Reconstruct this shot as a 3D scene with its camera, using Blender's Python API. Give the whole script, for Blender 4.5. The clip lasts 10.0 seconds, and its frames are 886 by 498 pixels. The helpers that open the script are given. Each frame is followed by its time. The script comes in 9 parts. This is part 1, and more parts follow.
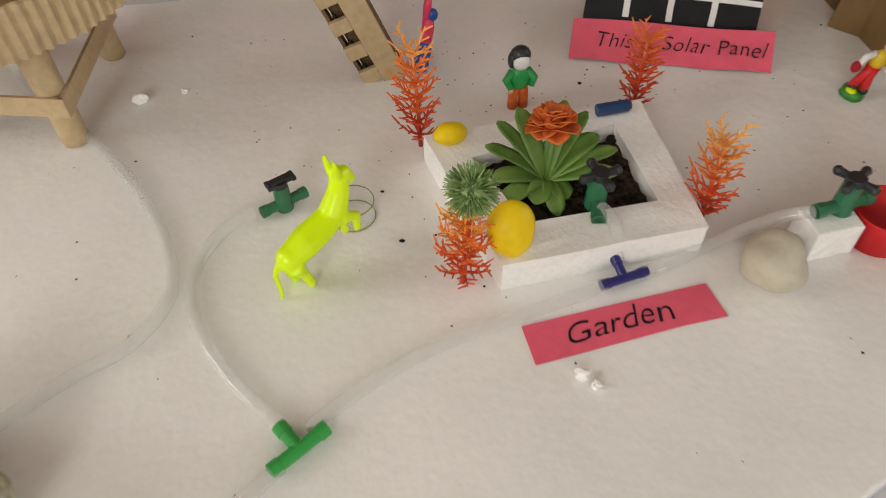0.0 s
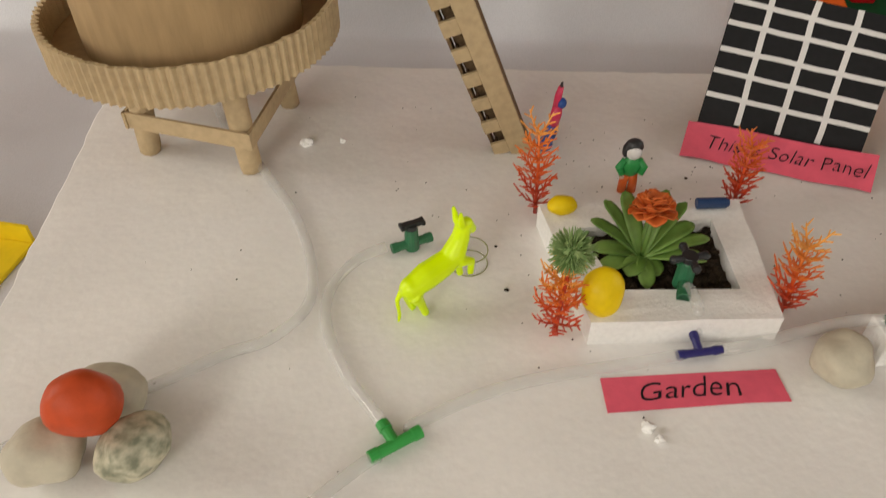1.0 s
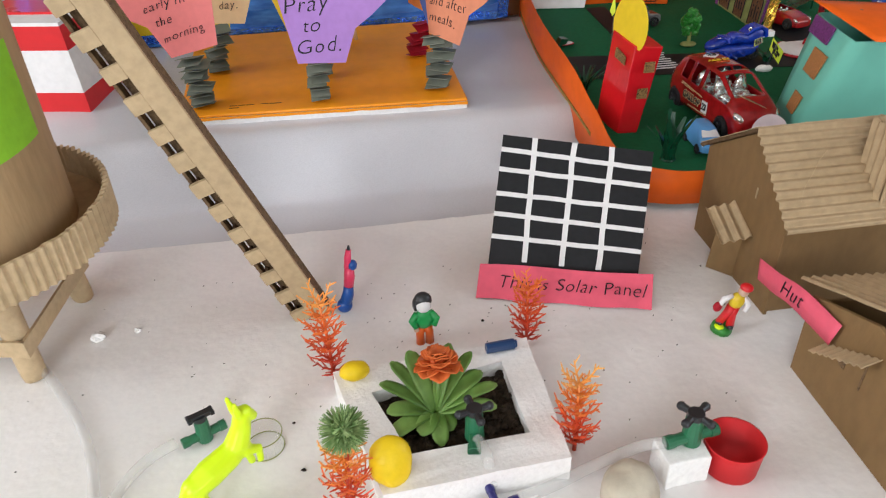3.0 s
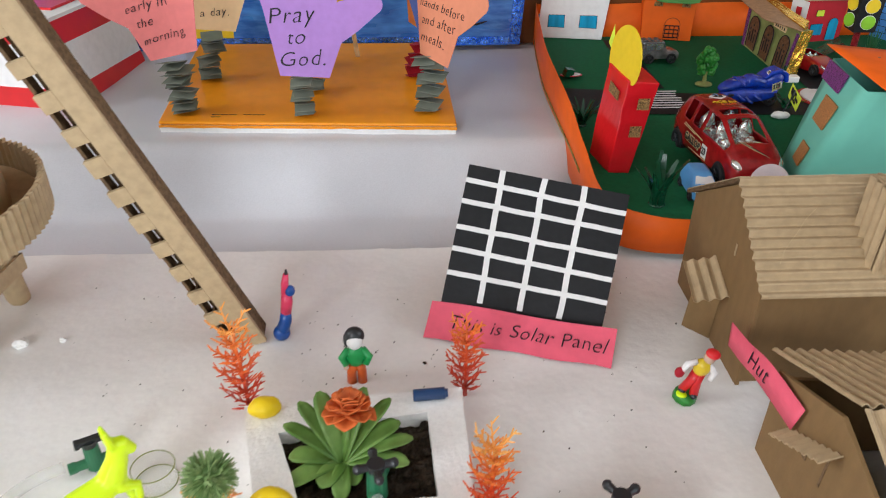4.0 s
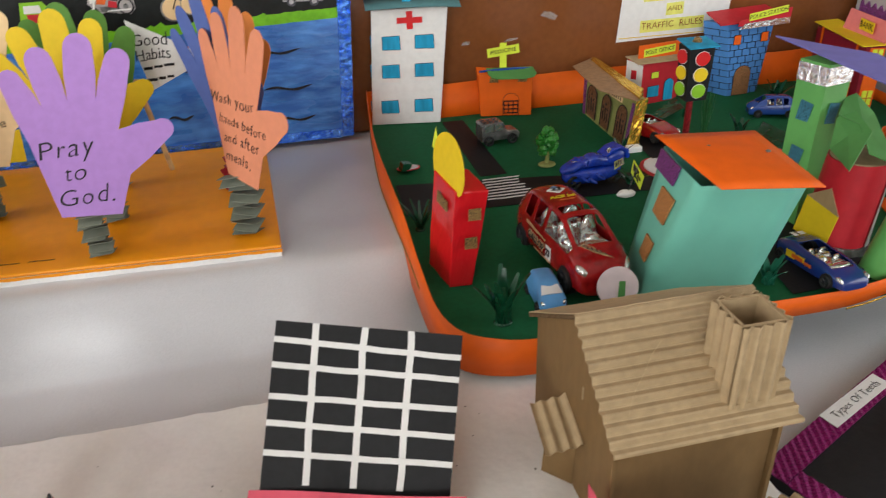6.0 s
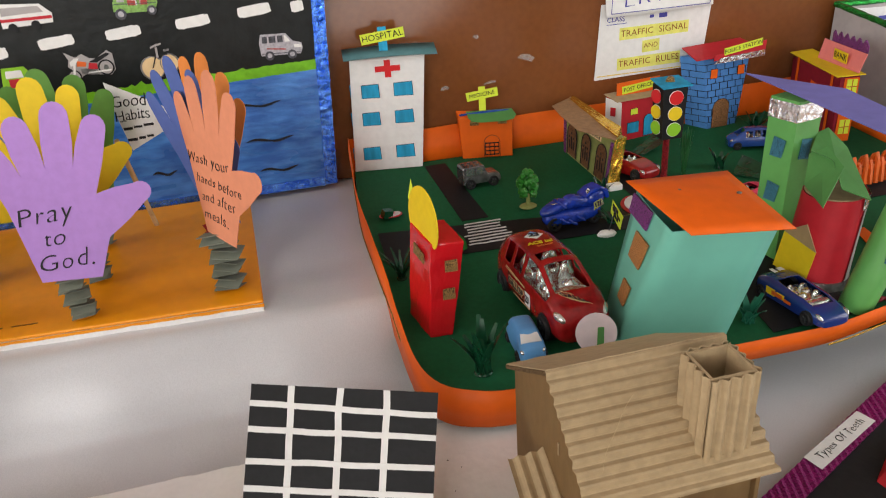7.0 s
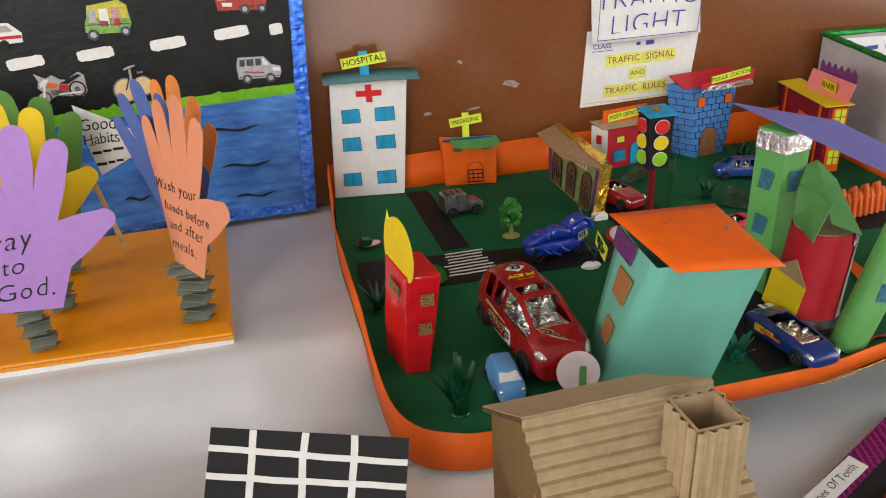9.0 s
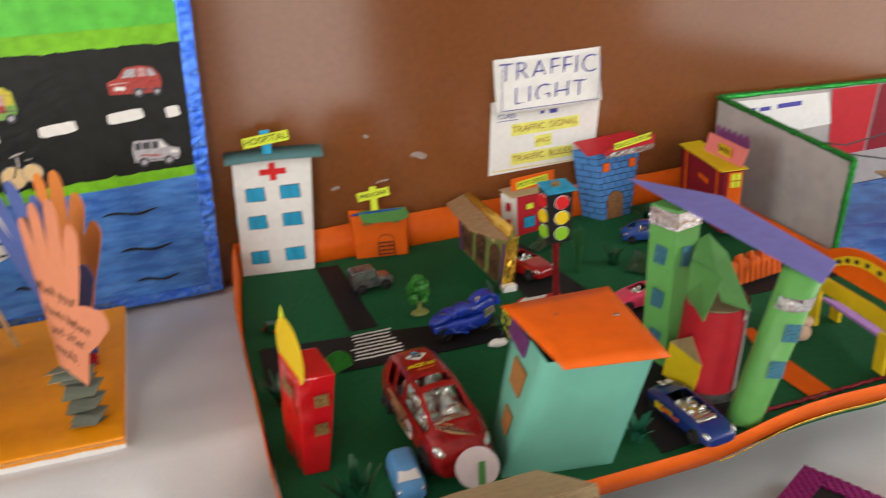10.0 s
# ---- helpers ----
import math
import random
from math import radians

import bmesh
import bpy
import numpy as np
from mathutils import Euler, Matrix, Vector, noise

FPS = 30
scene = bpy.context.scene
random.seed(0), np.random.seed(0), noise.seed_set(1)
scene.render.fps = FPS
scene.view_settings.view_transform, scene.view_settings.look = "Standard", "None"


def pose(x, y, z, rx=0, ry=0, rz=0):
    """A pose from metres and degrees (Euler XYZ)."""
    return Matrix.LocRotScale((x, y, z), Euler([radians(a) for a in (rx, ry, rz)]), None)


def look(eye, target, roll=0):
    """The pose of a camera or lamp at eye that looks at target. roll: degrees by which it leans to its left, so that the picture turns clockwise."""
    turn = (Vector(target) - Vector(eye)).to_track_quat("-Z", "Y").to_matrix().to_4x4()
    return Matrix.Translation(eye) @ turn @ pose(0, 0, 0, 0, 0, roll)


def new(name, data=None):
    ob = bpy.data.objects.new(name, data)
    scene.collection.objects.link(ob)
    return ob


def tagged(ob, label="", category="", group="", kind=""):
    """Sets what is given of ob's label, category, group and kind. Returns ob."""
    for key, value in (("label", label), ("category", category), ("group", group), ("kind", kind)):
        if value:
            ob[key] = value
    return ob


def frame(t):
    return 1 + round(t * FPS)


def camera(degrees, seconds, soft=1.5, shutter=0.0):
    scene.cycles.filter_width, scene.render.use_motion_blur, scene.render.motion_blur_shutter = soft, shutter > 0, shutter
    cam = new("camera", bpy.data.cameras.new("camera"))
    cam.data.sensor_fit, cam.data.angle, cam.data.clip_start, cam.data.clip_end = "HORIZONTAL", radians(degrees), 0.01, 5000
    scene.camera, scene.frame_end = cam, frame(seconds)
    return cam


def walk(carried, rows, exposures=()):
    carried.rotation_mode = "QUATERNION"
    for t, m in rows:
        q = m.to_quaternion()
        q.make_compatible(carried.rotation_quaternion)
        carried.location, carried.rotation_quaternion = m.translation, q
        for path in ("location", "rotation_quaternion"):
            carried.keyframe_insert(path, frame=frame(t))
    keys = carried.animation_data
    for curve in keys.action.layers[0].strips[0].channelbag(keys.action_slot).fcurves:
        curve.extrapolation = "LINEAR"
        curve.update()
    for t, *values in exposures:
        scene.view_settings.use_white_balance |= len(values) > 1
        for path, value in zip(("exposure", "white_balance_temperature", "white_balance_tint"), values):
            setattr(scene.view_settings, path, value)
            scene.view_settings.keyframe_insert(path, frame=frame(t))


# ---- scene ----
cam = camera(61.9, 10.0, 1.0, 0.5)
PATH = [
    (0, (-0.096, -0.106, 0.337), (0.073, 1.187, -1.18), -1.2),
    (0.5, (-0.106, -0.155, 0.365), (0.069, 1.187, -1.107), 1.4),
    (1, (-0.102, -0.166, 0.377), (-0.201, 1.283, -0.999), -0.6),
    (1.5, (-0.046, -0.158, 0.373), (-0.013, 1.373, -0.914), -1.2),
    (2, (-0.019, -0.153, 0.38), (0.048, 1.444, -0.823), -0.8),
    (2.5, (-0.012, -0.154, 0.383), (0.089, 1.486, -0.759), -3.5),
    (3, (-0.021, -0.15, 0.401), (0.168, 1.496, -0.72), -2.2),
    (3.2, (-0.01, -0.139, 0.393), (0.16, 1.519, -0.713), -0.6),
    (4.3, (0.069, -0.083, 0.38), (0.133, 1.613, -0.678), 0.1),
    (4.5, (0.067, -0.044, 0.385), (0.18, 1.638, -0.692), -0.4),
    (5, (0.061, 0.009, 0.391), (0.316, 1.67, -0.694), -0.4),
    (5.5, (0.101, 0.004, 0.404), (0.419, 1.688, -0.627), -0.8),
    (6, (0.137, -0.008, 0.408), (0.483, 1.706, -0.562), -2.2),
    (6.2, (0.149, -0.008, 0.414), (0.5, 1.709, -0.549), -2.5),
    (7.5, (0.163, 0.0, 0.427), (0.51, 1.767, -0.444), -5.1),
    (8, (0.167, 0.011, 0.42), (0.512, 1.781, -0.444), -4.8),
    (8.5, (0.175, 0.024, 0.421), (0.53, 1.795, -0.437), -4.2),
    (9, (0.179, 0.019, 0.423), (0.563, 1.786, -0.431), -3.5),
    (9.5, (0.192, 0.022, 0.429), (0.612, 1.789, -0.408), -2.7),
    (9.8, (0.210, 0.035, 0.453), (0.687, 1.804, -0.348), -3.2),
    (10, (0.229, 0.032, 0.461), (0.774, 1.794, -0.312), -3.7),
]
walk(cam, [(t, look(eye, target, roll)) for t, eye, target, roll in PATH],
     [(0, -0.04, 6900, 10), (0.5, -0.14, 7050, 10), (1.0, -0.12, 7200, 10), (1.7, 0.1, 6950, 10), (2.5, 0.48, 6200, 10), (3.0, 0.55, 6100, 10), (4.5, 0.58, 6000, 8), (5.5, 0.47, 6300, 7), (7.5, 0.42, 6700, 11), (9.0, 0.46, 6600, 9), (10.0, 0.52, 6900, 10)])

# world, sun and windows ------------------------------------------------------
world = bpy.data.worlds.new("sky")
scene.world = world
world.use_nodes = True
wn = world.node_tree.nodes
sky = wn.new("ShaderNodeTexSky")
sky.sky_type, sky.sun_disc = "NISHITA", False
sky.sun_elevation, sky.sun_rotation = radians(38), radians(150)
world.node_tree.links.new(sky.outputs[0], wn["Background"].inputs[0])
wn["Background"].inputs[1].default_value = 0.12


def window_light(name, x, y, z, w, h, watts, rz, tint=(1.0, 0.985, 0.96)):
    """Skylight coming in through a window opening."""
    data = bpy.data.lights.new(name, "AREA")
    data.shape, data.size, data.size_y, data.energy, data.color = "RECTANGLE", w, h, watts, tint
    ob = new(name, data)
    ob.matrix_world = pose(x, y, z, 90, 0, rz)
    return ob


window_light("doorway_light", 0.82, -2.62, 0.25, 0.84, 2.0, 15, 0)
window_light("window_light_south", -1.35, -2.62, 1.20, 1.2, 1.3, 42, 0)
window_light("window_light_east", 1.93, -0.10, 0.75, 1.25, 1.35, 11, 90)
window_light("window_light_west", -2.43, 0.10, 1.10, 1.15, 1.15, 26, -90)

# materials --------------------------------------------------------------------


def mat(name, color, rough=0.6, var=0.12, scale=60.0, bump=0.15, bscale=None, metal=0.0, color2=None, spec=0.25,
        alpha=1.0, trans=0.0, coat=0.0, stain=0.1, stain_scale=9.0, aniso=None, island=False):
    m = bpy.data.materials.new(name)
    m.use_nodes = True
    nt = m.node_tree
    n, lk = nt.nodes, nt.links
    p = n["Principled BSDF"]
    tc = n.new("ShaderNodeTexCoord")
    src = tc.outputs["Object"]
    if aniso:
        mp = n.new("ShaderNodeMapping")
        mp.inputs["Scale"].default_value = aniso
        lk.new(src, mp.inputs[0])
        src = mp.outputs[0]
    fine = n.new("ShaderNodeTexNoise")
    fine.inputs["Scale"].default_value, fine.inputs["Detail"].default_value = scale, 5
    lk.new(src, fine.inputs["Vector"])
    big = n.new("ShaderNodeTexNoise")
    big.inputs["Scale"].default_value, big.inputs["Detail"].default_value = stain_scale, 3
    lk.new(src, big.inputs["Vector"])
    c1 = (*color, 1)
    c2 = (*(color2 or [c * (1 - 2.2 * var) for c in color]), 1)
    mix = n.new("ShaderNodeMix")
    mix.data_type = "RGBA"
    mix.inputs["A"].default_value, mix.inputs["B"].default_value = c1, c2
    ramp = n.new("ShaderNodeMapRange")
    ramp.inputs["From Min"].default_value, ramp.inputs["From Max"].default_value = 0.38, 0.68
    lk.new(fine.outputs["Fac"], ramp.inputs["Value"])
    lk.new(ramp.outputs[0], mix.inputs["Factor"])
    mul = n.new("ShaderNodeMix")
    mul.data_type, mul.blend_type = "RGBA", "MULTIPLY"
    mul.inputs["Factor"].default_value = 1.0
    r2 = n.new("ShaderNodeMapRange")
    r2.inputs["From Min"].default_value, r2.inputs["From Max"].default_value = 0.3, 0.7
    r2.inputs["To Min"].default_value, r2.inputs["To Max"].default_value = 1.0 - stain, 1.0
    lk.new(big.outputs["Fac"], r2.inputs["Value"])
    lk.new(mix.outputs["Result"], mul.inputs["A"])
    lk.new(r2.outputs[0], mul.inputs["B"])
    out = mul.outputs["Result"]
    if island:
        geo = n.new("ShaderNodeNewGeometry")
        r3 = n.new("ShaderNodeMapRange")
        r3.inputs["To Min"].default_value, r3.inputs["To Max"].default_value = 0.65, 1.2
        lk.new(geo.outputs["Random Per Island"], r3.inputs["Value"])
        m3 = n.new("ShaderNodeMix")
        m3.data_type, m3.blend_type = "RGBA", "MULTIPLY"
        m3.inputs["Factor"].default_value = 1.0
        lk.new(out, m3.inputs["A"])
        lk.new(r3.outputs[0], m3.inputs["B"])
        out = m3.outputs["Result"]
    lk.new(out, p.inputs["Base Color"])
    p.inputs["Roughness"].default_value, p.inputs["Metallic"].default_value = rough, metal
    rr = n.new("ShaderNodeMapRange")
    rr.inputs["To Min"].default_value, rr.inputs["To Max"].default_value = max(0.02, rough * 0.82), min(1, rough * 1.15)
    lk.new(big.outputs["Fac"], rr.inputs["Value"])
    lk.new(rr.outputs[0], p.inputs["Roughness"])
    p.inputs["Specular IOR Level"].default_value, p.inputs["Coat Weight"].default_value = spec, coat
    p.inputs["Alpha"].default_value, p.inputs["Transmission Weight"].default_value = alpha, trans
    if bump:
        bn = n.new("ShaderNodeTexNoise")
        bn.inputs["Scale"].default_value, bn.inputs["Detail"].default_value = bscale or scale * 2.5, 4
        lk.new(src, bn.inputs["Vector"])
        bp = n.new("ShaderNodeBump")
        bp.inputs["Strength"].default_value, bp.inputs["Distance"].default_value = bump, 0.002
        lk.new(bn.outputs["Fac"], bp.inputs["Height"])
        lk.new(bp.outputs[0], p.inputs["Normal"])
    return m


def add_ramp(m, axis, lo, hi, stops):
    """Colour that runs along one axis of the object, as the plastic was dyed or the paint was laid."""
    nt = m.node_tree
    n, lk = nt.nodes, nt.links
    tc, sep = n.new("ShaderNodeTexCoord"), n.new("ShaderNodeSeparateXYZ")
    lk.new(tc.outputs["Object"], sep.inputs[0])
    mr = n.new("ShaderNodeMapRange")
    mr.inputs["From Min"].default_value, mr.inputs["From Max"].default_value = lo, hi
    lk.new(sep.outputs[axis], mr.inputs["Value"])
    cr = n.new("ShaderNodeValToRGB")
    el = cr.color_ramp.elements
    el[0].position, el[0].color = stops[0][0], (*stops[0][1], 1)
    el[1].position, el[1].color = stops[-1][0], (*stops[-1][1], 1)
    for pos, col in stops[1:-1]:
        e = el.new(pos)
        e.color = (*col, 1)
    lk.new(mr.outputs[0], cr.inputs[0])
    lk.new(cr.outputs[0], n["Principled BSDF"].inputs["Base Color"])
    return m


CLOTH = mat("white_cloth", (0.655, 0.655, 0.685), 0.34, 0.05, 900, 0.16, 38, stain=0.12, stain_scale=7, spec=0.7)
FOAM = mat("polystyrene", (0.93, 0.915, 0.89), 0.33, 0.015, 200, 0.34, 75, stain=0.12, stain_scale=9, spec=0.5)
FOAMCUT = mat("cut_polystyrene", (0.92, 0.91, 0.885), 0.55, 0.03, 300, 0.28, 420, stain=0.06)
LAMINATE = mat("brown_laminate", (0.215, 0.072, 0.023), 0.15, 0.05, 120, 0.04, 9, stain=0.20, stain_scale=3.0, spec=0.45)
PAINT = mat("cream_wall_paint", (0.42, 0.38, 0.32), 0.75, 0.05, 20, 0.1, 60)
CEIL = mat("ceiling_paint", (0.66, 0.65, 0.62), 0.8, 0.04, 20, 0.1, 60)
TERRAZZO = mat("grey_floor_tile", (0.36, 0.34, 0.32), 0.4, 0.12, 40, 0.05, 90)
FRAMEP = mat("window_frame_paint", (0.55, 0.55, 0.53), 0.5)
CARD = mat("brown_cardboard", (0.43, 0.29, 0.15), 0.72, 0.07, 120, 0.15, 400, stain=0.14, aniso=(1, 1, 0.25))
# Darker copy of brown_cardboard, with the shade on both houses put into its colour.
SHADECARD = mat("shaded_box_cardboard", (0.225, 0.136, 0.056), 0.7, 0.05, 120, 0.12, 400, stain=0.10, aniso=(1, 1, 0.5))
CUPRED = mat("matte_red_plastic", (0.68, 0.02, 0.025), 0.5, 0.04, 60, 0.02, spec=0.3)
CARDL = mat("pale_cardboard", (0.47, 0.345, 0.20), 0.72, 0.07, 140, 0.15, 400, stain=0.14)
# Lighter copy of pale_cardboard: brighter light on tank stand and ladder put into colour.
CARDS = mat("lit_pale_cardboard", (0.56, 0.42, 0.25), 0.72, 0.07, 140, 0.15, 400, stain=0.14)
# For cut edges; on the ladder plates it also carries painted shade.
CARDD = mat("dark_cardboard_edge_shade", (0.20, 0.125, 0.065), 0.8, 0.2, 300, 0.4, 700)
PINK = mat("pink_paper", (0.86, 0.13, 0.20), 0.6, 0.04, 90, 0.12, 300, stain=0.1)
INK = mat("black_ink", (0.015, 0.014, 0.018), 0.5, 0.1, 200, 0)
INKR = mat("brown_red_ink", (0.30, 0.07, 0.02), 0.5, 0.1, 200, 0)
INKB = mat("blue_ink", (0.08, 0.08, 0.40), 0.5, 0.1, 200, 0)
INKO = mat("orange_ink", (0.55, 0.18, 0.02), 0.5, 0.1, 200, 0)
BLACKP = mat("black_card", (0.013, 0.013, 0.015), 0.6, 0.1, 150, 0.1, 300, stain=0.2)
WHITEP = mat("white_paper", (0.82, 0.81, 0.80), 0.6, 0.03, 120, 0.1, 300, stain=0.06)
GREENL = mat("lime_paper", (0.28, 0.60, 0.03), 0.6, 0.06, 90, 0.1)
SOIL = mat("dark_soil", (0.045, 0.030, 0.018), 0.9, 0.3, 300, 0.8, 500, island=True)
LEAF = mat("plastic_leaf", (0.13, 0.27, 0.045), 0.45, 0.15, 40, 0.1, color2=(0.26, 0.42, 0.11), spec=0.4, stain=0.35, stain_scale=60)
PETAL = mat("orange_petal", (0.74, 0.17, 0.04), 0.5, 0.12, 120, 0.1)
YSTONE = mat("yellow_painted_stone", (0.85, 0.60, 0.01), 0.42, 0.06, 80, 0.25, 160)
RSTONE = mat("red_painted_stone", (0.62, 0.085, 0.025), 0.5, 0.08, 90, 0.25, 160)
STONE = mat("cream_stone", (0.66, 0.60, 0.47), 0.55, 0.10, 60, 0.3, 140, stain=0.25, stain_scale=40)
GREYST = mat("speckled_stone", (0.60, 0.56, 0.42), 0.6, 0.2, 130, 0.3, 140, color2=(0.22, 0.23, 0.16))
CORAL = add_ramp(mat("coral_plastic", (0.8, 0.1, 0.03), 0.4, spec=0.5), 2, 0.0, 0.085,
                 [(0.0, (0.42, 0.035, 0.015)), (0.35, (0.62, 0.065, 0.018)), (0.72, (0.80, 0.17, 0.025)), (1.0, (0.86, 0.36, 0.07))])
CORALP = add_ramp(mat("coral_plastic_pale", (0.8, 0.1, 0.03), 0.4, spec=0.5), 2, 0.0, 0.085,
                  [(0.0, (0.45, 0.04, 0.015)), (0.3, (0.72, 0.08, 0.02)), (0.62, (0.80, 0.24, 0.03)), (1.0, (0.84, 0.55, 0.14))])
NEON = mat("fluorescent_yellow_plastic", (0.72, 0.98, 0.0), 0.38, 0.02, 60, 0, stain=0.03, spec=0.5)
CACTUS = mat("cactus_green", (0.16, 0.28, 0.09), 0.5, 0.25, 200, 0.2, color2=(0.40, 0.50, 0.22))
CLEAR = mat("clear_tube", (0.84, 0.84, 0.82), 0.10, 0.02, 40, 0, alpha=0.30, spec=1.0, coat=0.6)
CLEARP = mat("clear_plastic", (0.85, 0.86, 0.84), 0.05, 0.02, 40, 0, alpha=0.16, spec=0.9)
TEEG = mat("green_plastic", (0.03, 0.36, 0.07), 0.35, 0.05, 60, 0, spec=0.5)
VALVE = mat("dark_green_plastic", (0.03, 0.17, 0.08), 0.35, 0.08, 60, 0, spec=0.5)
TEEB = mat("blue_plastic", (0.02, 0.018, 0.15), 0.35, 0.05, 60, 0, spec=0.5)
NAVY = mat("navy_plastic", (0.01, 0.045, 0.14), 0.35, 0.05, 60, 0, spec=0.5)
BLACKPL = mat("black_plastic", (0.02, 0.022, 0.025), 0.35, 0.05, 60, 0, spec=0.5)
RED = mat("red_plastic", (0.70, 0.02, 0.025), 0.3, 0.03, 60, 0.02, spec=0.5)
CARRED = mat("car_red_paint", (0.36, 0.008, 0.010), 0.24, 0.16, 120, 0.10, 160, spec=0.45, coat=0.3)
REDFILM = mat("crinkled_red_film", (0.66, 0.010, 0.018), 0.16, 0.06, 40, 0.55, 70, spec=0.6, coat=0.4)
CARBLUE = mat("car_blue_paint", (0.02, 0.07, 0.34), 0.25, 0.06, 90, 0.03, spec=0.6, coat=0.5)
SKYBLUE = mat("pale_blue_plastic", (0.12, 0.36, 0.72), 0.3, 0.04, 90, 0.02, spec=0.5)
FILMBLUE = mat("blue_wrapped_plastic", (0.01, 0.05, 0.50), 0.18, 0.2, 160, 0.5, 260, spec=0.8)
SMOKE = mat("smoky_chrome", (0.33, 0.32, 0.32), 0.28, 0.25, 90, 0.2, metal=0.75)
CHROME = mat("silver_interior", (0.78, 0.78, 0.76), 0.22, 0.1, 160, 0.35, 240, metal=0.9)
RUBBER = mat("black_rubber", (0.015, 0.015, 0.016), 0.6, 0.1, 100, 0.1)
GREENB = mat("green_felt_card", (0.008, 0.115, 0.042), 0.8, 0.08, 200, 0.12, 500, stain=0.14)
ORANGEC = mat("orange_card", (0.86, 0.135, 0.008), 0.5, 0.04, 60, 0.06, stain=0.08)
ORANGEB = mat("orange_glossy_paper", (0.95, 0.34, 0.009), 0.42, 0.03, 60, 0.10, 40, stain=0.04, spec=0.35)
PURPLE = mat("lilac_paper", (0.46, 0.25, 0.66), 0.6, 0.03, 120, 0.06)
ROSE = mat("salmon_paper", (0.84, 0.235, 0.225), 0.6, 0.03, 120, 0.06)
BEIGE = mat("cream_paper", (0.82, 0.59, 0.32), 0.6, 0.03, 120, 0.06)
YELLOW = mat("yellow_paper", (0.84, 0.60, 0.02), 0.55, 0.03, 120, 0.06)
GREENP = mat("leaf_green_paper", (0.13, 0.32, 0.06), 0.6, 0.04, 120, 0.06)
BLUEP = mat("slate_blue_paper", (0.09, 0.14, 0.40), 0.6, 0.04, 120, 0.06)
TERRA = mat("terracotta_paper", (0.71, 0.265, 0.150), 0.6, 0.03, 120, 0.06)
SAGE = mat("grey_green_paper", (0.235, 0.255, 0.205), 0.65, 0.05, 120, 0.08)
MAROON = mat("crimson_paper", (0.42, 0.012, 0.025), 0.6, 0.05, 120, 0.08)
WOODST = mat("pale_wood_stick", (0.68, 0.45, 0.22), 0.6, 0.1, 90, 0.1)
ORANGEP = mat("bright_orange_paper", (0.84, 0.27, 0.06), 0.6, 0.03, 120, 0.06)
COPPER = mat("copper_glitter_sheet", (0.62, 0.27, 0.09), 0.55, 0.25, 900, 0.8, 1200)
TURQ = mat("turquoise_card", (0.175, 0.53, 0.42), 0.42, 0.03, 40, 0.05, stain=0.06, spec=0.45)
LEAFG = mat("bright_green_card", (0.13, 0.41, 0.105), 0.42, 0.05, 60, 0.05, spec=0.45)
MIDG = mat("mid_green_card", (0.10, 0.30, 0.085), 0.55, 0.05, 60, 0.05)
LILACC = mat("periwinkle_card", (0.20, 0.20, 0.56), 0.5, 0.04, 80, 0.05)
CYANP = mat("cyan_marker_paper", (0.02, 0.38, 0.66), 0.55, 0.14, 120, 0.05, aniso=(1, 1, 0.2))
TEALP = mat("dark_teal_card", (0.085, 0.20, 0.215), 0.55, 0.06, 120, 0.06)
FLUO = mat("fluorescent_green_label", (0.72, 0.84, 0.06), 0.55, 0.03, 120, 0.04)
GLITTER = mat("gold_glitter_sheet", (0.55, 0.33, 0.12), 0.4, 0.45, 900, 0.9, 1200, metal=0.45)
GLITBR = mat("brown_glitter_sheet", (0.50, 0.24, 0.10), 0.5, 0.35, 900, 0.9, 1200, metal=0.25)
PURPG = mat("purple_glitter_sheet", (0.40, 0.10, 0.42), 0.4, 0.45, 900, 0.9, 1200, metal=0.35)
CYANG = mat("blue_glitter_sheet", (0.10, 0.36, 0.52), 0.4, 0.35, 900, 0.9, 1200, metal=0.35)
HOLO = mat("holographic_foil", (0.95, 0.94, 0.95), 0.22, 0.25, 420, 1.0, 200, metal=0.92, color2=(0.55, 0.56, 0.60))
BFOIL = mat("blue_foil", (0.02, 0.11, 0.70), 0.2, 0.35, 220, 0.9, 200, metal=0.75, color2=(0.15, 0.36, 0.90))
GFOIL = mat("gold_foil", (1.0, 0.66, 0.10), 0.26, 0.1, 160, 0.8, 150, metal=0.85, color2=(0.80, 0.46, 0.05))
GRFOIL = mat("green_foil", (0.03, 0.42, 0.07), 0.25, 0.3, 260, 0.9, 300, metal=0.7)
MAGENTA = mat("magenta_ribbon", (0.36, 0.02, 0.20), 0.35, 0.3, 500, 0.7, 600, metal=0.3)
BRICKB = mat("blue_brick_paper", (0.085, 0.27, 0.66), 0.55, 0.05, 120, 0.06)
REDP = mat("red_paper", (0.56, 0.022, 0.035), 0.5, 0.05, 90, 0.06)
DKRED = mat("dark_red_paper", (0.26, 0.012, 0.028), 0.5, 0.06, 90, 0.06)
OLIVE = mat("olive_paper", (0.31, 0.34, 0.11), 0.55, 0.12, 90, 0.08)
DKGREEN = mat("dark_green_plastic_leaf", (0.006, 0.07, 0.03), 0.25, 0.15, 90, 0.1, spec=0.6)
TEALG = mat("teal_plastic_leaf", (0.02, 0.17, 0.10), 0.3, 0.15, 90, 0.1, spec=0.6)
PALMG = mat("palm_green_plastic", (0.03, 0.16, 0.05), 0.35, 0.15, 120, 0.1, spec=0.5)
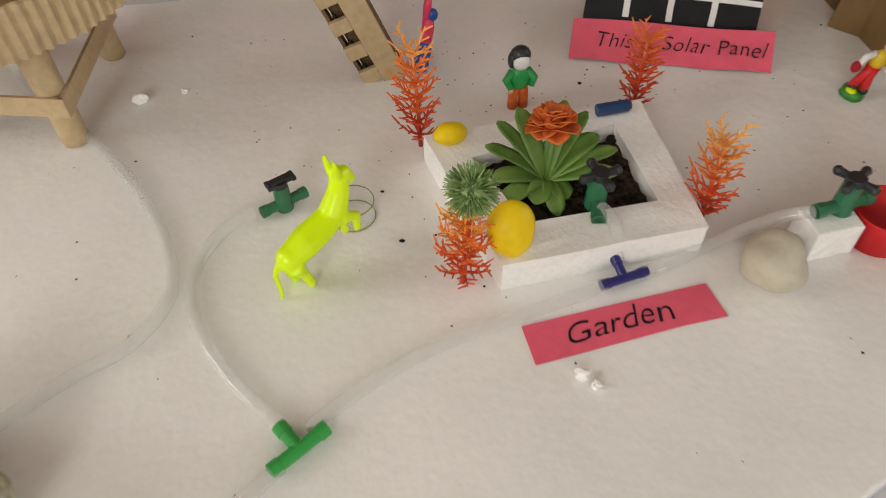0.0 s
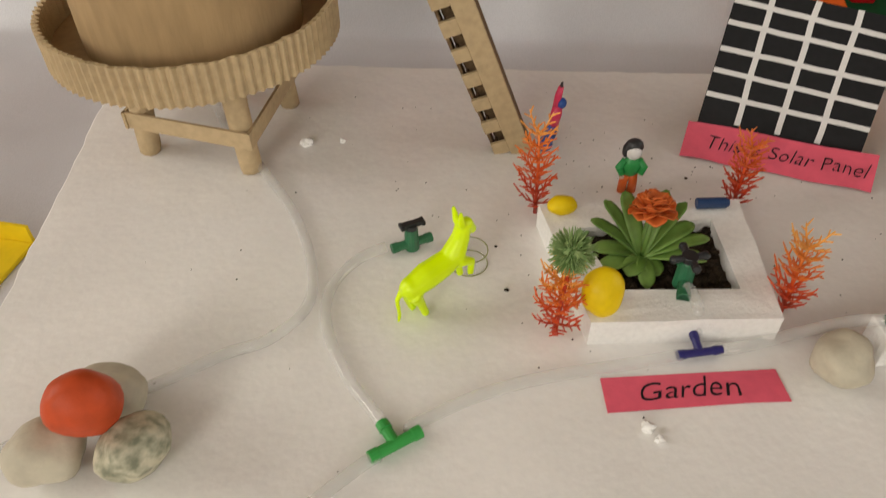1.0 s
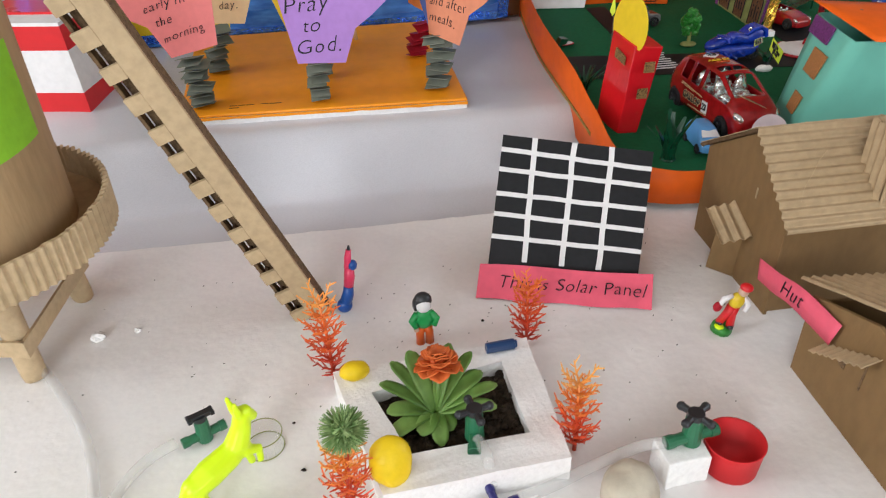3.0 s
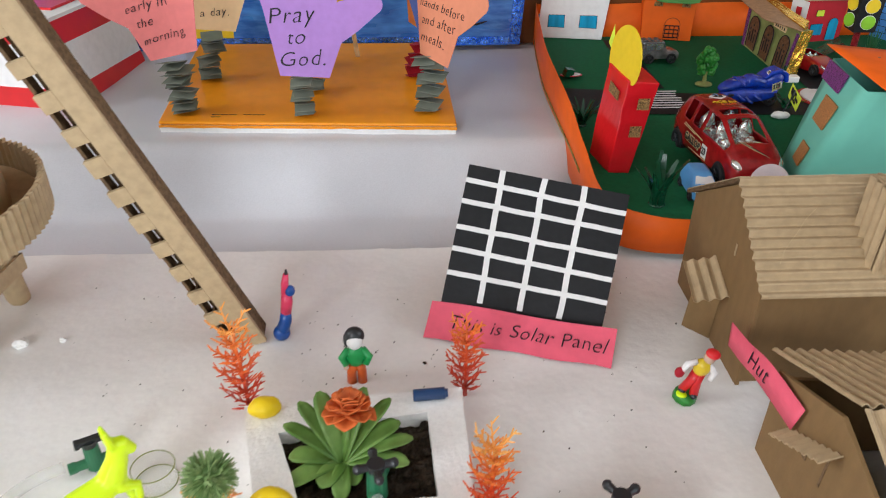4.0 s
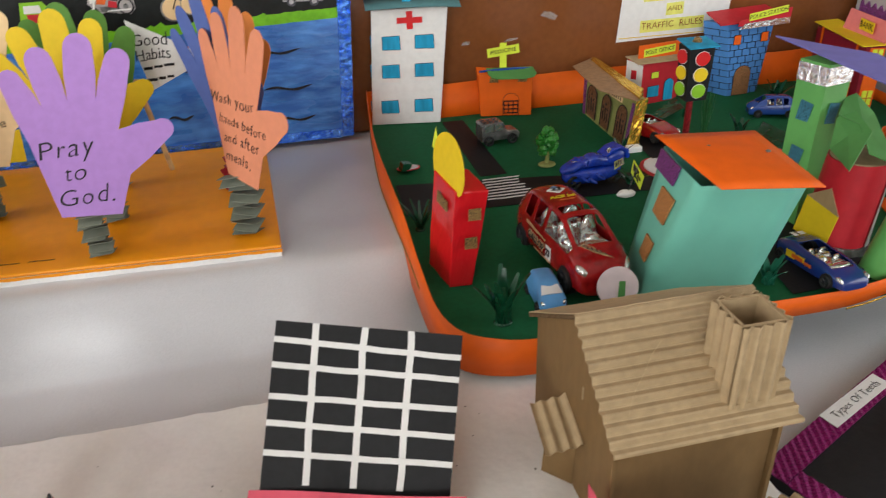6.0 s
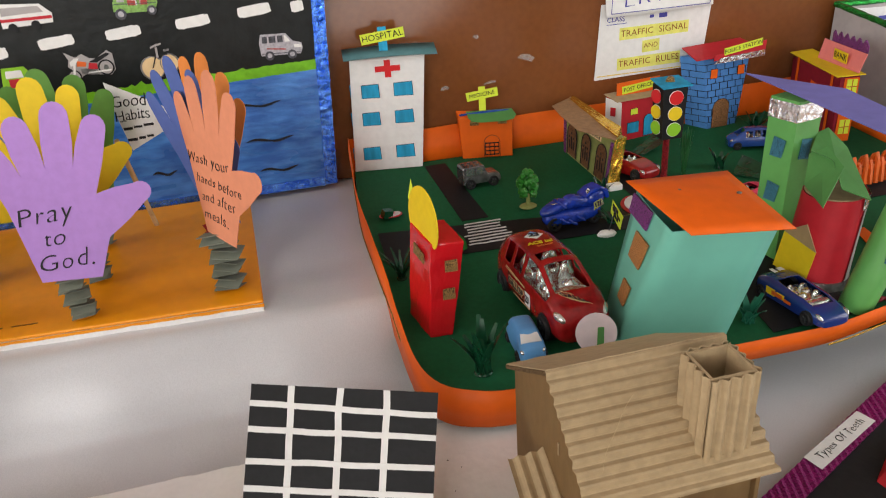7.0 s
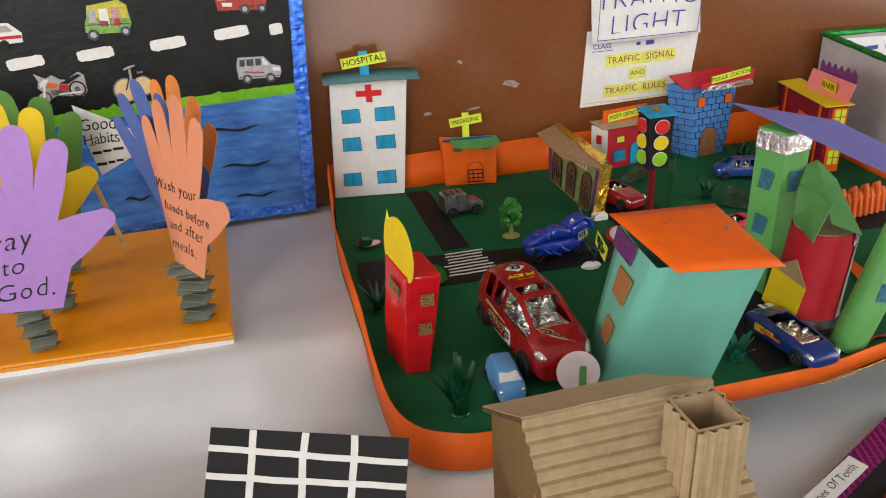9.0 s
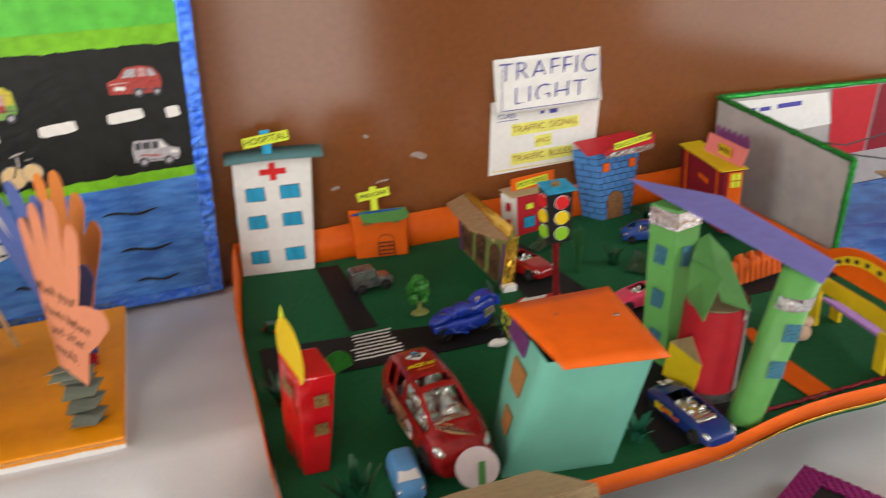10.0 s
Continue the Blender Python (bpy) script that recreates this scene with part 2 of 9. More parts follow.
TREEG = mat("tree_green_plastic", (0.04, 0.27, 0.035), 0.35, 0.15, 120, 0.2, spec=0.5)
WATERP = mat("blue_poster_paint", (0.030, 0.15, 0.56), 0.28, 0.3, 45, 0.35, 70, stain=0.3, stain_scale=12, aniso=(0.6, 1, 2.2), color2=(0.085, 0.31, 0.82), spec=0.5)
ROADP = mat("black_poster_paint", (0.008, 0.010, 0.010), 0.42, 0.3, 60, 0.25, 120, stain=0.25, stain_scale=14)
LAWNP = mat("emerald_poster_paint", (0.11, 0.60, 0.06), 0.4, 0.12, 50, 0.25, 90, stain=0.12)
VERGEP = mat("lime_poster_paint", (0.20, 0.58, 0.02), 0.45, 0.12, 70, 0.25, 120, stain=0.12)
SKIN = mat("flesh_plastic", (0.70, 0.48, 0.36), 0.4)
DOLLG = mat("green_toy_paint", (0.02, 0.38, 0.09), 0.35, spec=0.5)
DOLLO = mat("orange_toy_paint", (0.80, 0.14, 0.015), 0.35, spec=0.5)
DOLLP = mat("pink_toy_paint", (0.86, 0.05, 0.14), 0.35, spec=0.5)
DOLLB = mat("blue_toy_paint", (0.01, 0.08, 0.36), 0.35, spec=0.5)
DOLLY = mat("yellow_toy_paint", (0.80, 0.58, 0.02), 0.35, spec=0.5)
GREYP = mat("grey_board", (0.44, 0.41, 0.41), 0.6, 0.06, 50, 0.1)
GLASS = mat("window_glass", (0.9, 0.9, 0.9), 0.03, 0.01, 10, 0, alpha=0.08)

# building helpers ----------------------------------------------------------------


def thing(name, label, category, m=None, group="", kind=""):
    ob = new(name)
    ob.empty_display_size = 0.02
    if m is not None:
        ob.matrix_world = m
    return tagged(ob, label, category, group, kind)


def part(name, bm, material, parent=None, label="", smooth=False, bevel=0.0, m=None):
    """Links a bmesh as one mesh object under a thing or a part. material: one or a list."""
    bmesh.ops.recalc_face_normals(bm, faces=bm.faces)
    me = bpy.data.meshes.new(name)
    bm.to_mesh(me)
    bm.free()
    for mm in (material if isinstance(material, (list, tuple)) else [material]):
        me.materials.append(mm)
    if smooth:
        for p in me.polygons:
            p.use_smooth = True
    ob = new(name, me)
    if parent is not None:
        ob.parent = parent
    if m is not None:
        ob.matrix_local = m
    if bevel:
        b = ob.modifiers.new("soft_edge", "BEVEL")
        b.width, b.segments, b.limit_method, b.angle_limit = bevel, 2, "ANGLE", radians(40)
    if label:
        tagged(ob, label)
    return ob


def box(bm, x0, x1, y0, y1, z0, z1, m=None):
    vs = [bm.verts.new((x, y, z)) for z in (z0, z1) for x, y in ((x0, y0), (x1, y0), (x1, y1), (x0, y1))]
    if m is not None:
        for v in vs:
            v.co = m @ v.co
    for f in ((3, 2, 1, 0), (4, 5, 6, 7), (0, 1, 5, 4), (1, 2, 6, 5), (2, 3, 7, 6), (3, 0, 4, 7)):
        bm.faces.new([vs[i] for i in f])
    return vs


def hexa(bm, low, high):
    """A solid between two four-cornered outlines."""
    a, b = [bm.verts.new(p) for p in low], [bm.verts.new(p) for p in high]
    n = len(a)
    bm.faces.new(a[::-1])
    bm.faces.new(b)
    for i in range(n):
        bm.faces.new((a[i], a[(i + 1) % n], b[(i + 1) % n], b[i]))


def cbox(bm, c, s, m=None):
    return box(bm, c[0] - s[0] / 2, c[0] + s[0] / 2, c[1] - s[1] / 2, c[1] + s[1] / 2, c[2] - s[2] / 2, c[2] + s[2] / 2, m)


def prism(bm, pts, t, m=None):
    """A flat outline in x and z, t thick in y (towards -y)."""
    a = [bm.verts.new((x, 0, z)) for x, z in pts]
    b = [bm.verts.new((x, -t, z)) for x, z in pts]
    if m is not None:
        for v in a + b:
            v.co = m @ v.co
    n = len(a)
    bm.faces.new(a)
    bm.faces.new(b[::-1])
    for i in range(n):
        bm.faces.new((a[i], b[i], b[(i + 1) % n], a[(i + 1) % n]))


def slab(bm, pts, z0, z1, m=None):
    """A flat outline in x and y between two heights."""
    a = [bm.verts.new((x, y, z0(y) if callable(z0) else z0)) for x, y in pts]
    b = [bm.verts.new((x, y, z1(y) if callable(z1) else z1)) for x, y in pts]
    if m is not None:
        for v in a + b:
            v.co = m @ v.co
    n = len(a)
    bm.faces.new(a[::-1])
    bm.faces.new(b)
    for i in range(n):
        bm.faces.new((a[i], a[(i + 1) % n], b[(i + 1) % n], b[i]))


def tube(bm, path, r, seg=10, cap=True):
    """Sweeps a round section along a path; r: one radius or one for each point."""
    path = [Vector(p) for p in path]
    rs = r if isinstance(r, (list, tuple)) else [r] * len(path)
    rings, up = [], None
    for i, p in enumerate(path):
        d = (path[min(i + 1, len(path) - 1)] - path[max(i - 1, 0)]).normalized()
        if up is None:
            up = d.orthogonal().normalized()
        up = (up - d * up.dot(d)).normalized()
        side = d.cross(up)
        rings.append([bm.verts.new(p + rs[i] * (math.cos(a) * up + math.sin(a) * side)) for a in [2 * math.pi * k / seg for k in range(seg)]])
    for a, b in zip(rings, rings[1:]):
        for k in range(seg):
            bm.faces.new((a[k], a[(k + 1) % seg], b[(k + 1) % seg], b[k]))
    if cap:
        bm.faces.new(rings[0][::-1])
        bm.faces.new(rings[-1])


def smooth_path(pts, n=8):
    pts = [Vector(p) for p in pts]
    out = []
    for i in range(len(pts) - 1):
        p0, p1, p2, p3 = pts[max(i - 1, 0)], pts[i], pts[i + 1], pts[min(i + 2, len(pts) - 1)]
        for k in range(n):
            t = k / n
            out.append(0.5 * (2 * p1 + (p2 - p0) * t + (2 * p0 - 5 * p1 + 4 * p2 - p3) * t * t + (3 * p1 - p0 - 3 * p2 + p3) * t ** 3))
    return out + [pts[-1]]


def ball(bm, c, r, u=16, v=10, lump=0.0, seed=0.0, m=None):
    r = r if isinstance(r, (list, tuple)) else (r, r, r)
    res = bmesh.ops.create_uvsphere(bm, u_segments=u, v_segments=v, radius=1)
    for vert in res["verts"]:
        d = vert.co.copy()
        k = 1 + lump * noise.noise(d * 1.3 + Vector((seed, seed * 2, 0)))
        vert.co = Vector((d.x * r[0] * k, d.y * r[1] * k, d.z * r[2] * k))
        if m is not None:
            vert.co = m @ vert.co
        vert.co += Vector(c)
    return res["verts"]


def rod(bm, a, b, r0, r1=None, seg=12):
    tube(bm, [a, b], [r0, r0 if r1 is None else r1], seg)


def corrugated(bm, w, l, pitch=0.0071, amp=0.0016, t=0.0007, m=None, wob=0.0, step=6):
    """A fluted sheet: w along the flutes (x), l across them (y), from the origin."""
    ny = max(4, int(l / pitch * step))
    nx = 5
    rows = []
    for side in (1, 0):
        grid = []
        for j in range(ny + 1):
            y = l * j / ny
            z = amp * (0.5 + 0.5 * math.sin(2 * math.pi * y / pitch)) - (0 if side else t)
            line = []
            for i in range(nx):
                x = w * i / (nx - 1)
                e = wob * noise.noise(Vector((y * 160, i * 3.1, 0))) if i in (0, nx - 1) else 0
                v = Vector((x + e, y, z + wob * 0.6 * noise.noise(Vector((x * 30, y * 30, 4)))))
                line.append(bm.verts.new(m @ v if m is not None else v))
            grid.append(line)
        rows.append(grid)
    top, low = rows
    for j in range(ny):
        for i in range(nx - 1):
            bm.faces.new((top[j][i], top[j][i + 1], top[j + 1][i + 1], top[j + 1][i]))
            bm.faces.new((low[j][i + 1], low[j][i], low[j + 1][i], low[j + 1][i + 1]))
        bm.faces.new((top[j][0], top[j + 1][0], low[j + 1][0], low[j][0]))
        bm.faces.new((top[j + 1][-1], top[j][-1], low[j][-1], low[j + 1][-1]))
    for j in (0, ny):
        for i in range(nx - 1):
            bm.faces.new((top[j][i], low[j][i], low[j][i + 1], top[j][i + 1]))


def text(name, body, size, m, material, parent, shear=0.0, wobble=0.0, stroke=0.0, spacing=1.0, line=1.0, align="CENTER"):
    """Writing as a thin mesh on the x-y plane of m, centred."""
    cu = bpy.data.curves.new(name, "FONT")
    cu.body, cu.size, cu.shear, cu.offset = body, size, shear, stroke
    cu.align_x, cu.align_y, cu.space_character, cu.space_line = align, "CENTER", spacing, line
    cu.extrude, cu.resolution_u = 0.00012, 4
    tmp = new("writing_tmp", cu)
    me = bpy.data.meshes.new_from_object(tmp.evaluated_get(bpy.context.evaluated_depsgraph_get()))
    bpy.data.objects.remove(tmp)
    bpy.data.curves.remove(cu)
    if wobble:
        for v in me.vertices:
            q = Vector((v.co.x, v.co.y, 0)) * (2.2 / size)
            v.co.x += wobble * size * noise.noise(q * 0.6 + Vector((3, 1, 0)))
            v.co.y += wobble * size * noise.noise(q * 0.45 + Vector((0, 7, 2)))
    me.materials.clear()
    me.materials.append(material)
    ob = new(name, me)
    ob.parent = parent
    ob.matrix_local = m
    return ob


def front(x, y, z, rz=0.0, tilt=0.0, roll=0.0):
    """A writing or picture plane that faces -y."""
    return pose(x, y, z, 0, 0, rz) @ pose(0, 0, 0, 90 - tilt, 0, 0) @ pose(0, 0, 0, 0, 0, roll)


def bars(name, rows, m, material, parent):
    """Unreadable or private writing as plain bars: rows of (x, y, length, height)."""
    bm = bmesh.new()
    for x, y, l, h in rows:
        box(bm, x, x + l, y - h / 2, y + h / 2, 0, 0.00025)
    return part(name, bm, material, parent, m=m)


CITY = 0.055


def gz(y):
    """Height of the town board's top, which tips forward a little."""
    return CITY + 0.065 * (y - 0.65)


def pz(y):
    """Height of the raised platform's cloth."""
    return 0.046 + 0.05 * (y - 0.65)


def oz(y):
    """Top of the orange base board."""
    return 0.060 + 0.05 * (y - 0.66)


# room ---------------------------------------------------------------------------
X0, X1, Y0, Y1, ZF, ZT = -2.4, 1.9, -2.6, 0.957, -0.78, 2.1


def wall_with_openings(name, length, height, openings, label, m):
    """A wall along x with window openings (x0, x1, z0, z1), 0.16 m thick, its room side at y = 0."""
    bm = bmesh.new()
    x = 0.0
    for a, b, c, d in openings:
        box(bm, x, a, 0, 0.16, 0, height)
        box(bm, a, b, 0, 0.16, 0, c)
        box(bm, a, b, 0, 0.16, d, height)
        x = b
    box(bm, x, length, 0, 0.16, 0, height)
    return tagged(part(name, bm, PAINT, None, m=m), label, "wall", kind="structure")


def window(name, w, h, m, label):
    win = thing(name, label, "window", m, kind="structure")
    for i in range(4):
        bm = bmesh.new()
        x = i * (w - 0.05) / 3
        box(bm, x, x + 0.05, 0.06, 0.10, 0, h)
        part("window_frame", bm, FRAMEP, win, bevel=0.003)
    for z in (0, h - 0.05):
        bm = bmesh.new()
        for i in range(3):
            x = i * (w - 0.05) / 3
            box(bm, x + 0.05, x + (w - 0.05) / 3, 0.06, 0.10, z, z + 0.05)
        part("window_frame", bm, FRAMEP, win)
    for i in range(3):
        bm = bmesh.new()
        x = 0.05 + i * (w - 0.05) / 3
        box(bm, x, x + (w - 0.05) / 3 - 0.05, 0.078, 0.082, 0.05, h - 0.05)
        pane = part("pane", bm, GLASS, win)
        pane.visible_shadow = False
    return win


bm = bmesh.new()
box(bm, X0 - 0.2, X1 + 0.2, Y0 - 0.2, Y1 + 0.2, ZF - 0.1, ZF)
tagged(part("floor", bm, TERRAZZO), "grey speckled classroom floor", "floor", kind="structure")
bm = bmesh.new()
box(bm, X0 - 0.2, X1 + 0.2, Y0 - 0.2, Y1 + 0.2, ZT, ZT + 0.1)
tagged(part("ceiling", bm, CEIL), "plain white painted ceiling", "ceiling", kind="structure")
bm = bmesh.new()
box(bm, X0 - 0.16, X1 + 0.16, Y1, Y1 + 0.16, ZF, ZT)
tagged(part("wall_north", bm, LAMINATE), "glossy brown laminate panelled wall behind the tables", "wall", kind="structure")
wall_with_openings("wall_south", X1 - X0, ZT - ZF, [(0.65, 1.51, 0.0, 2.06), (2.65, 3.85, 1.33, 2.63)], "cream painted wall with a doorway and a window", pose(X1, Y0, ZF, 0, 0, 180))
wall_with_openings("wall_east", Y1 - Y0, ZT - ZF, [(0.407, 1.707, 0.83, 2.23)], "cream painted wall with a wide window", pose(X1, Y1, ZF, 0, 0, -90))
wall_with_openings("wall_west", Y1 - Y0, ZT - ZF, [(2.10, 3.30, 1.28, 2.48)], "cream painted wall with a window", pose(X0, Y0, ZF, 0, 0, 90))
window("window_1", 1.2, 1.30, pose(X1 - 2.65, Y0, ZF + 1.33, 0, 0, 180), "three-pane window with a grey painted frame")
window("window_2", 1.30, 1.40, pose(X1, Y1 - 0.407, ZF + 0.83, 0, 0, -90), "wide three-pane window with a grey painted frame")
window("window_3", 1.20, 1.20, pose(X0, Y0 + 2.10, ZF + 1.28, 0, 0, 90), "three-pane window with a grey painted frame")
door = thing("door_1", "open doorway with a grey painted frame", "doorway", pose(X1 - 0.65, Y0, ZF, 0, 0, 180), kind="structure")
for x0, x1, z0, z1 in ((0.0, 0.04, 0.0, 2.06), (0.82, 0.86, 0.0, 2.06), (0.04, 0.82, 2.02, 2.06)):
    bm = bmesh.new()
    box(bm, x0, x1, 0.01, 0.15, z0, z1)
    part("door_frame", bm, FRAMEP, door, bevel=0.003)
bm = bmesh.new()
box(bm, -60, 60, Y0 - 60, Y0 - 0.2, ZF - 0.12, ZF - 0.02)
tagged(part("ground", bm, TERRAZZO), "pale paved yard outside the doorway", "ground", kind="structure")

# tables and cloth -----------------------------------------------------------------


def step01(a, b, x):
    t = min(1.0, max(0.0, (x - a) / (b - a)))
    return t * t * (3 - 2 * t)


def cloth_z(x, y):
    low = -0.022
    plat = pz(y) * 1.0
    k = step01(0.585, 0.648, y) * (1 - step01(0.25, 0.33, x))
    z = low + (plat - low) * k
    under = gz(y) - 0.041                        # where the town board lies
    under += (plat - under) * step01(0.62, 0.70, y) * (1 - step01(0.24, 0.30, x))
    kc = step01(0.50, 0.62, y) * step01(0.236, 0.300, x)
    z = z + (max(low, under) - z) * kc
    wr = noise.noise(Vector((x * 6, y * 9, 0))) * 0.0035 + noise.noise(Vector((x * 22, y * 14, 3))) * 0.0022 + noise.noise(Vector((x * 9 + y * 30, y * 8 - x * 20, 5))) * 0.0018
    fold = 0.004 * max(0.0, noise.noise(Vector((x * 13 + y * 3, y * 1.5, 9))))
    edge = k * (1 - k) * 4
    return z + wr * (0.35 + 0.5 * edge) * (1 - kc) + fold * (0.25 + edge) * (1 - kc)


bm = bmesh.new()
NX, NY = 200, 150
xs = [-1.25 + 2.75 * i / NX for i in range(NX + 1)]
ys = [-0.34 + 1.296 * j / NY for j in range(NY + 1)]
grid = [[bm.verts.new((x, y, cloth_z(x, y))) for x in xs] for y in ys]
drop = [[bm.verts.new((x, -0.355 - 0.012 * k + 0.012 * math.sin(x * 21 + k), -0.03 - 0.11 * k)) for x in xs] for k in range(1, 7)]
rows = drop[::-1] + grid
for a, b in zip(rows, rows[1:]):
    for i in range(NX):
        bm.faces.new((a[i], a[i + 1], b[i + 1], b[i]))
cloth = part("tablecloth", bm, CLOTH, None, smooth=True)
tagged(cloth, "creased white cloth spread over the tables and a raised step", "tablecloth")
sol = cloth.modifiers.new("thickness", "SOLIDIFY")
sol.thickness, sol.offset = 0.0008, -1

table = thing("display_table", "long wooden table hidden under the white cloth", "table", pose(0, 0, ZF))
bm = bmesh.new()
box(bm, -1.22, 1.47, -0.32, 0.95, 0.72, 0.75)
part("tabletop", bm, CARDL, table)
for x, y in ((-1.15, -0.25), (1.4, -0.25), (-1.15, 0.88), (1.4, 0.88)):
    bm = bmesh.new()
    box(bm, x - 0.03, x + 0.03, y - 0.03, y + 0.03, 0, 0.72)
    part("leg", bm, CARDL, table)

# polystyrene base of the garden model -------------------------------------------------
bm = bmesh.new()
out = [(-0.402, -0.075), (-0.05, -0.06), (0.04, -0.03), (0.14, 0.012), (0.27, 0.062), (0.43, 0.07), (0.435, 0.30), (0.43, 0.494), (0.1, 0.496), (-0.2, 0.494), (-0.472, 0.493)]
pts = []
for (x, y), (u, v) in zip(out, out[1:] + out[:1]):
    n = max(2, int(math.hypot(u - x, v - y) / 0.012))
    for k in range(n):
        t = k / n
        jig = 0.0011
        pts.append((x + (u - x) * t + random.uniform(-jig, jig), y + (v - y) * t + random.uniform(-jig, jig)))
slab(bm, pts, -0.0195, 0.0)
foam = part("polystyrene_board", bm, FOAM, None, bevel=0.0015)
tagged(foam, "white polystyrene sheet under the village model, specked with soil", "foam board")

# loose crumbs and soil specks on the board
random.seed(4)
bm = bmesh.new()
for k in range(190):
    x, y = random.uniform(-0.36, 0.27), random.uniform(0.0, 0.47)
    if random.random() < 0.6:
        x, y = random.gauss(0.03, 0.10), random.gauss(0.29, 0.07)
    r = random.uniform(0.0003, 0.0009)
    ball(bm, (x, y, r * 0.4), (r, r * random.uniform(0.6, 1.2), r * 0.6), 5, 4)
for x, y, r in ((-0.082, 0.191, 0.0019), (0.065, 0.325, 0.0017), (-0.09, 0.235, 0.0014)):
    ball(bm, (x, y, 0.0008), (r, r * 0.7, r * 0.5), 6, 5, 0.5, x)
tagged(part("soil_specks", bm, SOIL), "scattered dark soil specks on the polystyrene", "soil", kind="stuff")


def crumb(x, y, r, seed):
    bm = bmesh.new()
    ball(bm, (0, 0, r * 0.6), (r, r * 0.8, r * 0.7), 9, 7, 0.7, seed)
    ob = part("polystyrene_crumb", bm, FOAMCUT, None, m=pose(x, y, 0))
    tagged(ob, "small white crumb of polystyrene on the board", "crumb", "polystyrene crumbs")


for i, (x, y, r) in enumerate(((-0.255, 0.357, 0.0055), (-0.225, 0.362, 0.0028), (0.0, 0.083, 0.0045), (0.006, 0.076, 0.003))):
    crumb(x, y, r, i * 3.7 + 1)

# water tank ---------------------------------------------------------------------------
TX, TY = -0.337, 0.378
tank = thing("water_tank_model", "brown cardboard water tank on a stick stand beside the ladder", "water tank", pose(TX, TY, 0, 0, 0, -6))
LEGS = [(0.046, -0.052), (-0.046, -0.040), (0.046, 0.045), (-0.048, 0.048)]
for x, y in LEGS:
    bm = bmesh.new()
    tube(bm, [(x * 1.06, y * 1.06, 0), (x * 1.04, y * 1.04, 0.006), (x * 0.93, y * 0.93, 0.097)], [0.0085, 0.0095, 0.0105], 10)
    part("leg", bm, CARDS, tank, smooth=True)
for (a, b) in ((0, 1), (2, 3), (0, 2), (1, 3)):
    bm = bmesh.new()
    p, q = Vector((*LEGS[a], 0.036)), Vector((*LEGS[b], 0.036))
    o = Vector((0, -0.0105, 0)) if a == 0 and b == 1 else Vector((0, 0.0105, 0)) if b == 3 and a == 2 else Vector((0.0105 if a == 0 else -0.0105, 0, 0))
    d = (q - p).normalized() * 0.012
    u = Vector((0, 0, 0.0075))
    s = o.normalized() * 0.0012
    p, q = p + o - d, q + o + d
    hexa(bm, [p - s - u, q - s - u, q + s - u, p + s - u], [p - s + u, q - s + u, q + s + u, p + s + u])
    part("crossbar", bm, CARDS, tank, "flat wooden crossbar tied to the legs")
RR = 0.112
bm = bmesh.new()
rod(bm, (0, 0, 0.0965), (0, 0, 0.1005), RR - 0.002, None, 64)
part("tray", bm, CARD, tank, "round cardboard tray")
bm = bmesh.new()
N = 98
ring_o, ring_i = [], []
M = N * 6
for k in range(M):
    a = 2 * math.pi * k / M
    w = 0.0014 * math.sin(a * N)
    zt = 0.1245 + 0.0012 * noise.noise(Vector((math.cos(a) * 9, math.sin(a) * 9, 0))) + 0.0007 * math.sin(a * N)
    o, i = RR + 0.002 + w, RR - 0.0012 + w
    ring_o.append((bm.verts.new((o * math.cos(a), o * math.sin(a), 0.0935)), bm.verts.new((o * math.cos(a), o * math.sin(a), zt))))
    ring_i.append((bm.verts.new((i * math.cos(a), i * math.sin(a), 0.0935)), bm.verts.new((i * math.cos(a), i * math.sin(a), zt))))
for k in range(M):
    o, o2, i, i2 = ring_o[k], ring_o[(k + 1) % M], ring_i[k], ring_i[(k + 1) % M]
    bm.faces.new((o[0], o2[0], o2[1], o[1]))
    bm.faces.new((i2[0], i[0], i[1], i2[1]))
    bm.faces.new((o[1], o2[1], i2[1], i[1]))
    bm.faces.new((o2[0], o[0], i[0], i2[0]))
part("rim", bm, CARDS, tank, "fluted cardboard strip round the tray")
bm = bmesh.new()
for k in range(1):
    n = 72
    lo = [bm.verts.new((0.086 * math.cos(2 * math.pi * i / n), 0.086 * math.sin(2 * math.pi * i / n), 0.1005)) for i in range(n)]
    hi = [bm.verts.new((0.0845 * math.cos(2 * math.pi * i / n), 0.0845 * math.sin(2 * math.pi * i / n), 0.285)) for i in range(n)]
    for i in range(n):
        bm.faces.new((lo[i], lo[(i + 1) % n], hi[(i + 1) % n], hi[i]))
    bm.faces.new(hi)
    bm.faces.new(lo[::-1])
part("tank_wall", bm, CARD, tank, smooth=False)
bm = bmesh.new()
rod(bm, (0, 0, 0.2855), (0, 0, 0.290), 0.089, None, 64)
part("lid", bm, CARD, tank)
# green paper label, wrapped round the wall
bm = bmesh.new()
A0, A1, n = radians(-125), radians(2), 48
lo, hi, lo2, hi2 = [], [], [], []
for i in range(n + 1):
    a = A0 + (A1 - A0) * i / n
    zb, zt = 0.166 + 0.016 * i / n, 0.243 + 0.008 * i / n
    for lst, z, r in ((lo, zb, 0.0868), (hi, zt, 0.0866)):
        lst.append(bm.verts.new((r * math.cos(a), r * math.sin(a), z)))
for i in range(n):
    bm.faces.new((lo[i], lo[i + 1], hi[i + 1], hi[i]))
lab = part("label", bm, GREENL, tank, "green paper label lettered in brown")
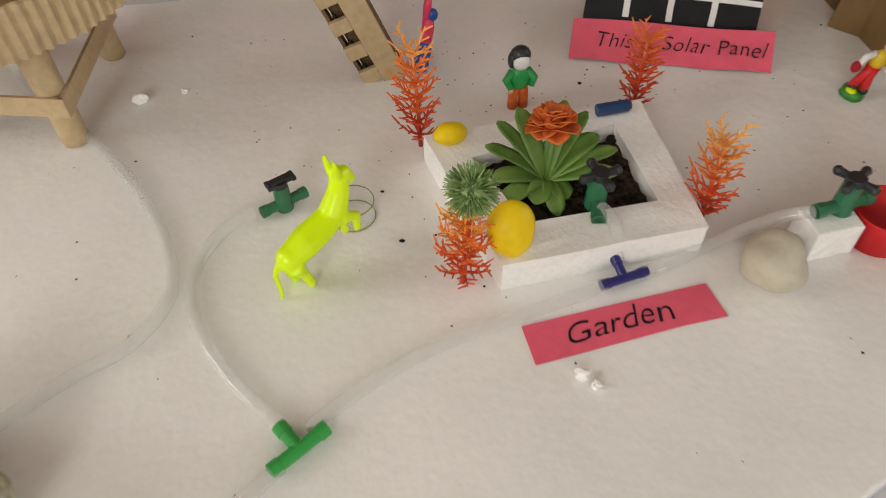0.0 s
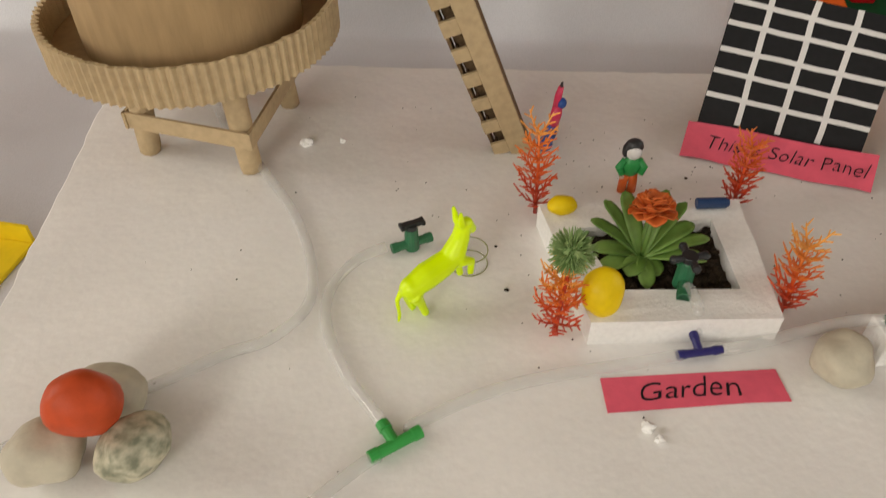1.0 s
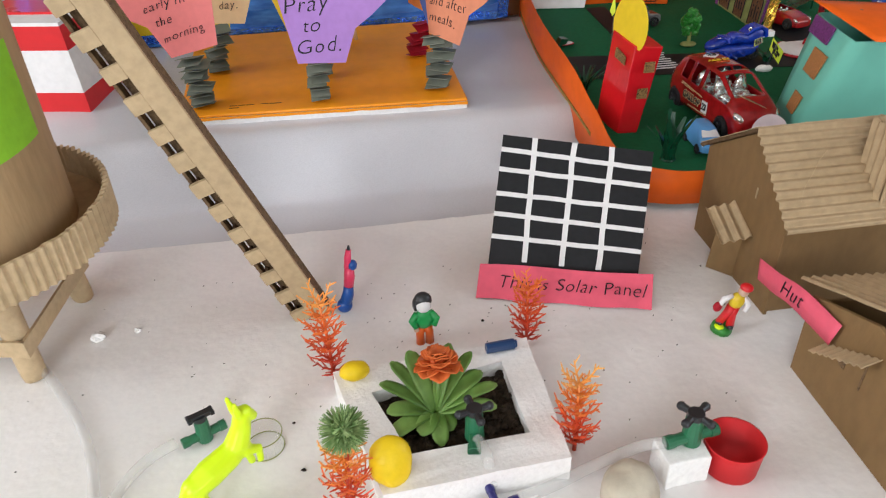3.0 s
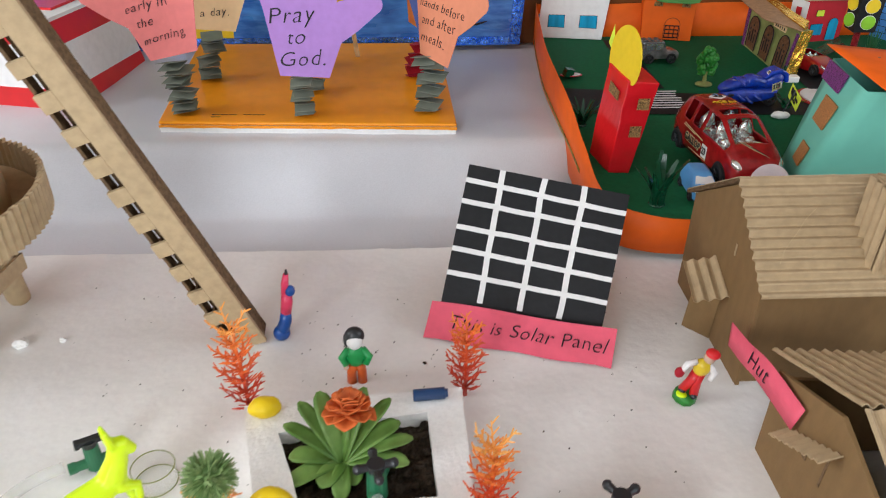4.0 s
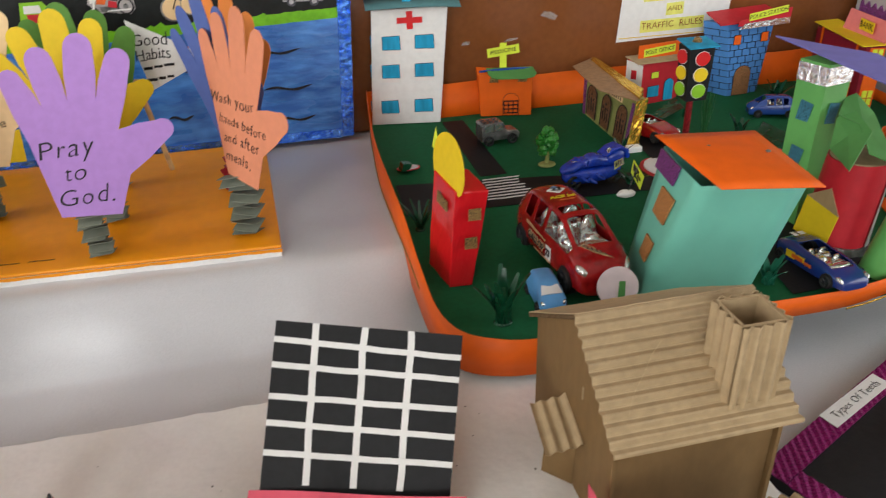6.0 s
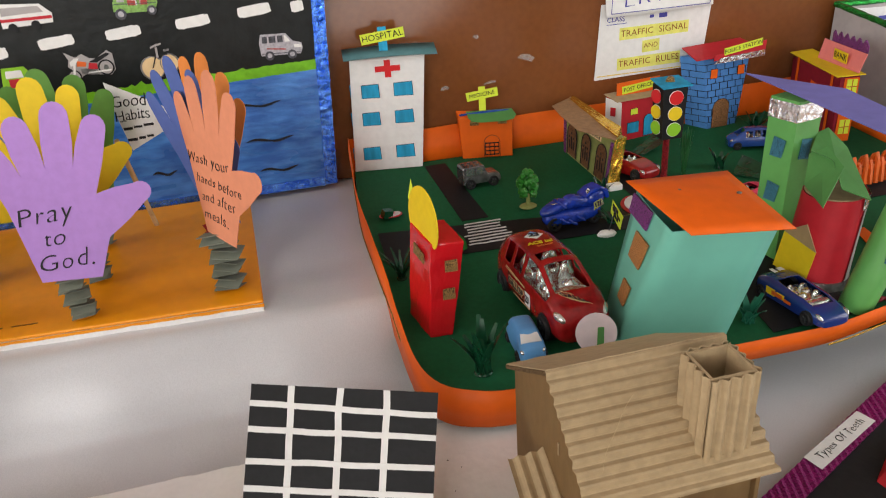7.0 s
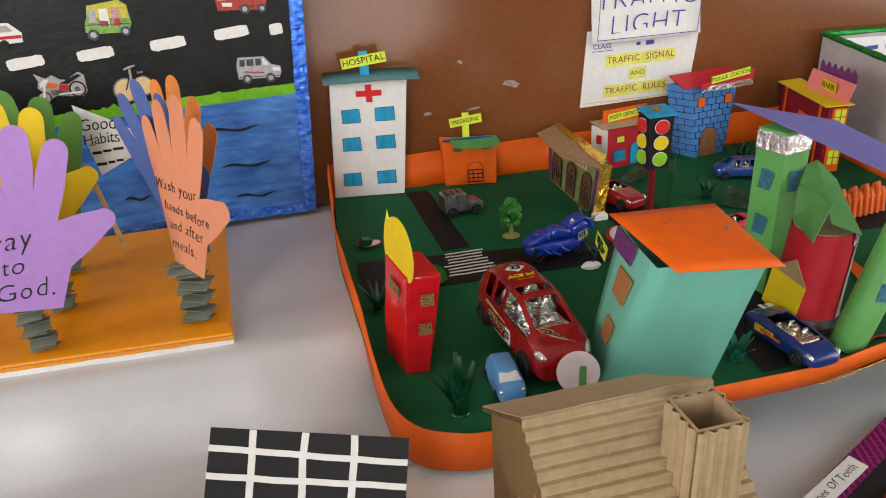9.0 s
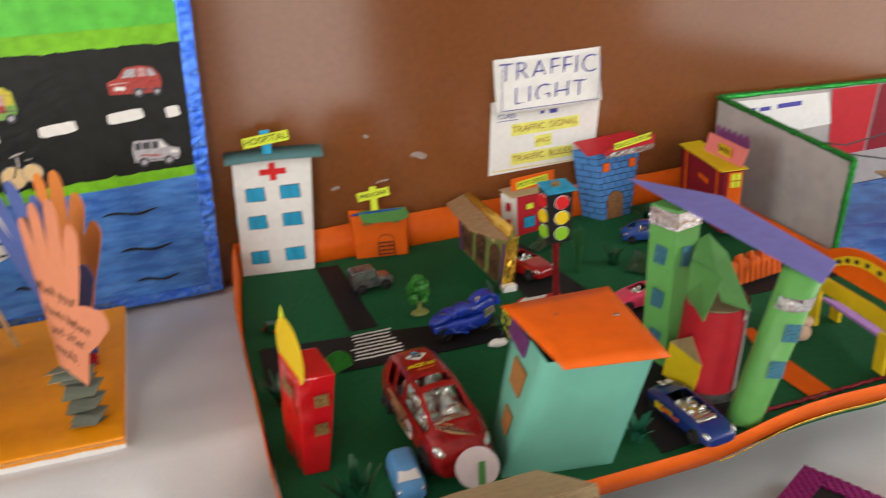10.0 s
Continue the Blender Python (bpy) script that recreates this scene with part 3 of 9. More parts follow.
sol = lab.modifiers.new("thickness", "SOLIDIFY")
sol.thickness, sol.offset = 0.0004, 1
for ch, ang in (("W", -119), ("a", -109), ("t", -101), ("e", -94), ("r", -86), ("T", -67), ("a", -55), ("n", -42.5), ("k", -29)):
    a = radians(ang)
    r = 0.0876
    text("lettering", ch, 0.030, pose(r * math.cos(a), r * math.sin(a), 0.206 + 0.00022 * (ang + 80), 0, 0, ang + 90) @ pose(0, 0, 0, 90, 0, 0), INKR, lab, 0.1, 0.05, 0.0005)

# ladder ---------------------------------------------------------------------------------
lad_o, lad_d = Vector((-0.0855, 0.352, 0.0)), Vector((-0.0084, -0.0030, 0.0232)).normalized()
ux = Vector((1, 0.05, 0)); ux = (ux - lad_d * ux.dot(lad_d)).normalized()
uy = lad_d.cross(ux)
ladm = Matrix(((ux.x, uy.x, lad_d.x, lad_o.x), (ux.y, uy.y, lad_d.y, lad_o.y), (ux.z, uy.z, lad_d.z, lad_o.z), (0, 0, 0, 1)))
ladder = thing("cardboard_ladder", "tall notched cardboard ladder leaning beside the tank", "ladder", ladm)
sgn = 1 if (ladm.to_3x3() @ Vector((0, 1, 0))).y > 0 else -1
LL = 0.345


def lbox(name, x0, x1, y0, y1, z0, z1, mm):
    bm = bmesh.new()
    ya, yb = sorted((y0 * sgn, y1 * sgn))
    box(bm, x0, x1, ya, yb, z0, z1)
    part(name, bm, mm, ladder, bevel=0.0005)


lbox("side_rail", 0.0070, 0.0240, 0.0, 0.0035, -0.006, LL, CARDS)
# Plates, rail and teeth behind the notches: shade put into a darker card colour.
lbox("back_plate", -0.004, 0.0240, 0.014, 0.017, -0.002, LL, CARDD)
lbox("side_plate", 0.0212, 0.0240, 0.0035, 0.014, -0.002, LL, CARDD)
k = 0
z = 0.0
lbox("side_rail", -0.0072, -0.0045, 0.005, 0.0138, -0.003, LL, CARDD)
while z < LL - 0.03:
    lbox("rung", -0.0066 + 0.0006 * math.sin(k * 5), 0.0070, 0.0, 0.0035, z + 0.0007 * math.sin(k * 7), z + 0.0128 + 0.0008 * math.sin(k * 3), CARDS)
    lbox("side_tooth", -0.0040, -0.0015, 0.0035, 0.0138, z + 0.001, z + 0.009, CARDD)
    z += 0.0248
    k += 1

# garden box -----------------------------------------------------------------------------
GB = [(-0.030, 0.1455), (0.092, 0.1555), (0.090, 0.274), (-0.0595, 0.2600)]      # outer corners, front left first
GI = [(-0.0105, 0.1745), (0.0705, 0.1805), (0.0655, 0.2500), (-0.0320, 0.2350)]      # inner corners
GH = 0.022
garden = thing("garden_planter", "white polystyrene planter box filled with dark soil", "planter")
names = ("front_wall", "side_wall", "back_wall", "side_wall")
for i in range(4):
    a, b, c, d = GB[i], GB[(i + 1) % 4], GI[(i + 1) % 4], GI[i]
    bm = bmesh.new()
    slab(bm, [a, b, c, d], 0, GH)
    bmesh.ops.subdivide_edges(bm, edges=bm.edges[:], cuts=4, use_grid_fill=True)
    for v in bm.verts:
        v.co.x += 0.0007 * noise.noise(v.co * 130)
        v.co.y += 0.0007 * noise.noise(v.co * 130 + Vector((5, 0, 0)))
        v.co.z += 0.0008 * noise.noise(v.co * 90 + Vector((0, 5, 0))) if v.co.z > 0.01 else 0
    part(names[i], bm, FOAMCUT, garden, smooth=False)
bm = bmesh.new()
n = 34
g = []
for j in range(n + 1):
    row = []
    for i in range(n + 1):
        s, t = i / n, j / n
        p = (Vector(GI[0]) * (1 - s) + Vector(GI[1]) * s) * (1 - t) + (Vector(GI[3]) * (1 - s) + Vector(GI[2]) * s) * t
        h = 0.011 + 0.0035 * noise.noise(Vector((p.x * 90, p.y * 90, 0))) + 0.002 * noise.noise(Vector((p.x * 260, p.y * 260, 5)))
        row.append(bm.verts.new((p.x, p.y, h)))
    g.append(row)
for j in range(n):
    for i in range(n):
        bm.faces.new((g[j][i], g[j][i + 1], g[j + 1][i + 1], g[j + 1][i]))
random.seed(11)
for k in range(150):
    s, t = random.random(), random.random()
    p = (Vector(GI[0]) * (1 - s) + Vector(GI[1]) * s) * (1 - t) + (Vector(GI[3]) * (1 - s) + Vector(GI[2]) * s) * t
    r = random.uniform(0.0009, 0.0030) * (1.3 if p.x > 0.045 else 1)
    ball(bm, (p.x * 0.96 + 0.001, p.y * 0.97 + 0.006, 0.0115 + r * 0.4), (r, r * random.uniform(0.6, 1), r * 0.7), 7, 5, 0.6, k * 1.7)
part("soil", bm, SOIL, garden, "dark crumbly soil")

# flowering plastic plant
plant = thing("plastic_flower_plant", "green plastic plant with one orange flower in the planter", "plant", pose(0.011, 0.214, 0.010))


def leaf_bm(length, width, up, curl, fold=0.25):
    """A spatula-shaped leaf along +x, rising and then bending over."""
    bm = bmesh.new()
    n, m = 12, 4
    rows = []
    for i in range(n + 1):
        t = i / n
        w = width * (0.28 + 0.72 * math.sin(math.pi * min(1, t * 0.62 + 0.12)) ** 1.3) * (1 if t < 0.82 else math.sqrt(max(0.0, 1 - ((t - 0.82) / 0.185) ** 2)))
        ang = up - curl * t
        x = length * t * math.cos(up - curl * t * 0.5)
        z = length * t * math.sin(up - curl * t * 0.5)
        rows.append([bm.verts.new((x, w * s, z + fold * abs(w * s))) for s in [(-1 + 2 * k / m) for k in range(m + 1)]])
    for a, b in zip(rows, rows[1:]):
        for k in range(m):
            bm.faces.new((a[k], b[k], b[k + 1], a[k + 1]))
    return bm


random.seed(21)
LV = [(163, 0.047, 0.72, 0.5), (142, 0.050, 0.98, 0.4), (122, 0.050, 1.12, 0.3), (178, 0.036, 0.45, 0.6), (60, 0.052, 1.05, 0.35), (42, 0.052, 0.86, 0.4),
      (26, 0.046, 0.70, 0.5), (6, 0.050, 0.55, 0.45), (-12, 0.046, 0.42, 0.5), (-88, 0.031, 0.42, 1.1), (-62, 0.022, 0.25, 0.7), (-118, 0.026, 0.5, 0.9), (-150, 0.040, 0.40, 0.7)]
for a, l, u, c in LV:
    ob = part("leaf", leaf_bm(l * 0.95, 0.0060 + 0.0012 * math.sin(a), u, c), LEAF, plant, smooth=True, m=pose(0, 0, 0.006, 0, random.uniform(-6, 6), a))
    s = ob.modifiers.new("thickness", "SOLIDIFY")
    s.thickness = 0.0008
bm = bmesh.new()
tube(bm, [(0, 0, 0), (0.003, 0.006, 0.02), (0.005, 0.010, 0.035)], [0.0022, 0.002, 0.0018], 8)
part("stem", bm, LEAF, plant, smooth=True)
flower = None
bm = bmesh.new()
ball(bm, (0, 0, 0.006), (0.006, 0.006, 0.006), 10, 8)
flower = part("flower", bm, PETAL, plant, "orange layered flower", m=pose(0.005, 0.012, 0.034, -18, 0, 0))
random.seed(8)
for ring, (cnt, r, up, ln) in enumerate(((8, 0.004, 0.30, 0.0175), (7, 0.003, 0.75, 0.0155), (5, 0.002, 1.1, 0.013), (4, 0.001, 1.4, 0.011))):
    for k in range(cnt):
        a = 360 / cnt * k + ring * 17 + random.uniform(-8, 8)
        ob = part("petal", leaf_bm(ln, 0.0078, up, 0.5 + random.uniform(-0.3, 0.5), 0.35), PETAL, flower, smooth=True, m=pose(0, 0, 0.001 + 0.0016 * ring, 0, 0, a))
        s = ob.modifiers.new("thickness", "SOLIDIFY")
        s.thickness = 0.0007


def coral(x, y, h, material, lean=(0, 0), seed=0, width=1.0, label="feathery red and orange plastic water plant"):
    """A plastic water plant: a stem with whorls of forked sprigs."""
    random.seed(seed)
    th = thing("plastic_water_plant", label, "plant", pose(x, y, 0, lean[0], lean[1], random.uniform(0, 360)), "plastic water plants")
    bm = bmesh.new()
    tube(bm, [(0, 0, 0), (0.001, 0, h * 0.5), (0, 0, h * 0.9)], [0.0016, 0.0013, 0.0007], 6)
    part("stem", bm, material, th, smooth=True)
    whorls = 7
    for w in range(whorls):
        bm = bmesh.new()
        z = h * (0.12 + 0.76 * w / (whorls - 1))
        reach = width * (0.0116 + 0.003 * math.sin(math.pi * min(1, (w + 1.2) / whorls))) * random.uniform(0.85, 1.15)
        cnt = 5
        for k in range(cnt):
            a = 2 * math.pi * (k + 0.5 * (w % 2)) / cnt + random.uniform(-0.2, 0.2)
            d = Vector((math.cos(a), math.sin(a), 0))
            sd = Vector((-d.y, d.x, 0))
            rise = random.uniform(0.5, 1.1)
            p0 = Vector((0, 0, z))
            p1 = p0 + d * reach * 0.5 + Vector((0, 0, reach * rise * 0.3))
            p2 = p0 + d * reach + Vector((0, 0, reach * rise))
            tube(bm, [p0, p1, p2], [0.0010, 0.0008, 0.0004], 4)
            for f in range(5):
                t = 0.25 + 0.16 * f
                q = p0.lerp(p1, t * 2) if t < 0.5 else p1.lerp(p2, t * 2 - 1)
                s = 1 if f % 2 else -1
                e = q + (d * 0.55 + sd * s * 0.8 + Vector((0, 0, 0.55))) * reach * random.uniform(0.28, 0.48)
                tube(bm, [q, e], [0.0008, 0.0005], 3)
        part("sprig_whorl", bm, material, th)
    return th


coral(-0.0600, 0.276, 0.086, CORAL, (0, -3), 1)
coral(-0.0500, 0.156, 0.072, CORALP, (6, 1), 2, 1.05)
coral(0.094, 0.289, 0.066, CORAL, (0, 0), 3, 0.92)
coral(0.102, 0.179, 0.068, CORALP, (0, 2), 4, 1.05, "feathery red plastic water plant with yellow tips")


def stone(name, c, r, mm, label, seed, rz=0, tilt=0, group=""):
    bm = bmesh.new()
    ball(bm, (0, 0, 0), r, 28, 18, 0.10 if mm in (RSTONE, YSTONE) else 0.22, seed)
    ob = part(name, bm, mm, None, smooth=True, m=pose(c[0], c[1], c[2], tilt, 0, rz))
    return tagged(ob, label, "stone", group)


stone("painted_stone", (-0.023, 0.160, 0.0355), (0.0140, 0.0108, 0.0170), YSTONE, "large yellow painted pebble on the planter edge", 1.0, 15, -20, "painted stones")
stone("painted_stone", (-0.043, 0.252, 0.0285), (0.011, 0.008, 0.0072), YSTONE, "small yellow painted pebble on the planter corner", 2.0, 10, 0, "painted stones")
stone("painted_stone", (-0.311, 0.052, 0.046), (0.0205, 0.0175, 0.0240), RSTONE, "red painted stone resting on three pale stones", 3.0, 20, 20, "painted stones")
stone("pale_stone", (-0.336, 0.040, 0.0185), (0.022, 0.019, 0.018), STONE, "smooth cream stone under a red one", 4.0, 30, 0, "pale stones")
stone("pale_stone", (-0.289, 0.044, 0.0185), (0.021, 0.019, 0.018), GREYST, "speckled greenish cream stone under a red one", 5.0, 70, 0, "pale stones")
stone("pale_stone", (-0.316, 0.079, 0.0175), (0.021, 0.018, 0.017), STONE, "cream stone behind a red one", 6.0, 10, 0, "pale stones")
stone("pale_stone", (0.123, 0.131, 0.0155), (0.0205, 0.018, 0.015), STONE, "cream stone beside the water tube", 7.0, 60, 0, "pale stones")

# green spiky ball among the corals
bm = bmesh.new()
ball(bm, (0, 0, 0), 0.008, 14, 10)
cac = thing("spiky_green_ball", "round spiky green plastic cactus top beside the planter", "cactus", pose(-0.0480, 0.1485, 0.0800))
part("core", bm, CACTUS, cac)
bm = bmesh.new()
random.seed(31)
for k in range(420):
    d = Vector((random.gauss(0, 1), random.gauss(0, 1), random.gauss(0, 1))).normalized()
    tube(bm, [d * 0.007, d * random.uniform(0.0135, 0.0155)], [0.0007, 0.0003], 3)
part("spiky_coat", bm, CACTUS, cac)
bm = bmesh.new()
tube(bm, [(-0.0030, 0.0060, -0.080), (0, 0, -0.005)], [0.0018, 0.0014], 6)
part("stem", bm, CORALP, cac)

# tubes, tees and taps ----------------------------------------------------------------------
TR = 0.0040


def hose(pts, label):
    bm = bmesh.new()
    tube(bm, smooth_path([(x, y, (z[0] if z else TR)) for x, y, *z in pts]), TR, 12)
    return tagged(part("clear_hose", bm, CLEAR, None, smooth=True), label, "tube", "water tubes")


hose([(-0.345, 0.375, 0.09), (-0.335, 0.372, 0.03), (-0.318, 0.352), (-0.298, 0.333), (-0.251, 0.268), (-0.225, 0.214), (-0.217, 0.169), (-0.235, 0.137), (-0.262, 0.122), (-0.293, 0.100), (-0.33, 0.075), (-0.38, 0.04)],
     "clear plastic water tube from the tank across the board")
hose([(-0.23, -0.03), (-0.195, 0.015), (-0.167, 0.045), (-0.155, 0.055)], "clear plastic water tube leading to a green tee")
hose([(-0.139, 0.072), (-0.134, 0.078), (-0.095, 0.101), (-0.054, 0.116), (0.003, 0.130), (0.028, 0.137)], "clear plastic water tube between two tees")
hose([(0.052, 0.142), (0.075, 0.148), (0.112, 0.160, 0.006), (0.138, 0.158, 0.020), (0.154, 0.153, 0.027)], "clear plastic water tube up to a small tap")
hose([(-0.153, 0.072), (-0.160, 0.082), (-0.183, 0.111), (-0.202, 0.151), (-0.204, 0.184), (-0.190, 0.212), (-0.170, 0.224, 0.007)], "clear plastic water tube bent round to a valve")
hose([(0.040, 0.153, 0.008), (0.0385, 0.160, 0.024), (0.036, 0.170, 0.027), (0.034, 0.176, 0.026)], "short clear tube over the planter edge")


def tee(name, m, material, label, long=0.034, thick=0.0036):
    th = thing(name, label, "pipe fitting", m, "pipe tees")
    for nm, a, b in (("run", (-long / 2, 0, 0), (long / 2, 0, 0)), ("branch", (0, 0, 0), (0, long * 0.5, 0))):
        bm = bmesh.new()
        rod(bm, a, b, thick, None, 14)
        d = (Vector(b) - Vector(a)).normalized()
        for e, s in ((Vector(a), 1), (Vector(b), -1)):
            if nm == "branch" and s == 1:
                continue
            rod(bm, e, e + d * s * 0.006, thick * 1.16, None, 14)
        part(nm, bm, material, th, smooth=False, bevel=0.0004)
    return th


tee("pipe_tee", pose(-0.146, 0.062, 0.005, 0, 0, 35), TEEG, "green plastic tee joining the water tubes")
tee("pipe_tee", pose(0.040, 0.139, 0.005, 0, 0, 12) @ pose(0, 0, 0, 18, 0, 0), TEEB, "dark blue plastic tee in front of the planter", 0.030, 0.0027)


def valve(m, label, star):
    th = thing("water_valve", label, "valve", m, "water valves")
    bm = bmesh.new()
    rod(bm, (-0.019, 0, 0), (0.019, 0, 0), 0.0040, None, 12)
    rod(bm, (-0.019, 0, 0), (-0.013, 0, 0), 0.0046, None, 12)
    rod(bm, (0.013, 0, 0), (0.019, 0, 0), 0.0046, None, 12)
    part("pipe", bm, VALVE, th, bevel=0.0003)
    bm = bmesh.new()
    rod(bm, (0, 0, -0.006), (0, 0, 0.017), 0.0066, 0.0058, 16)
    part("body", bm, VALVE, th, bevel=0.0005)
    bm = bmesh.new()
    rod(bm, (0, 0, 0.0165), (0, 0, 0.0215), 0.0056, None, 14)
    if star:
        for k in range(4):
            a = math.pi / 2 * k + 0.4
            rod(bm, (0.003 * math.cos(a), 0.003 * math.sin(a), 0.019), (0.0105 * math.cos(a), 0.0105 * math.sin(a), 0.019), 0.0022, 0.0028, 10)
            ball(bm, (0.0108 * math.cos(a), 0.0108 * math.sin(a), 0.019), 0.0031, 10, 8)
    else:
        cbox(bm, (0.001, 0, 0.0215), (0.021, 0.0058, 0.0048))
        for x in (-0.0085, 0.0105):
            cbox(bm, (x, 0, 0.0212), (0.0035, 0.0085, 0.0040))
    part("knob", bm, BLACKPL, th, "black turning knob", bevel=0.0006)
    return th


valve(pose(-0.152, 0.230, 0.0062, 0, 0, 28) @ Matrix.Scale(0.84, 4), "dark green valve with a black lever on the board", False)
valve(pose(0.171, 0.155, 0.028, 0, 0, 10), "dark green tap with a black star knob on a foam block", True)
valve(pose(0.034, 0.186, 0.024, 0, 0, 80) @ pose(0, 0, 0, 0, 0, 0), "dark green tap with a black star knob in the soil", True)
bm = bmesh.new()
box(bm, -0.015, 0.015, -0.011, 0.012, 0, 0.023)
bmesh.ops.subdivide_edges(bm, edges=bm.edges[:], cuts=3, use_grid_fill=True)
for v in bm.verts:
    v.co += Vector((1, 1, 0)) * 0.0012 * noise.noise(v.co * 120)
tagged(part("foam_block", bm, FOAMCUT, None, m=pose(0.164, 0.150, 0, 0, 0, 6), bevel=0.001), "rough white polystyrene block under the tap", "foam block")

bm = bmesh.new()
n = 40
prof = [(0.0, 0.0), (0.0178, 0.0), (0.0192, 0.0225), (0.0198, 0.0235), (0.0186, 0.0235), (0.0168, 0.0018), (0.0, 0.0018)]
rings = [[bm.verts.new((r * math.cos(2 * math.pi * i / n), r * math.sin(2 * math.pi * i / n), z)) for i in range(n)] if r > 0 else [bm.verts.new((0, 0, z))] for r, z in prof]
for a, b in zip(rings, rings[1:]):
    for i in range(n):
        va = [a[i % len(a)], a[(i + 1) % len(a)]]
        vb = [b[(i + 1) % len(b)], b[i % len(b)]]
        vs = []
        for v in va + vb:
            if v not in vs:
                vs.append(v)
        bm.faces.new(vs)
tagged(part("red_cup", bm, CUPRED, None, smooth=True, m=pose(0.2000, 0.1510, 0)), "small round red plastic cap used as a tub", "cup")

bm = bmesh.new()
for r0, r1 in ((0.0134, 0.0130),):
    n = 40
    a = [bm.verts.new((r0 * math.cos(2 * math.pi * i / n), r0 * math.sin(2 * math.pi * i / n), 0.0005)) for i in range(n)]
    b = [bm.verts.new((r0 * math.cos(2 * math.pi * i / n), r0 * math.sin(2 * math.pi * i / n), 0.014)) for i in range(n)]
    for i in range(n):
        bm.faces.new((a[i], a[(i + 1) % n], b[(i + 1) % n], b[i]))
    bm.faces.new(a[::-1])
trough = part("round_trough", bm, CLEARP, None, smooth=True, m=pose(-0.1095, 0.2165, 0))
tagged(trough, "small round clear plastic trough beside the toy animal", "trough")
for z in (0.0008, 0.014):
    bm = bmesh.new()
    tube(bm, [(0.0135 * math.cos(2 * math.pi * i / 40), 0.0135 * math.sin(2 * math.pi * i / 40), z) for i in range(41)], 0.0004, 5, False)
    part("edge_ring", bm, OLIVE, trough)

bm = bmesh.new()
rod(bm, (0.056, 0.262, 0.0262), (0.078, 0.264, 0.0262), 0.0042, None, 14)
rod(bm, (0.075, 0.264, 0.0262), (0.080, 0.264, 0.0262), 0.0030, None, 12)
tagged(part("pen_cap", bm, NAVY, None, bevel=0.0006), "dark blue pen cap lying on the planter corner", "pen cap")

# toy figures ------------------------------------------------------------------------------


def toy(name, label, category, m, blobs, voxel=0.0009):
    """A little moulded figure as one mesh. blobs: (kind, material index, numbers)."""
    bm = bmesh.new()
    mats = []
    for mm, kind, args in blobs:
        if mm not in mats:
            mats.append(mm)
        before = len(bm.faces)
        if kind == "rod":
            tube(bm, [Vector(p) for p in args[0]], list(args[1]), 10)
        else:
            ball(bm, args[0], args[1], 14, 10)
        bm.faces.ensure_lookup_table()
        for f in bm.faces[before:]:
            f.material_index = mats.index(mm)
    ob = part(name, bm, mats, None, smooth=True, m=m)
    return tagged(ob, label, category)


toy("toy_boy", "small toy figure in a green top and orange trousers", "toy figure", pose(0.014, 0.307, 0, 0, 0, 4) @ Matrix.Scale(0.86, 4), [
    (DOLLO, "rod", ([(-0.0045, 0, 0), (-0.0045, 0, 0.012), (-0.003, 0, 0.020)], (0.0042, 0.0040, 0.0046))),
    (DOLLO, "rod", ([(0.0045, 0, 0), (0.0045, 0, 0.012), (0.003, 0, 0.020)], (0.0042, 0.0040, 0.0046))),
    (DOLLG, "ball", ((0, 0, 0.029), (0.0092, 0.006, 0.0115))),
    (DOLLG, "rod", ([(-0.006, 0, 0.036), (-0.0115, -0.002, 0.029), (-0.008, -0.005, 0.023)], (0.0034, 0.0036, 0.003))),
    (DOLLG, "rod", ([(0.006, 0, 0.036), (0.0115, -0.002, 0.029), (0.008, -0.005, 0.023)], (0.0034, 0.0036, 0.003))),
    (WHITEP, "ball", ((0, -0.001, 0.0455), (0.0072, 0.0066, 0.0078))),
    (BLACKPL, "ball", ((0, 0.0018, 0.0492), (0.0086, 0.0072, 0.0082))),
    (BLACKPL, "ball", ((-0.007, 0.002, 0.045), (0.0028, 0.005, 0.007))),
    (SKIN, "ball", ((-0.0085, -0.006, 0.0215), (0.0024, 0.0024, 0.0024))),
])
toy("toy_acrobat", "small toy figure with pink top and blue legs", "toy figure", pose(-0.050, 0.360, 0, 0, 4, 10), [
    (DOLLB, "ball", ((0, 0, 0.006), (0.0068, 0.006, 0.007))),
    (DOLLB, "rod", ([(0, 0, 0.006), (0.0035, 0, 0.018), (0.004, 0, 0.027)], (0.0055, 0.005, 0.0042))),
    (DOLLP, "rod", ([(0.004, 0, 0.026), (0.005, 0, 0.036), (0.005, 0, 0.045)], (0.0044, 0.0048, 0.0040))),
    (DOLLB, "ball", ((0.0075, -0.001, 0.047), (0.0042, 0.0042, 0.0048))),
    (DOLLP, "rod", ([(0.004, 0, 0.044), (0.004, 0, 0.054), (0.005, 0, 0.062)], (0.0034, 0.0030, 0.0022))),
    (BLACKPL, "rod", ([(0.005, 0, 0.061), (0.0052, 0, 0.066)], (0.0018, 0.0008))),
])
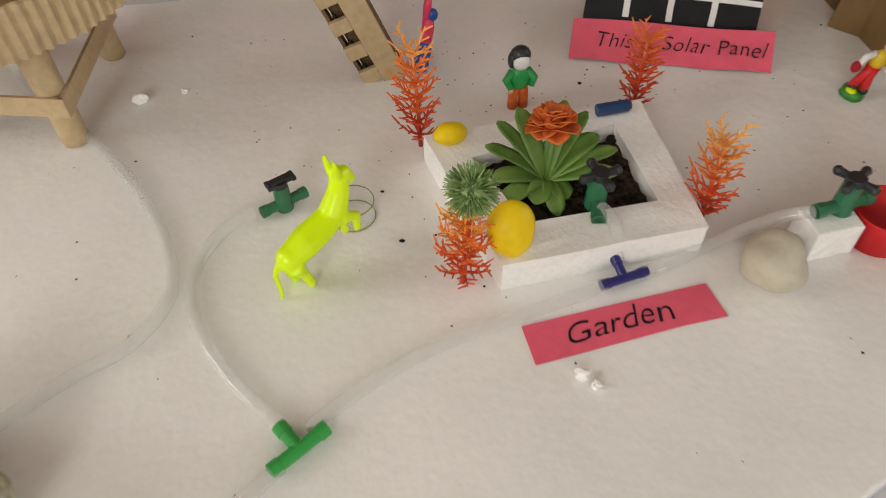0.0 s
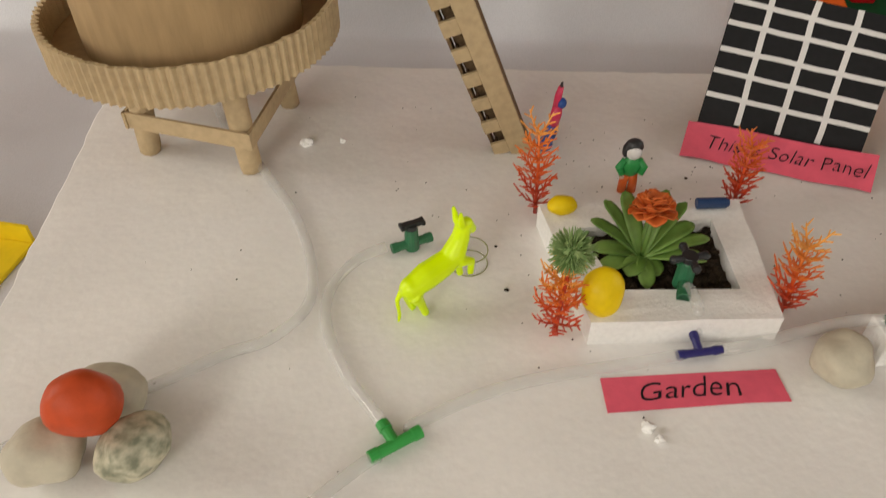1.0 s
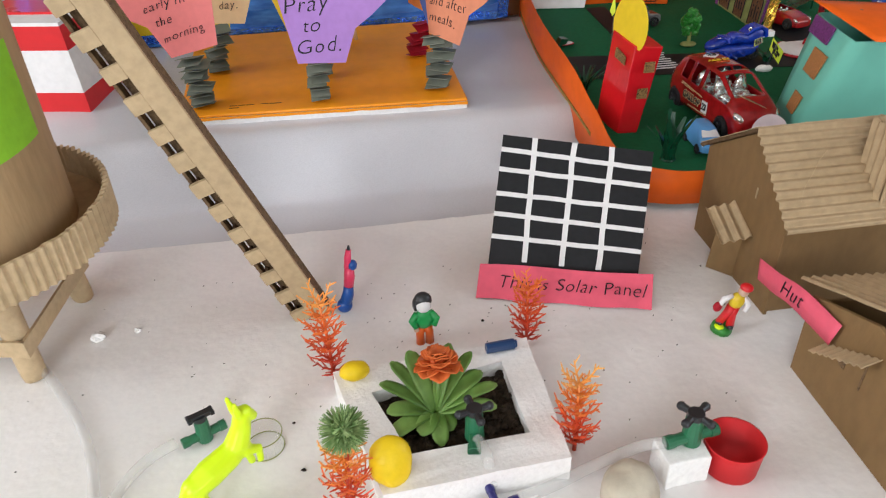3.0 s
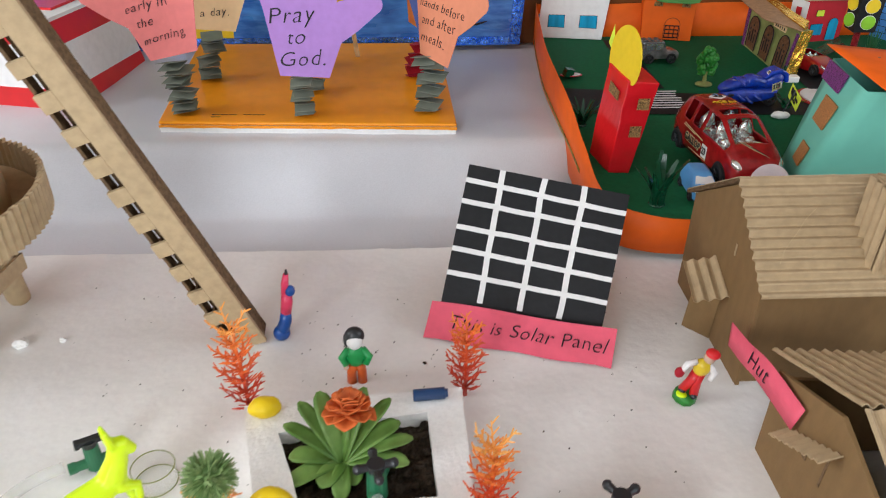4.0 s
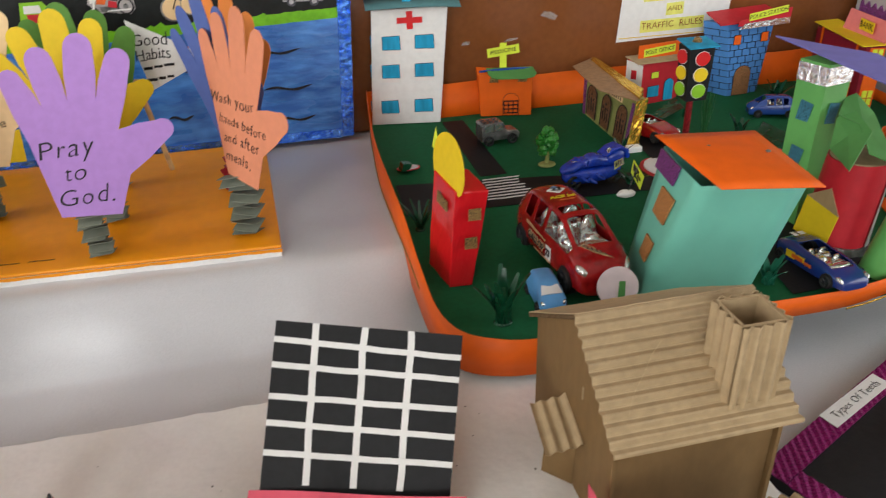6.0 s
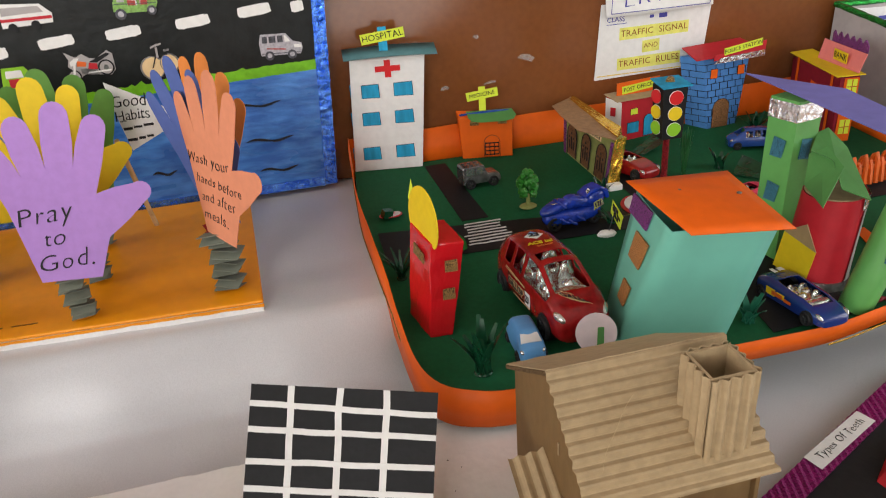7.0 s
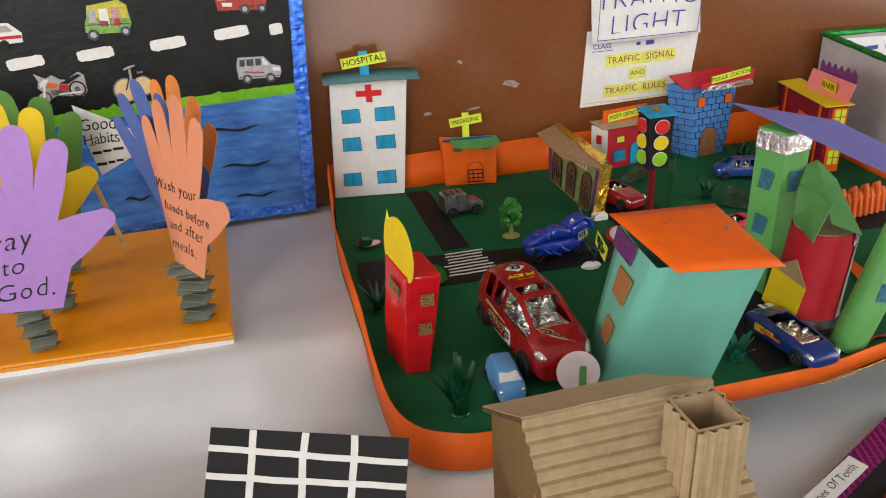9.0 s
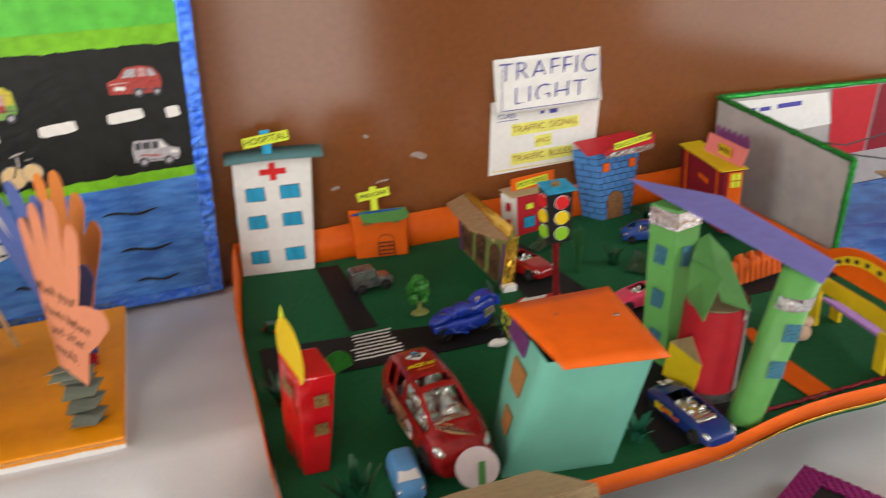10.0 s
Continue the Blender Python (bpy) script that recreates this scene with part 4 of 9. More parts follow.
toy("toy_clown", "small toy figure in yellow and red on a green base", "toy figure", pose(0.254, 0.280, 0, 0, 10, -12), [
    (TREEG, "rod", ([(0, 0, 0), (0, 0, 0.006)], (0.0088, 0.0082))),
    (NEON, "ball", ((-0.004, -0.003, 0.006), (0.004, 0.004, 0.002))),
    (BLACKPL, "ball", ((-0.004, 0, 0.008), (0.003, 0.004, 0.003))),
    (BLACKPL, "ball", ((0.004, -0.003, 0.008), (0.003, 0.004, 0.003))),
    (RED, "rod", ([(-0.004, 0, 0.008), (-0.001, 0, 0.018), (0.001, 0, 0.026)], (0.0032, 0.0035, 0.0045))),
    (RED, "rod", ([(0.004, -0.003, 0.008), (0.003, 0, 0.018), (0.002, 0, 0.026)], (0.0032, 0.0035, 0.0045))),
    (DOLLY, "ball", ((0.002, 0, 0.032), (0.0062, 0.005, 0.0075))),
    (WHITEP, "rod", ([(-0.003, 0, 0.036), (-0.009, -0.002, 0.033), (-0.011, -0.003, 0.027)], (0.0024, 0.0024, 0.002))),
    (WHITEP, "rod", ([(0.006, 0, 0.036), (0.011, -0.002, 0.031), (0.010, -0.003, 0.025)], (0.0024, 0.0024, 0.002))),
    (SKIN, "ball", ((0.004, 0, 0.0415), (0.0042, 0.0042, 0.0045))),
    (RED, "ball", ((0.005, 0, 0.0455), (0.0052, 0.005, 0.0034))),
    (MAROON, "ball", ((-0.012, -0.003, 0.025), (0.0035, 0.003, 0.0045))),
])
animal = toy("toy_animal", "fluorescent yellow plastic toy animal standing on the board", "toy animal", pose(-0.122, 0.184, 0, 0, 0, 39) @ pose(-0.025, 0, 0, 0, -13, 0) @ pose(0.025, 0, 0.0008), [
    (NEON, "rod", ([(-0.024, 0, 0.0265), (-0.012, 0, 0.0275), (0.004, 0, 0.0275), (0.014, 0, 0.0300)], (0.0080, 0.0094, 0.0088, 0.0070))),
    (NEON, "ball", ((-0.024, 0, 0.0265), (0.0085, 0.0078, 0.0085))),
    (NEON, "ball", ((0.012, 0, 0.0285), (0.0080, 0.0075, 0.0085))),
    (NEON, "rod", ([(0.012, 0, 0.031), (0.020, 0, 0.041), (0.024, 0, 0.050)], (0.0084, 0.0064, 0.0052))),
    (NEON, "rod", ([(0.0205, 0, 0.0525), (0.0265, 0, 0.0490), (0.0300, 0, 0.0395)], (0.0046, 0.0050, 0.0031))),
    (NEON, "rod", ([(0.0215, 0.0026, 0.053), (0.0225, 0.0042, 0.0655)], (0.0028, 0.0014))),
    (NEON, "rod", ([(0.0215, -0.0026, 0.053), (0.0225, -0.0042, 0.0655)], (0.0028, 0.0014))),
    (NEON, "rod", ([(-0.026, 0.0045, 0.024), (-0.0275, 0.005, 0.013), (-0.0265, 0.005, 0.0)], (0.0055, 0.0032, 0.0028))),
    (NEON, "rod", ([(-0.026, -0.0045, 0.024), (-0.0235, -0.005, 0.013), (-0.0225, -0.005, 0.0)], (0.0055, 0.0032, 0.0028))),
    (NEON, "rod", ([(0.012, 0.0045, 0.026), (0.0150, 0.005, 0.013), (0.0145, 0.005, 0.0)], (0.0045, 0.0030, 0.0026))),
    (NEON, "rod", ([(0.012, -0.0045, 0.026), (0.0205, -0.005, 0.0190), (0.0175, -0.005, 0.0080)], (0.0045, 0.0030, 0.0024))),
    (NEON, "rod", ([(-0.031, 0, 0.030), (-0.0365, 0, 0.024), (-0.0385, 0, 0.010), (-0.041, 0, 0.004)], (0.0022, 0.0017, 0.0015, 0.0012))),
])
rm = animal.modifiers.new("moulded", "REMESH")
rm.mode, rm.voxel_size, rm.use_smooth_shade = "VOXEL", 0.0011, True
sm = animal.modifiers.new("soften", "SMOOTH")
sm.factor, sm.iterations = 0.5, 3

# pink name strips and the solar panel -------------------------------------------------------
gl = thing("garden_label", "pink paper strip lettered Garden lying before the planter", "paper label", pose(0.0325, 0.113, 0.0006, 0, 0, 7.3))
bm = bmesh.new()
slab(bm, [(-0.0565, -0.013), (-0.02, -0.0125), (0.03, -0.0118), (0.0565, -0.0128), (0.0558, 0.0115), (0.0, 0.0122), (-0.0555, 0.0125)], 0, 0.0003)
sheet = part("paper", bm, PINK, gl)
text("lettering", "Garden", 0.021, pose(-0.004, 0.0, 0.0006, 0, 0, 2), INK, gl, 0.3, 0.12, -0.00020)

# the panel stands on its lower edge and leans back on a prop
P_BL, P_BR, P_TL, P_TR = Vector((0.0811, 0.3820, 0.0258)), Vector((0.2076, 0.3482, 0.0164)), Vector((0.1054, 0.4440, 0.1132)), Vector((0.2324, 0.4061, 0.1021))
px = (P_BR - P_BL).normalized()
pn = px.cross((P_TL + P_TR - P_BL - P_BR).normalized()).normalized()
py = pn.cross(px)
PW, PH = 0.1325, 0.135
base = P_BL - py * (P_BL.z / py.z)
pm = Matrix(((px.x, py.x, pn.x, base.x), (px.y, py.y, pn.y, base.y), (px.z, py.z, pn.z, base.z), (0, 0, 0, 1)))
panel = thing("solar_panel_model", "black card solar panel ruled with white strips, leaning back", "solar panel", pm)
pinv = pm.inverted()


def on_panel(s, t, lift):
    """A place on the board: s from side to side, t from the caption's top edge upwards."""
    p = (P_BL * (1 - s) + P_BR * s) * (1 - t) + (P_TL * (1 - s) + P_TR * s) * t
    return pinv @ (p + pn * lift)


def panel_sheet(name, s0, s1, t0, t1, lo, hi, material, wob=0.0, seed=0.0, skew=(0.0, 0.0)):
    """A thin sheet on the board between two s and two t; skew: how far its end slips along s and t."""
    bm = bmesh.new()
    n = 12
    along = (s1 - s0) > (t1 - t0)
    rows = []
    for i in range(n + 1):
        k = i / n
        e = wob * noise.noise(Vector((i * 0.35, seed * 5 + 3, 0)))
        if along:
            s, d = s0 + (s1 - s0) * k, e + skew[1] * k
            q = [on_panel(s, t0 + d, lo), on_panel(s, t1 + d, lo), on_panel(s, t1 + d, hi), on_panel(s, t0 + d, hi)]
        else:
            t, d = t0 + (t1 - t0) * k, e + skew[0] * k
            q = [on_panel(s0 + d, t, lo), on_panel(s1 + d, t, lo), on_panel(s1 + d, t, hi), on_panel(s0 + d, t, hi)]
        rows.append([bm.verts.new(p) for p in q])
    for a, b in zip(rows, rows[1:]):
        for i in range(4):
            bm.faces.new((a[i], a[(i + 1) % 4], b[(i + 1) % 4], b[i]))
    bm.faces.new(rows[0][::-1])
    bm.faces.new(rows[-1])
    return part(name, bm, material, panel)


panel_sheet("board", 0.0, 1.0, -0.18, 1.0, -0.003, 0.0, BLACKP)
panel_sheet("backing", 0.002, 0.998, -0.17, 0.998, -0.0036, -0.0031, CARD)
for k, (s0, e) in enumerate(((0.239, -0.023), (0.490, -0.010), (0.734, -0.004))):
    panel_sheet("white_strip", s0 - 0.018, s0 + 0.018, -0.02, 1.0, 0.0001, 0.00042, WHITEP, 0.008, k, (e, 0))
for k, (t0, e) in enumerate(((0.168, -0.004), (0.352, -0.012), (0.518, 0.0), (0.718, -0.010), (0.880, -0.028))):
    panel_sheet("white_strip", 0.0, 1.0, t0 - 0.019, t0 + 0.019, 0.0006, 0.0009, WHITEP, 0.010, k + 4, (0, e))
bm = bmesh.new()
hexa(bm, [(PW * 0.45, 0.06, -0.0037), (PW * 0.55, 0.06, -0.0037), (PW * 0.55, 0.10, -0.0037), (PW * 0.45, 0.10, -0.0037)],
     [(PW * 0.45, 0.0, -0.07), (PW * 0.55, 0.0, -0.07), (PW * 0.55, 0.006, -0.075), (PW * 0.45, 0.006, -0.075)])
part("prop", bm, CARD, panel, "cardboard prop behind the panel")
C_BL, C_BR, C_TL, C_TR = Vector((0.0645, 0.3560, 0.0008)), Vector((0.2080, 0.3130, 0.0008)), Vector((0.0724, 0.3835, 0.0245)), Vector((0.2161, 0.3430, 0.0155))
cx = (C_BR - C_BL).normalized()
cn = cx.cross((C_TL - C_BL).normalized()).normalized()
cy = cn.cross(cx)
cm = pm.inverted() @ Matrix(((cx.x, cy.x, cn.x, C_BL.x), (cx.y, cy.y, cn.y, C_BL.y), (cx.z, cy.z, cn.z, C_BL.z), (0, 0, 0, 1)))
bm = bmesh.new()
n = 12
a, b = [], []
cw, ch_ = (C_BR - C_BL).length, 0.0315
for i in range(n + 1):
    x = cw * i / n
    a.append(bm.verts.new((x, 0.0008 * math.sin(i * 1.3), 0.0010 + 0.0010 * math.sin(i * 0.8))))
    b.append(bm.verts.new((x + 0.001, ch_ + 0.0006 * math.sin(i * 0.6), 0.0010 * math.sin(i * 0.5))))
for i in range(n):
    bm.faces.new((a[i], a[i + 1], b[i + 1], b[i]))
cap = part("caption_strip", bm, PINK, panel, "pink paper caption strip", m=cm)
s = cap.modifiers.new("thickness", "SOLIDIFY")
s.thickness, s.offset = 0.0003, -1
text("lettering", "This is Solar Panel", 0.0165, pose(cw * 0.54, 0.0155, 0.0026, 0, 0, 0), INK, cap, 0.25, 0.09, -0.00022, 1.04)

# cardboard houses ---------------------------------------------------------------------------
house = thing("cardboard_house", "brown cardboard house with a fluted roof and chimney", "model house", pose(0.297, 0.2925, 0, 0, 0, 0.5))
HL, HD, HE, HB, HR, RF = 0.116, 0.136, 0.0895, 0.0915, 0.1385, 0.45     # length, depth, front and back eaves, ridge height and place
for x in (0.0, HL - 0.003):
    bm = bmesh.new()
    prism(bm, [(0, 0), (HD, 0), (HD, HB), (HD * RF, HR), (0, HE)], 0.003, pose(x, 0, 0, 0, 0, 90))
    part("gable_wall", bm, SHADECARD, house, bevel=0.0004)
for y0, y1, h_ in ((0.004, 0.007, HE), (HD - 0.004, HD - 0.001, HB)):
    bm = bmesh.new()
    box(bm, 0.0005, HL - 0.0035, y0, y1, 0, h_ - 0.002)
    part("long_wall", bm, SHADECARD, house)
slope = math.degrees(math.atan2(HR - HE, HD * RF))
sl = math.hypot(HR - HE, HD * RF) + 0.0128
bm = bmesh.new()
corrugated(bm, HL + 0.010, sl, m=pose(-0.004, -0.008, HE - 0.0045, slope, 0, 0), wob=0.0010, pitch=0.0079, amp=0.0032)
part("roof_front", bm, CARDL, house, "fluted pale cardboard roof slope", smooth=False)
slope = math.degrees(math.atan2(HR - HB, HD * (1 - RF)))
sl = math.hypot(HR - HB, HD * (1 - RF)) + 0.012
back_m = pose(HL + 0.006, HD + 0.009, HB - 0.0040, 0, 0, 180) @ pose(0, 0, 0, slope, 0, 0)
bm = bmesh.new()
corrugated(bm, HL + 0.010, sl, m=back_m, wob=0.0004, pitch=0.0040, amp=0.0024)
rb_ = part("roof_back", bm, CARDD, house, "cut cardboard edge of the back roof slope")
bm = bmesh.new()
n = 18
g = [[bm.verts.new(back_m @ Vector(((HL + 0.0095) * i / n, sl * j / 4, 0.0027 + 0.0006 * noise.noise(Vector((i * 0.6, j * 0.9, 2))) + z))) for i in range(n + 1)] for z in (0.0, 0.0006) for j in range(5)]
for b in (0, 5):
    for j in range(4):
        for i in range(n):
            bm.faces.new((g[b + j][i], g[b + j][i + 1], g[b + j + 1][i + 1], g[b + j + 1][i]))
rim_ = [(0, i) for i in range(n)] + [(j, n) for j in range(4)] + [(4, n - i) for i in range(n)] + [(4 - j, 0) for j in range(4)]
for (j, i), (jj, ii) in zip(rim_, rim_[1:] + rim_[:1]):
    bm.faces.new((g[j][i], g[jj][ii], g[5 + jj][ii], g[5 + j][i]))
part("face_paper", bm, CARDS, rb_, "flat pale cardboard facing")
# chimney: four fluted sides, open at the top
CW, CD, CX, CY = 0.031, 0.031, 0.0915, 0.0200
for k, (x, y, rz, w) in enumerate(((CX - CW / 2, CY - CD / 2, 0, CW), (CX + CW / 2, CY - CD / 2, 90, CD), (CX + CW / 2, CY + CD / 2, 180, CW), (CX - CW / 2, CY + CD / 2, -90, CD))):
    bm = bmesh.new()
    corrugated(bm, 0.060, w, m=pose(x, y, 0.0965, 0, 0, rz) @ Matrix(((0, 1, 0, 0), (0, 0, -1, 0), (1, 0, 0, 0), (0, 0, 0, 1))), wob=0.0006, pitch=0.0078, amp=0.0027)
    part("chimney_side", bm, CARDL, house, "fluted pale cardboard chimney side")
bm = bmesh.new()
box(bm, CX - CW / 2 + 0.001, CX + CW / 2 - 0.001, CY - CD / 2 + 0.001, CY + CD / 2 - 0.001, 0.0955, 0.1235)
part("chimney_core", bm, CARD, house)
for x0, x1, y0, y1 in ((-1, 1, -1, -0.88), (-1, 1, 0.88, 1), (-1, -0.88, -0.87, 0.87), (0.88, 1, -0.87, 0.87)):
    bm = bmesh.new()
    h_ = CW / 2 - 0.0007
    box(bm, CX + x0 * h_, CX + x1 * h_, CY + y0 * h_, CY + y1 * h_, 0.1240, 0.1563)
    part("chimney_liner", bm, CARDL, house)
# small fluted awning on the gable, over a folded porch
ax, ay = Vector((0.0016, 0.0382, 0.0129)).normalized(), Vector((-0.0256, 0.0013, -0.0043)).normalized()
az = ax.cross(ay)
bm = bmesh.new()
corrugated(bm, 0.040, 0.0275, 0.0088, 0.0034, m=Matrix(((ax.x, ay.x, az.x, 0.0005), (ax.y, ay.y, az.y, 0.0395), (ax.z, ay.z, az.z, 0.0515), (0, 0, 0, 1))), wob=0.0006)
part("awning", bm, CARDL, house, "small fluted cardboard awning")
bm = bmesh.new()
hexa(bm, [(-0.0002, 0.055, 0), (-0.0170, 0.0735, 0), (-0.0020, 0.0870, 0)], [(-0.0002, 0.052, 0.046), (-0.0150, 0.0700, 0.050), (-0.0020, 0.0820, 0.054)])
part("porch", bm, SHADECARD, house, "folded cardboard porch", bevel=0.0005)
bm = bmesh.new()
box(bm, -0.0010, -0.0003, 0.046, 0.0475, 0.086, 0.096)
part("chipped_slot", bm, CARDL, house)
# a pale thread lying on the roof
bm = bmesh.new()
tube(bm, smooth_path([(0.0120, 0.008, 0.1065), (0.0180, 0.017, 0.1125), (0.0300, 0.028, 0.1200), (0.0380, 0.036, 0.1255), (0.0470, 0.042, 0.1305)], 4), 0.00018, 5)
tagged(part("thread", bm, CARDS, None, m=pose(0.2955, 0.2895, -0.0012)), "loose pale thread lying on the roof", "thread")

hut = thing("cardboard_hut", "low cardboard hut with a fluted roof", "model hut", pose(0.287, 0.100, 0))
SW, SD, SE, SR, SY = 0.107, 0.1305, 0.0695, 0.0975, 0.065     # length, depth, eaves, ridge height and place
for x in (0.0, SW - 0.003):
    bm = bmesh.new()
    dz = -0.0075 * (x > 0)
    prism(bm, [(0, 0), (SD, 0), (SD, SE + dz), (SY, SR - 0.003 + dz), (0, SE + dz)], 0.003, pose(x, 0, 0, 0, 0, 90))
    part("gable_wall", bm, SHADECARD, hut, bevel=0.0004)
for y0 in (0.002, SD - 0.005):
    bm = bmesh.new()
    hexa(bm, [(0.0005, y0, 0), (SW - 0.0065, y0, 0), (SW - 0.0065, y0 + 0.003, 0), (0.0005, y0 + 0.003, 0)], [(0.0005, y0, SE - 0.003), (SW - 0.0065, y0, SE - 0.0105), (SW - 0.0065, y0 + 0.003, SE - 0.0105), (0.0005, y0 + 0.003, SE - 0.003)])
    part("long_wall", bm, SHADECARD, hut)
for nm, o, run, side in (("roof_back", (0.0085, 0.1580, 0.0620), (0.0, -0.0930, 0.0385), 1), ("roof_front", (SW + 0.0085, -0.0200, 0.0545), (0.0, 0.0840, 0.0380), -1)):
    ax = Vector(run).normalized()
    ay = Vector((side, 0, -0.070 * side)).normalized()
    az = ax.cross(ay)
    bm = bmesh.new()
    corrugated(bm, Vector(run).length, SW, 0.0086, 0.0030, m=Matrix(((ax.x, ay.x, az.x, o[0]), (ax.y, ay.y, az.y, o[1]), (ax.z, ay.z, az.z, o[2]), (0, 0, 0, 1))), wob=0.0008)
    part(nm, bm, CARDL, hut, "fluted pale cardboard roof slope")
bm = bmesh.new()
ax, ay = Vector((-0.0120, 0.0, -0.0045)), Vector((0.0, -0.050, 0.030))
wl_, ww_ = ax.length, ay.length
ax, ay = ax.normalized(), ay.normalized()
az = ax.cross(ay)
corrugated(bm, wl_, ww_, 0.0072, 0.0018, m=Matrix(((ax.x, ay.x, az.x, -0.0008), (ax.y, ay.y, az.y, 0.102), (ax.z, ay.z, az.z, 0.0475), (0, 0, 0, 1))), wob=0.0004)
part("awning", bm, CARDL, hut, "small fluted awning over the door")
bm = bmesh.new()
hexa(bm, [(-0.0008, 0.0622, 0.042), (0.0002, 0.0622, 0.042), (0.0002, 0.0636, 0.042), (-0.0008, 0.0636, 0.042)], [(-0.0008, 0.0612, 0.071), (0.0002, 0.0612, 0.071), (0.0002, 0.0626, 0.071), (-0.0008, 0.0626, 0.071)])
part("door_slit", bm, CARDD, hut)
bm = bmesh.new()
box(bm, -0.0006, 0.0002, 0.080, 0.086, 0.044, 0.050)
part("door_mark", bm, CARDD, hut)

tagm = thing("hut_label", "curled pink paper strip lettered Hut between the cardboard houses", "paper label")
bm = bmesh.new()
top = [(0.2845, 0.2965, 0.0570), (0.2830, 0.2650, 0.0640), (0.2825, 0.2340, 0.0725), (0.2845, 0.1915, 0.0735)]
low = [(0.2830, 0.2910, 0.0405), (0.2815, 0.2640, 0.0460), (0.2805, 0.2400, 0.0525), (0.2830, 0.1960, 0.0530)]
a, b = [bm.verts.new(p) for p in smooth_path(top, 6)], [bm.verts.new(p) for p in smooth_path(low, 6)]
for i in range(len(a) - 1):
    bm.faces.new((a[i], a[i + 1], b[i + 1], b[i]))
tp = part("paper", bm, PINK, tagm, smooth=True)
s = tp.modifiers.new("thickness", "SOLIDIFY")
s.thickness = 0.0003
u = Vector((-0.0006, -0.044, 0.0085)).normalized()
w = Vector((0.002, 0.002, 0.018)).normalized()
w = (w - u * u.dot(w)).normalized()
nn = u.cross(w)
c = Vector((0.2820, 0.245, 0.0600)) + nn * 0.0014
text("lettering", "Hut", 0.0165, Matrix(((u.x, w.x, nn.x, c.x), (u.y, w.y, nn.y, c.y), (u.z, w.z, nn.z, c.z), (0, 0, 0, 1))), INK, tagm, 0.3, 0.08, -0.0002, 1.15)

# board about teeth at the edge of the table ------------------------------------------------------
tb = thing("teeth_board", "black card board edged with magenta ribbon", "display board", pose(0.4077, 0.3164, -0.013, 0, 0, 25.5))
bm = bmesh.new()
box(bm, 0.032, 0.315, -0.30, 0, 0, 0.010)
part("board", bm, BLACKP, tb, bevel=0.001)
for x0, x1, y0, y1 in ((0.032, 0.315, -0.020, 0.001), (0.297, 0.316, -0.30, -0.0205), (0.031, 0.050, -0.30, -0.0205)):
    bm = bmesh.new()
    nx, ny = max(2, int((x1 - x0) / 0.004)), max(2, int((y1 - y0) / 0.004))
    g = [[bm.verts.new((x0 + (x1 - x0) * i / nx, y0 + (y1 - y0) * j / ny, 0.0112 + 0.0012 * ((i + j) % 2))) for i in range(nx + 1)] for j in range(ny + 1)]
    for j in range(ny):
        for i in range(nx):
            bm.faces.new((g[j][i], g[j][i + 1], g[j + 1][i + 1], g[j + 1][i]))
    r = part("ribbon", bm, MAGENTA, tb, "woven magenta ribbon edging")
    s = r.modifiers.new("thickness", "SOLIDIFY")
    s.thickness, s.offset = 0.0012, -1
tl = thing("teeth_label", "white paper slip lettered Types Of Teeth on black card", "paper label", pose(0.5515, 0.3765, -0.0008, 0, 0, 23.5))
bm = bmesh.new()
slab(bm, [(-0.043, -0.0085), (0.041, -0.0075), (0.042, 0.0085), (-0.041, 0.0075)], 0, 0.0004)
part("paper", bm, WHITEP, tl)
text("lettering", "Types Of Teeth", 0.0100, pose(0, 0, 0.0007), INK, tl, 0.15, 0.10, -0.00018, 1.05)
gum = thing("red_paper_gum", "creased red paper shape on the black card", "paper model", pose(0.578, 0.336, -0.003, 0, 0, 30))
bm = bmesh.new()
hexa(bm, [(-0.045, -0.03, 0), (0.04, -0.03, 0), (0.035, 0.02, 0), (-0.03, 0.012, 0)], [(-0.02, -0.025, 0.016), (0.036, -0.026, 0.012), (0.03, 0.012, 0.011), (0.0, 0.004, 0.018)])
part("fold", bm, REDP, gum, bevel=0.001)

# things beyond the left edge of the board -----------------------------------------------------------
yc = thing("yellow_tray", "folded yellow card tray on the cloth", "tray", pose(-0.53, 0.214, -0.0215, 0, 0, -8))
bm = bmesh.new()
box(bm, -0.08, 0.072, -0.03, 0.036, 0, 0.004)
part("base", bm, YELLOW, yc, bevel=0.001)
bm = bmesh.new()
box(bm, -0.08, 0.072, 0.036, 0.039, 0, 0.02)
part("edge", bm, YELLOW, yc)
bm = bmesh.new()
slab(bm, [(-0.07, -0.005), (0.045, -0.005), (0.012, 0.033), (-0.06, 0.033)], 0.0045, 0.012)
tagged(part("red_card_piece", bm, REDP, None, m=pose(-0.53, 0.214, -0.0215, 0, 0, -8), bevel=0.001), "red card piece lying in a yellow tray", "card")

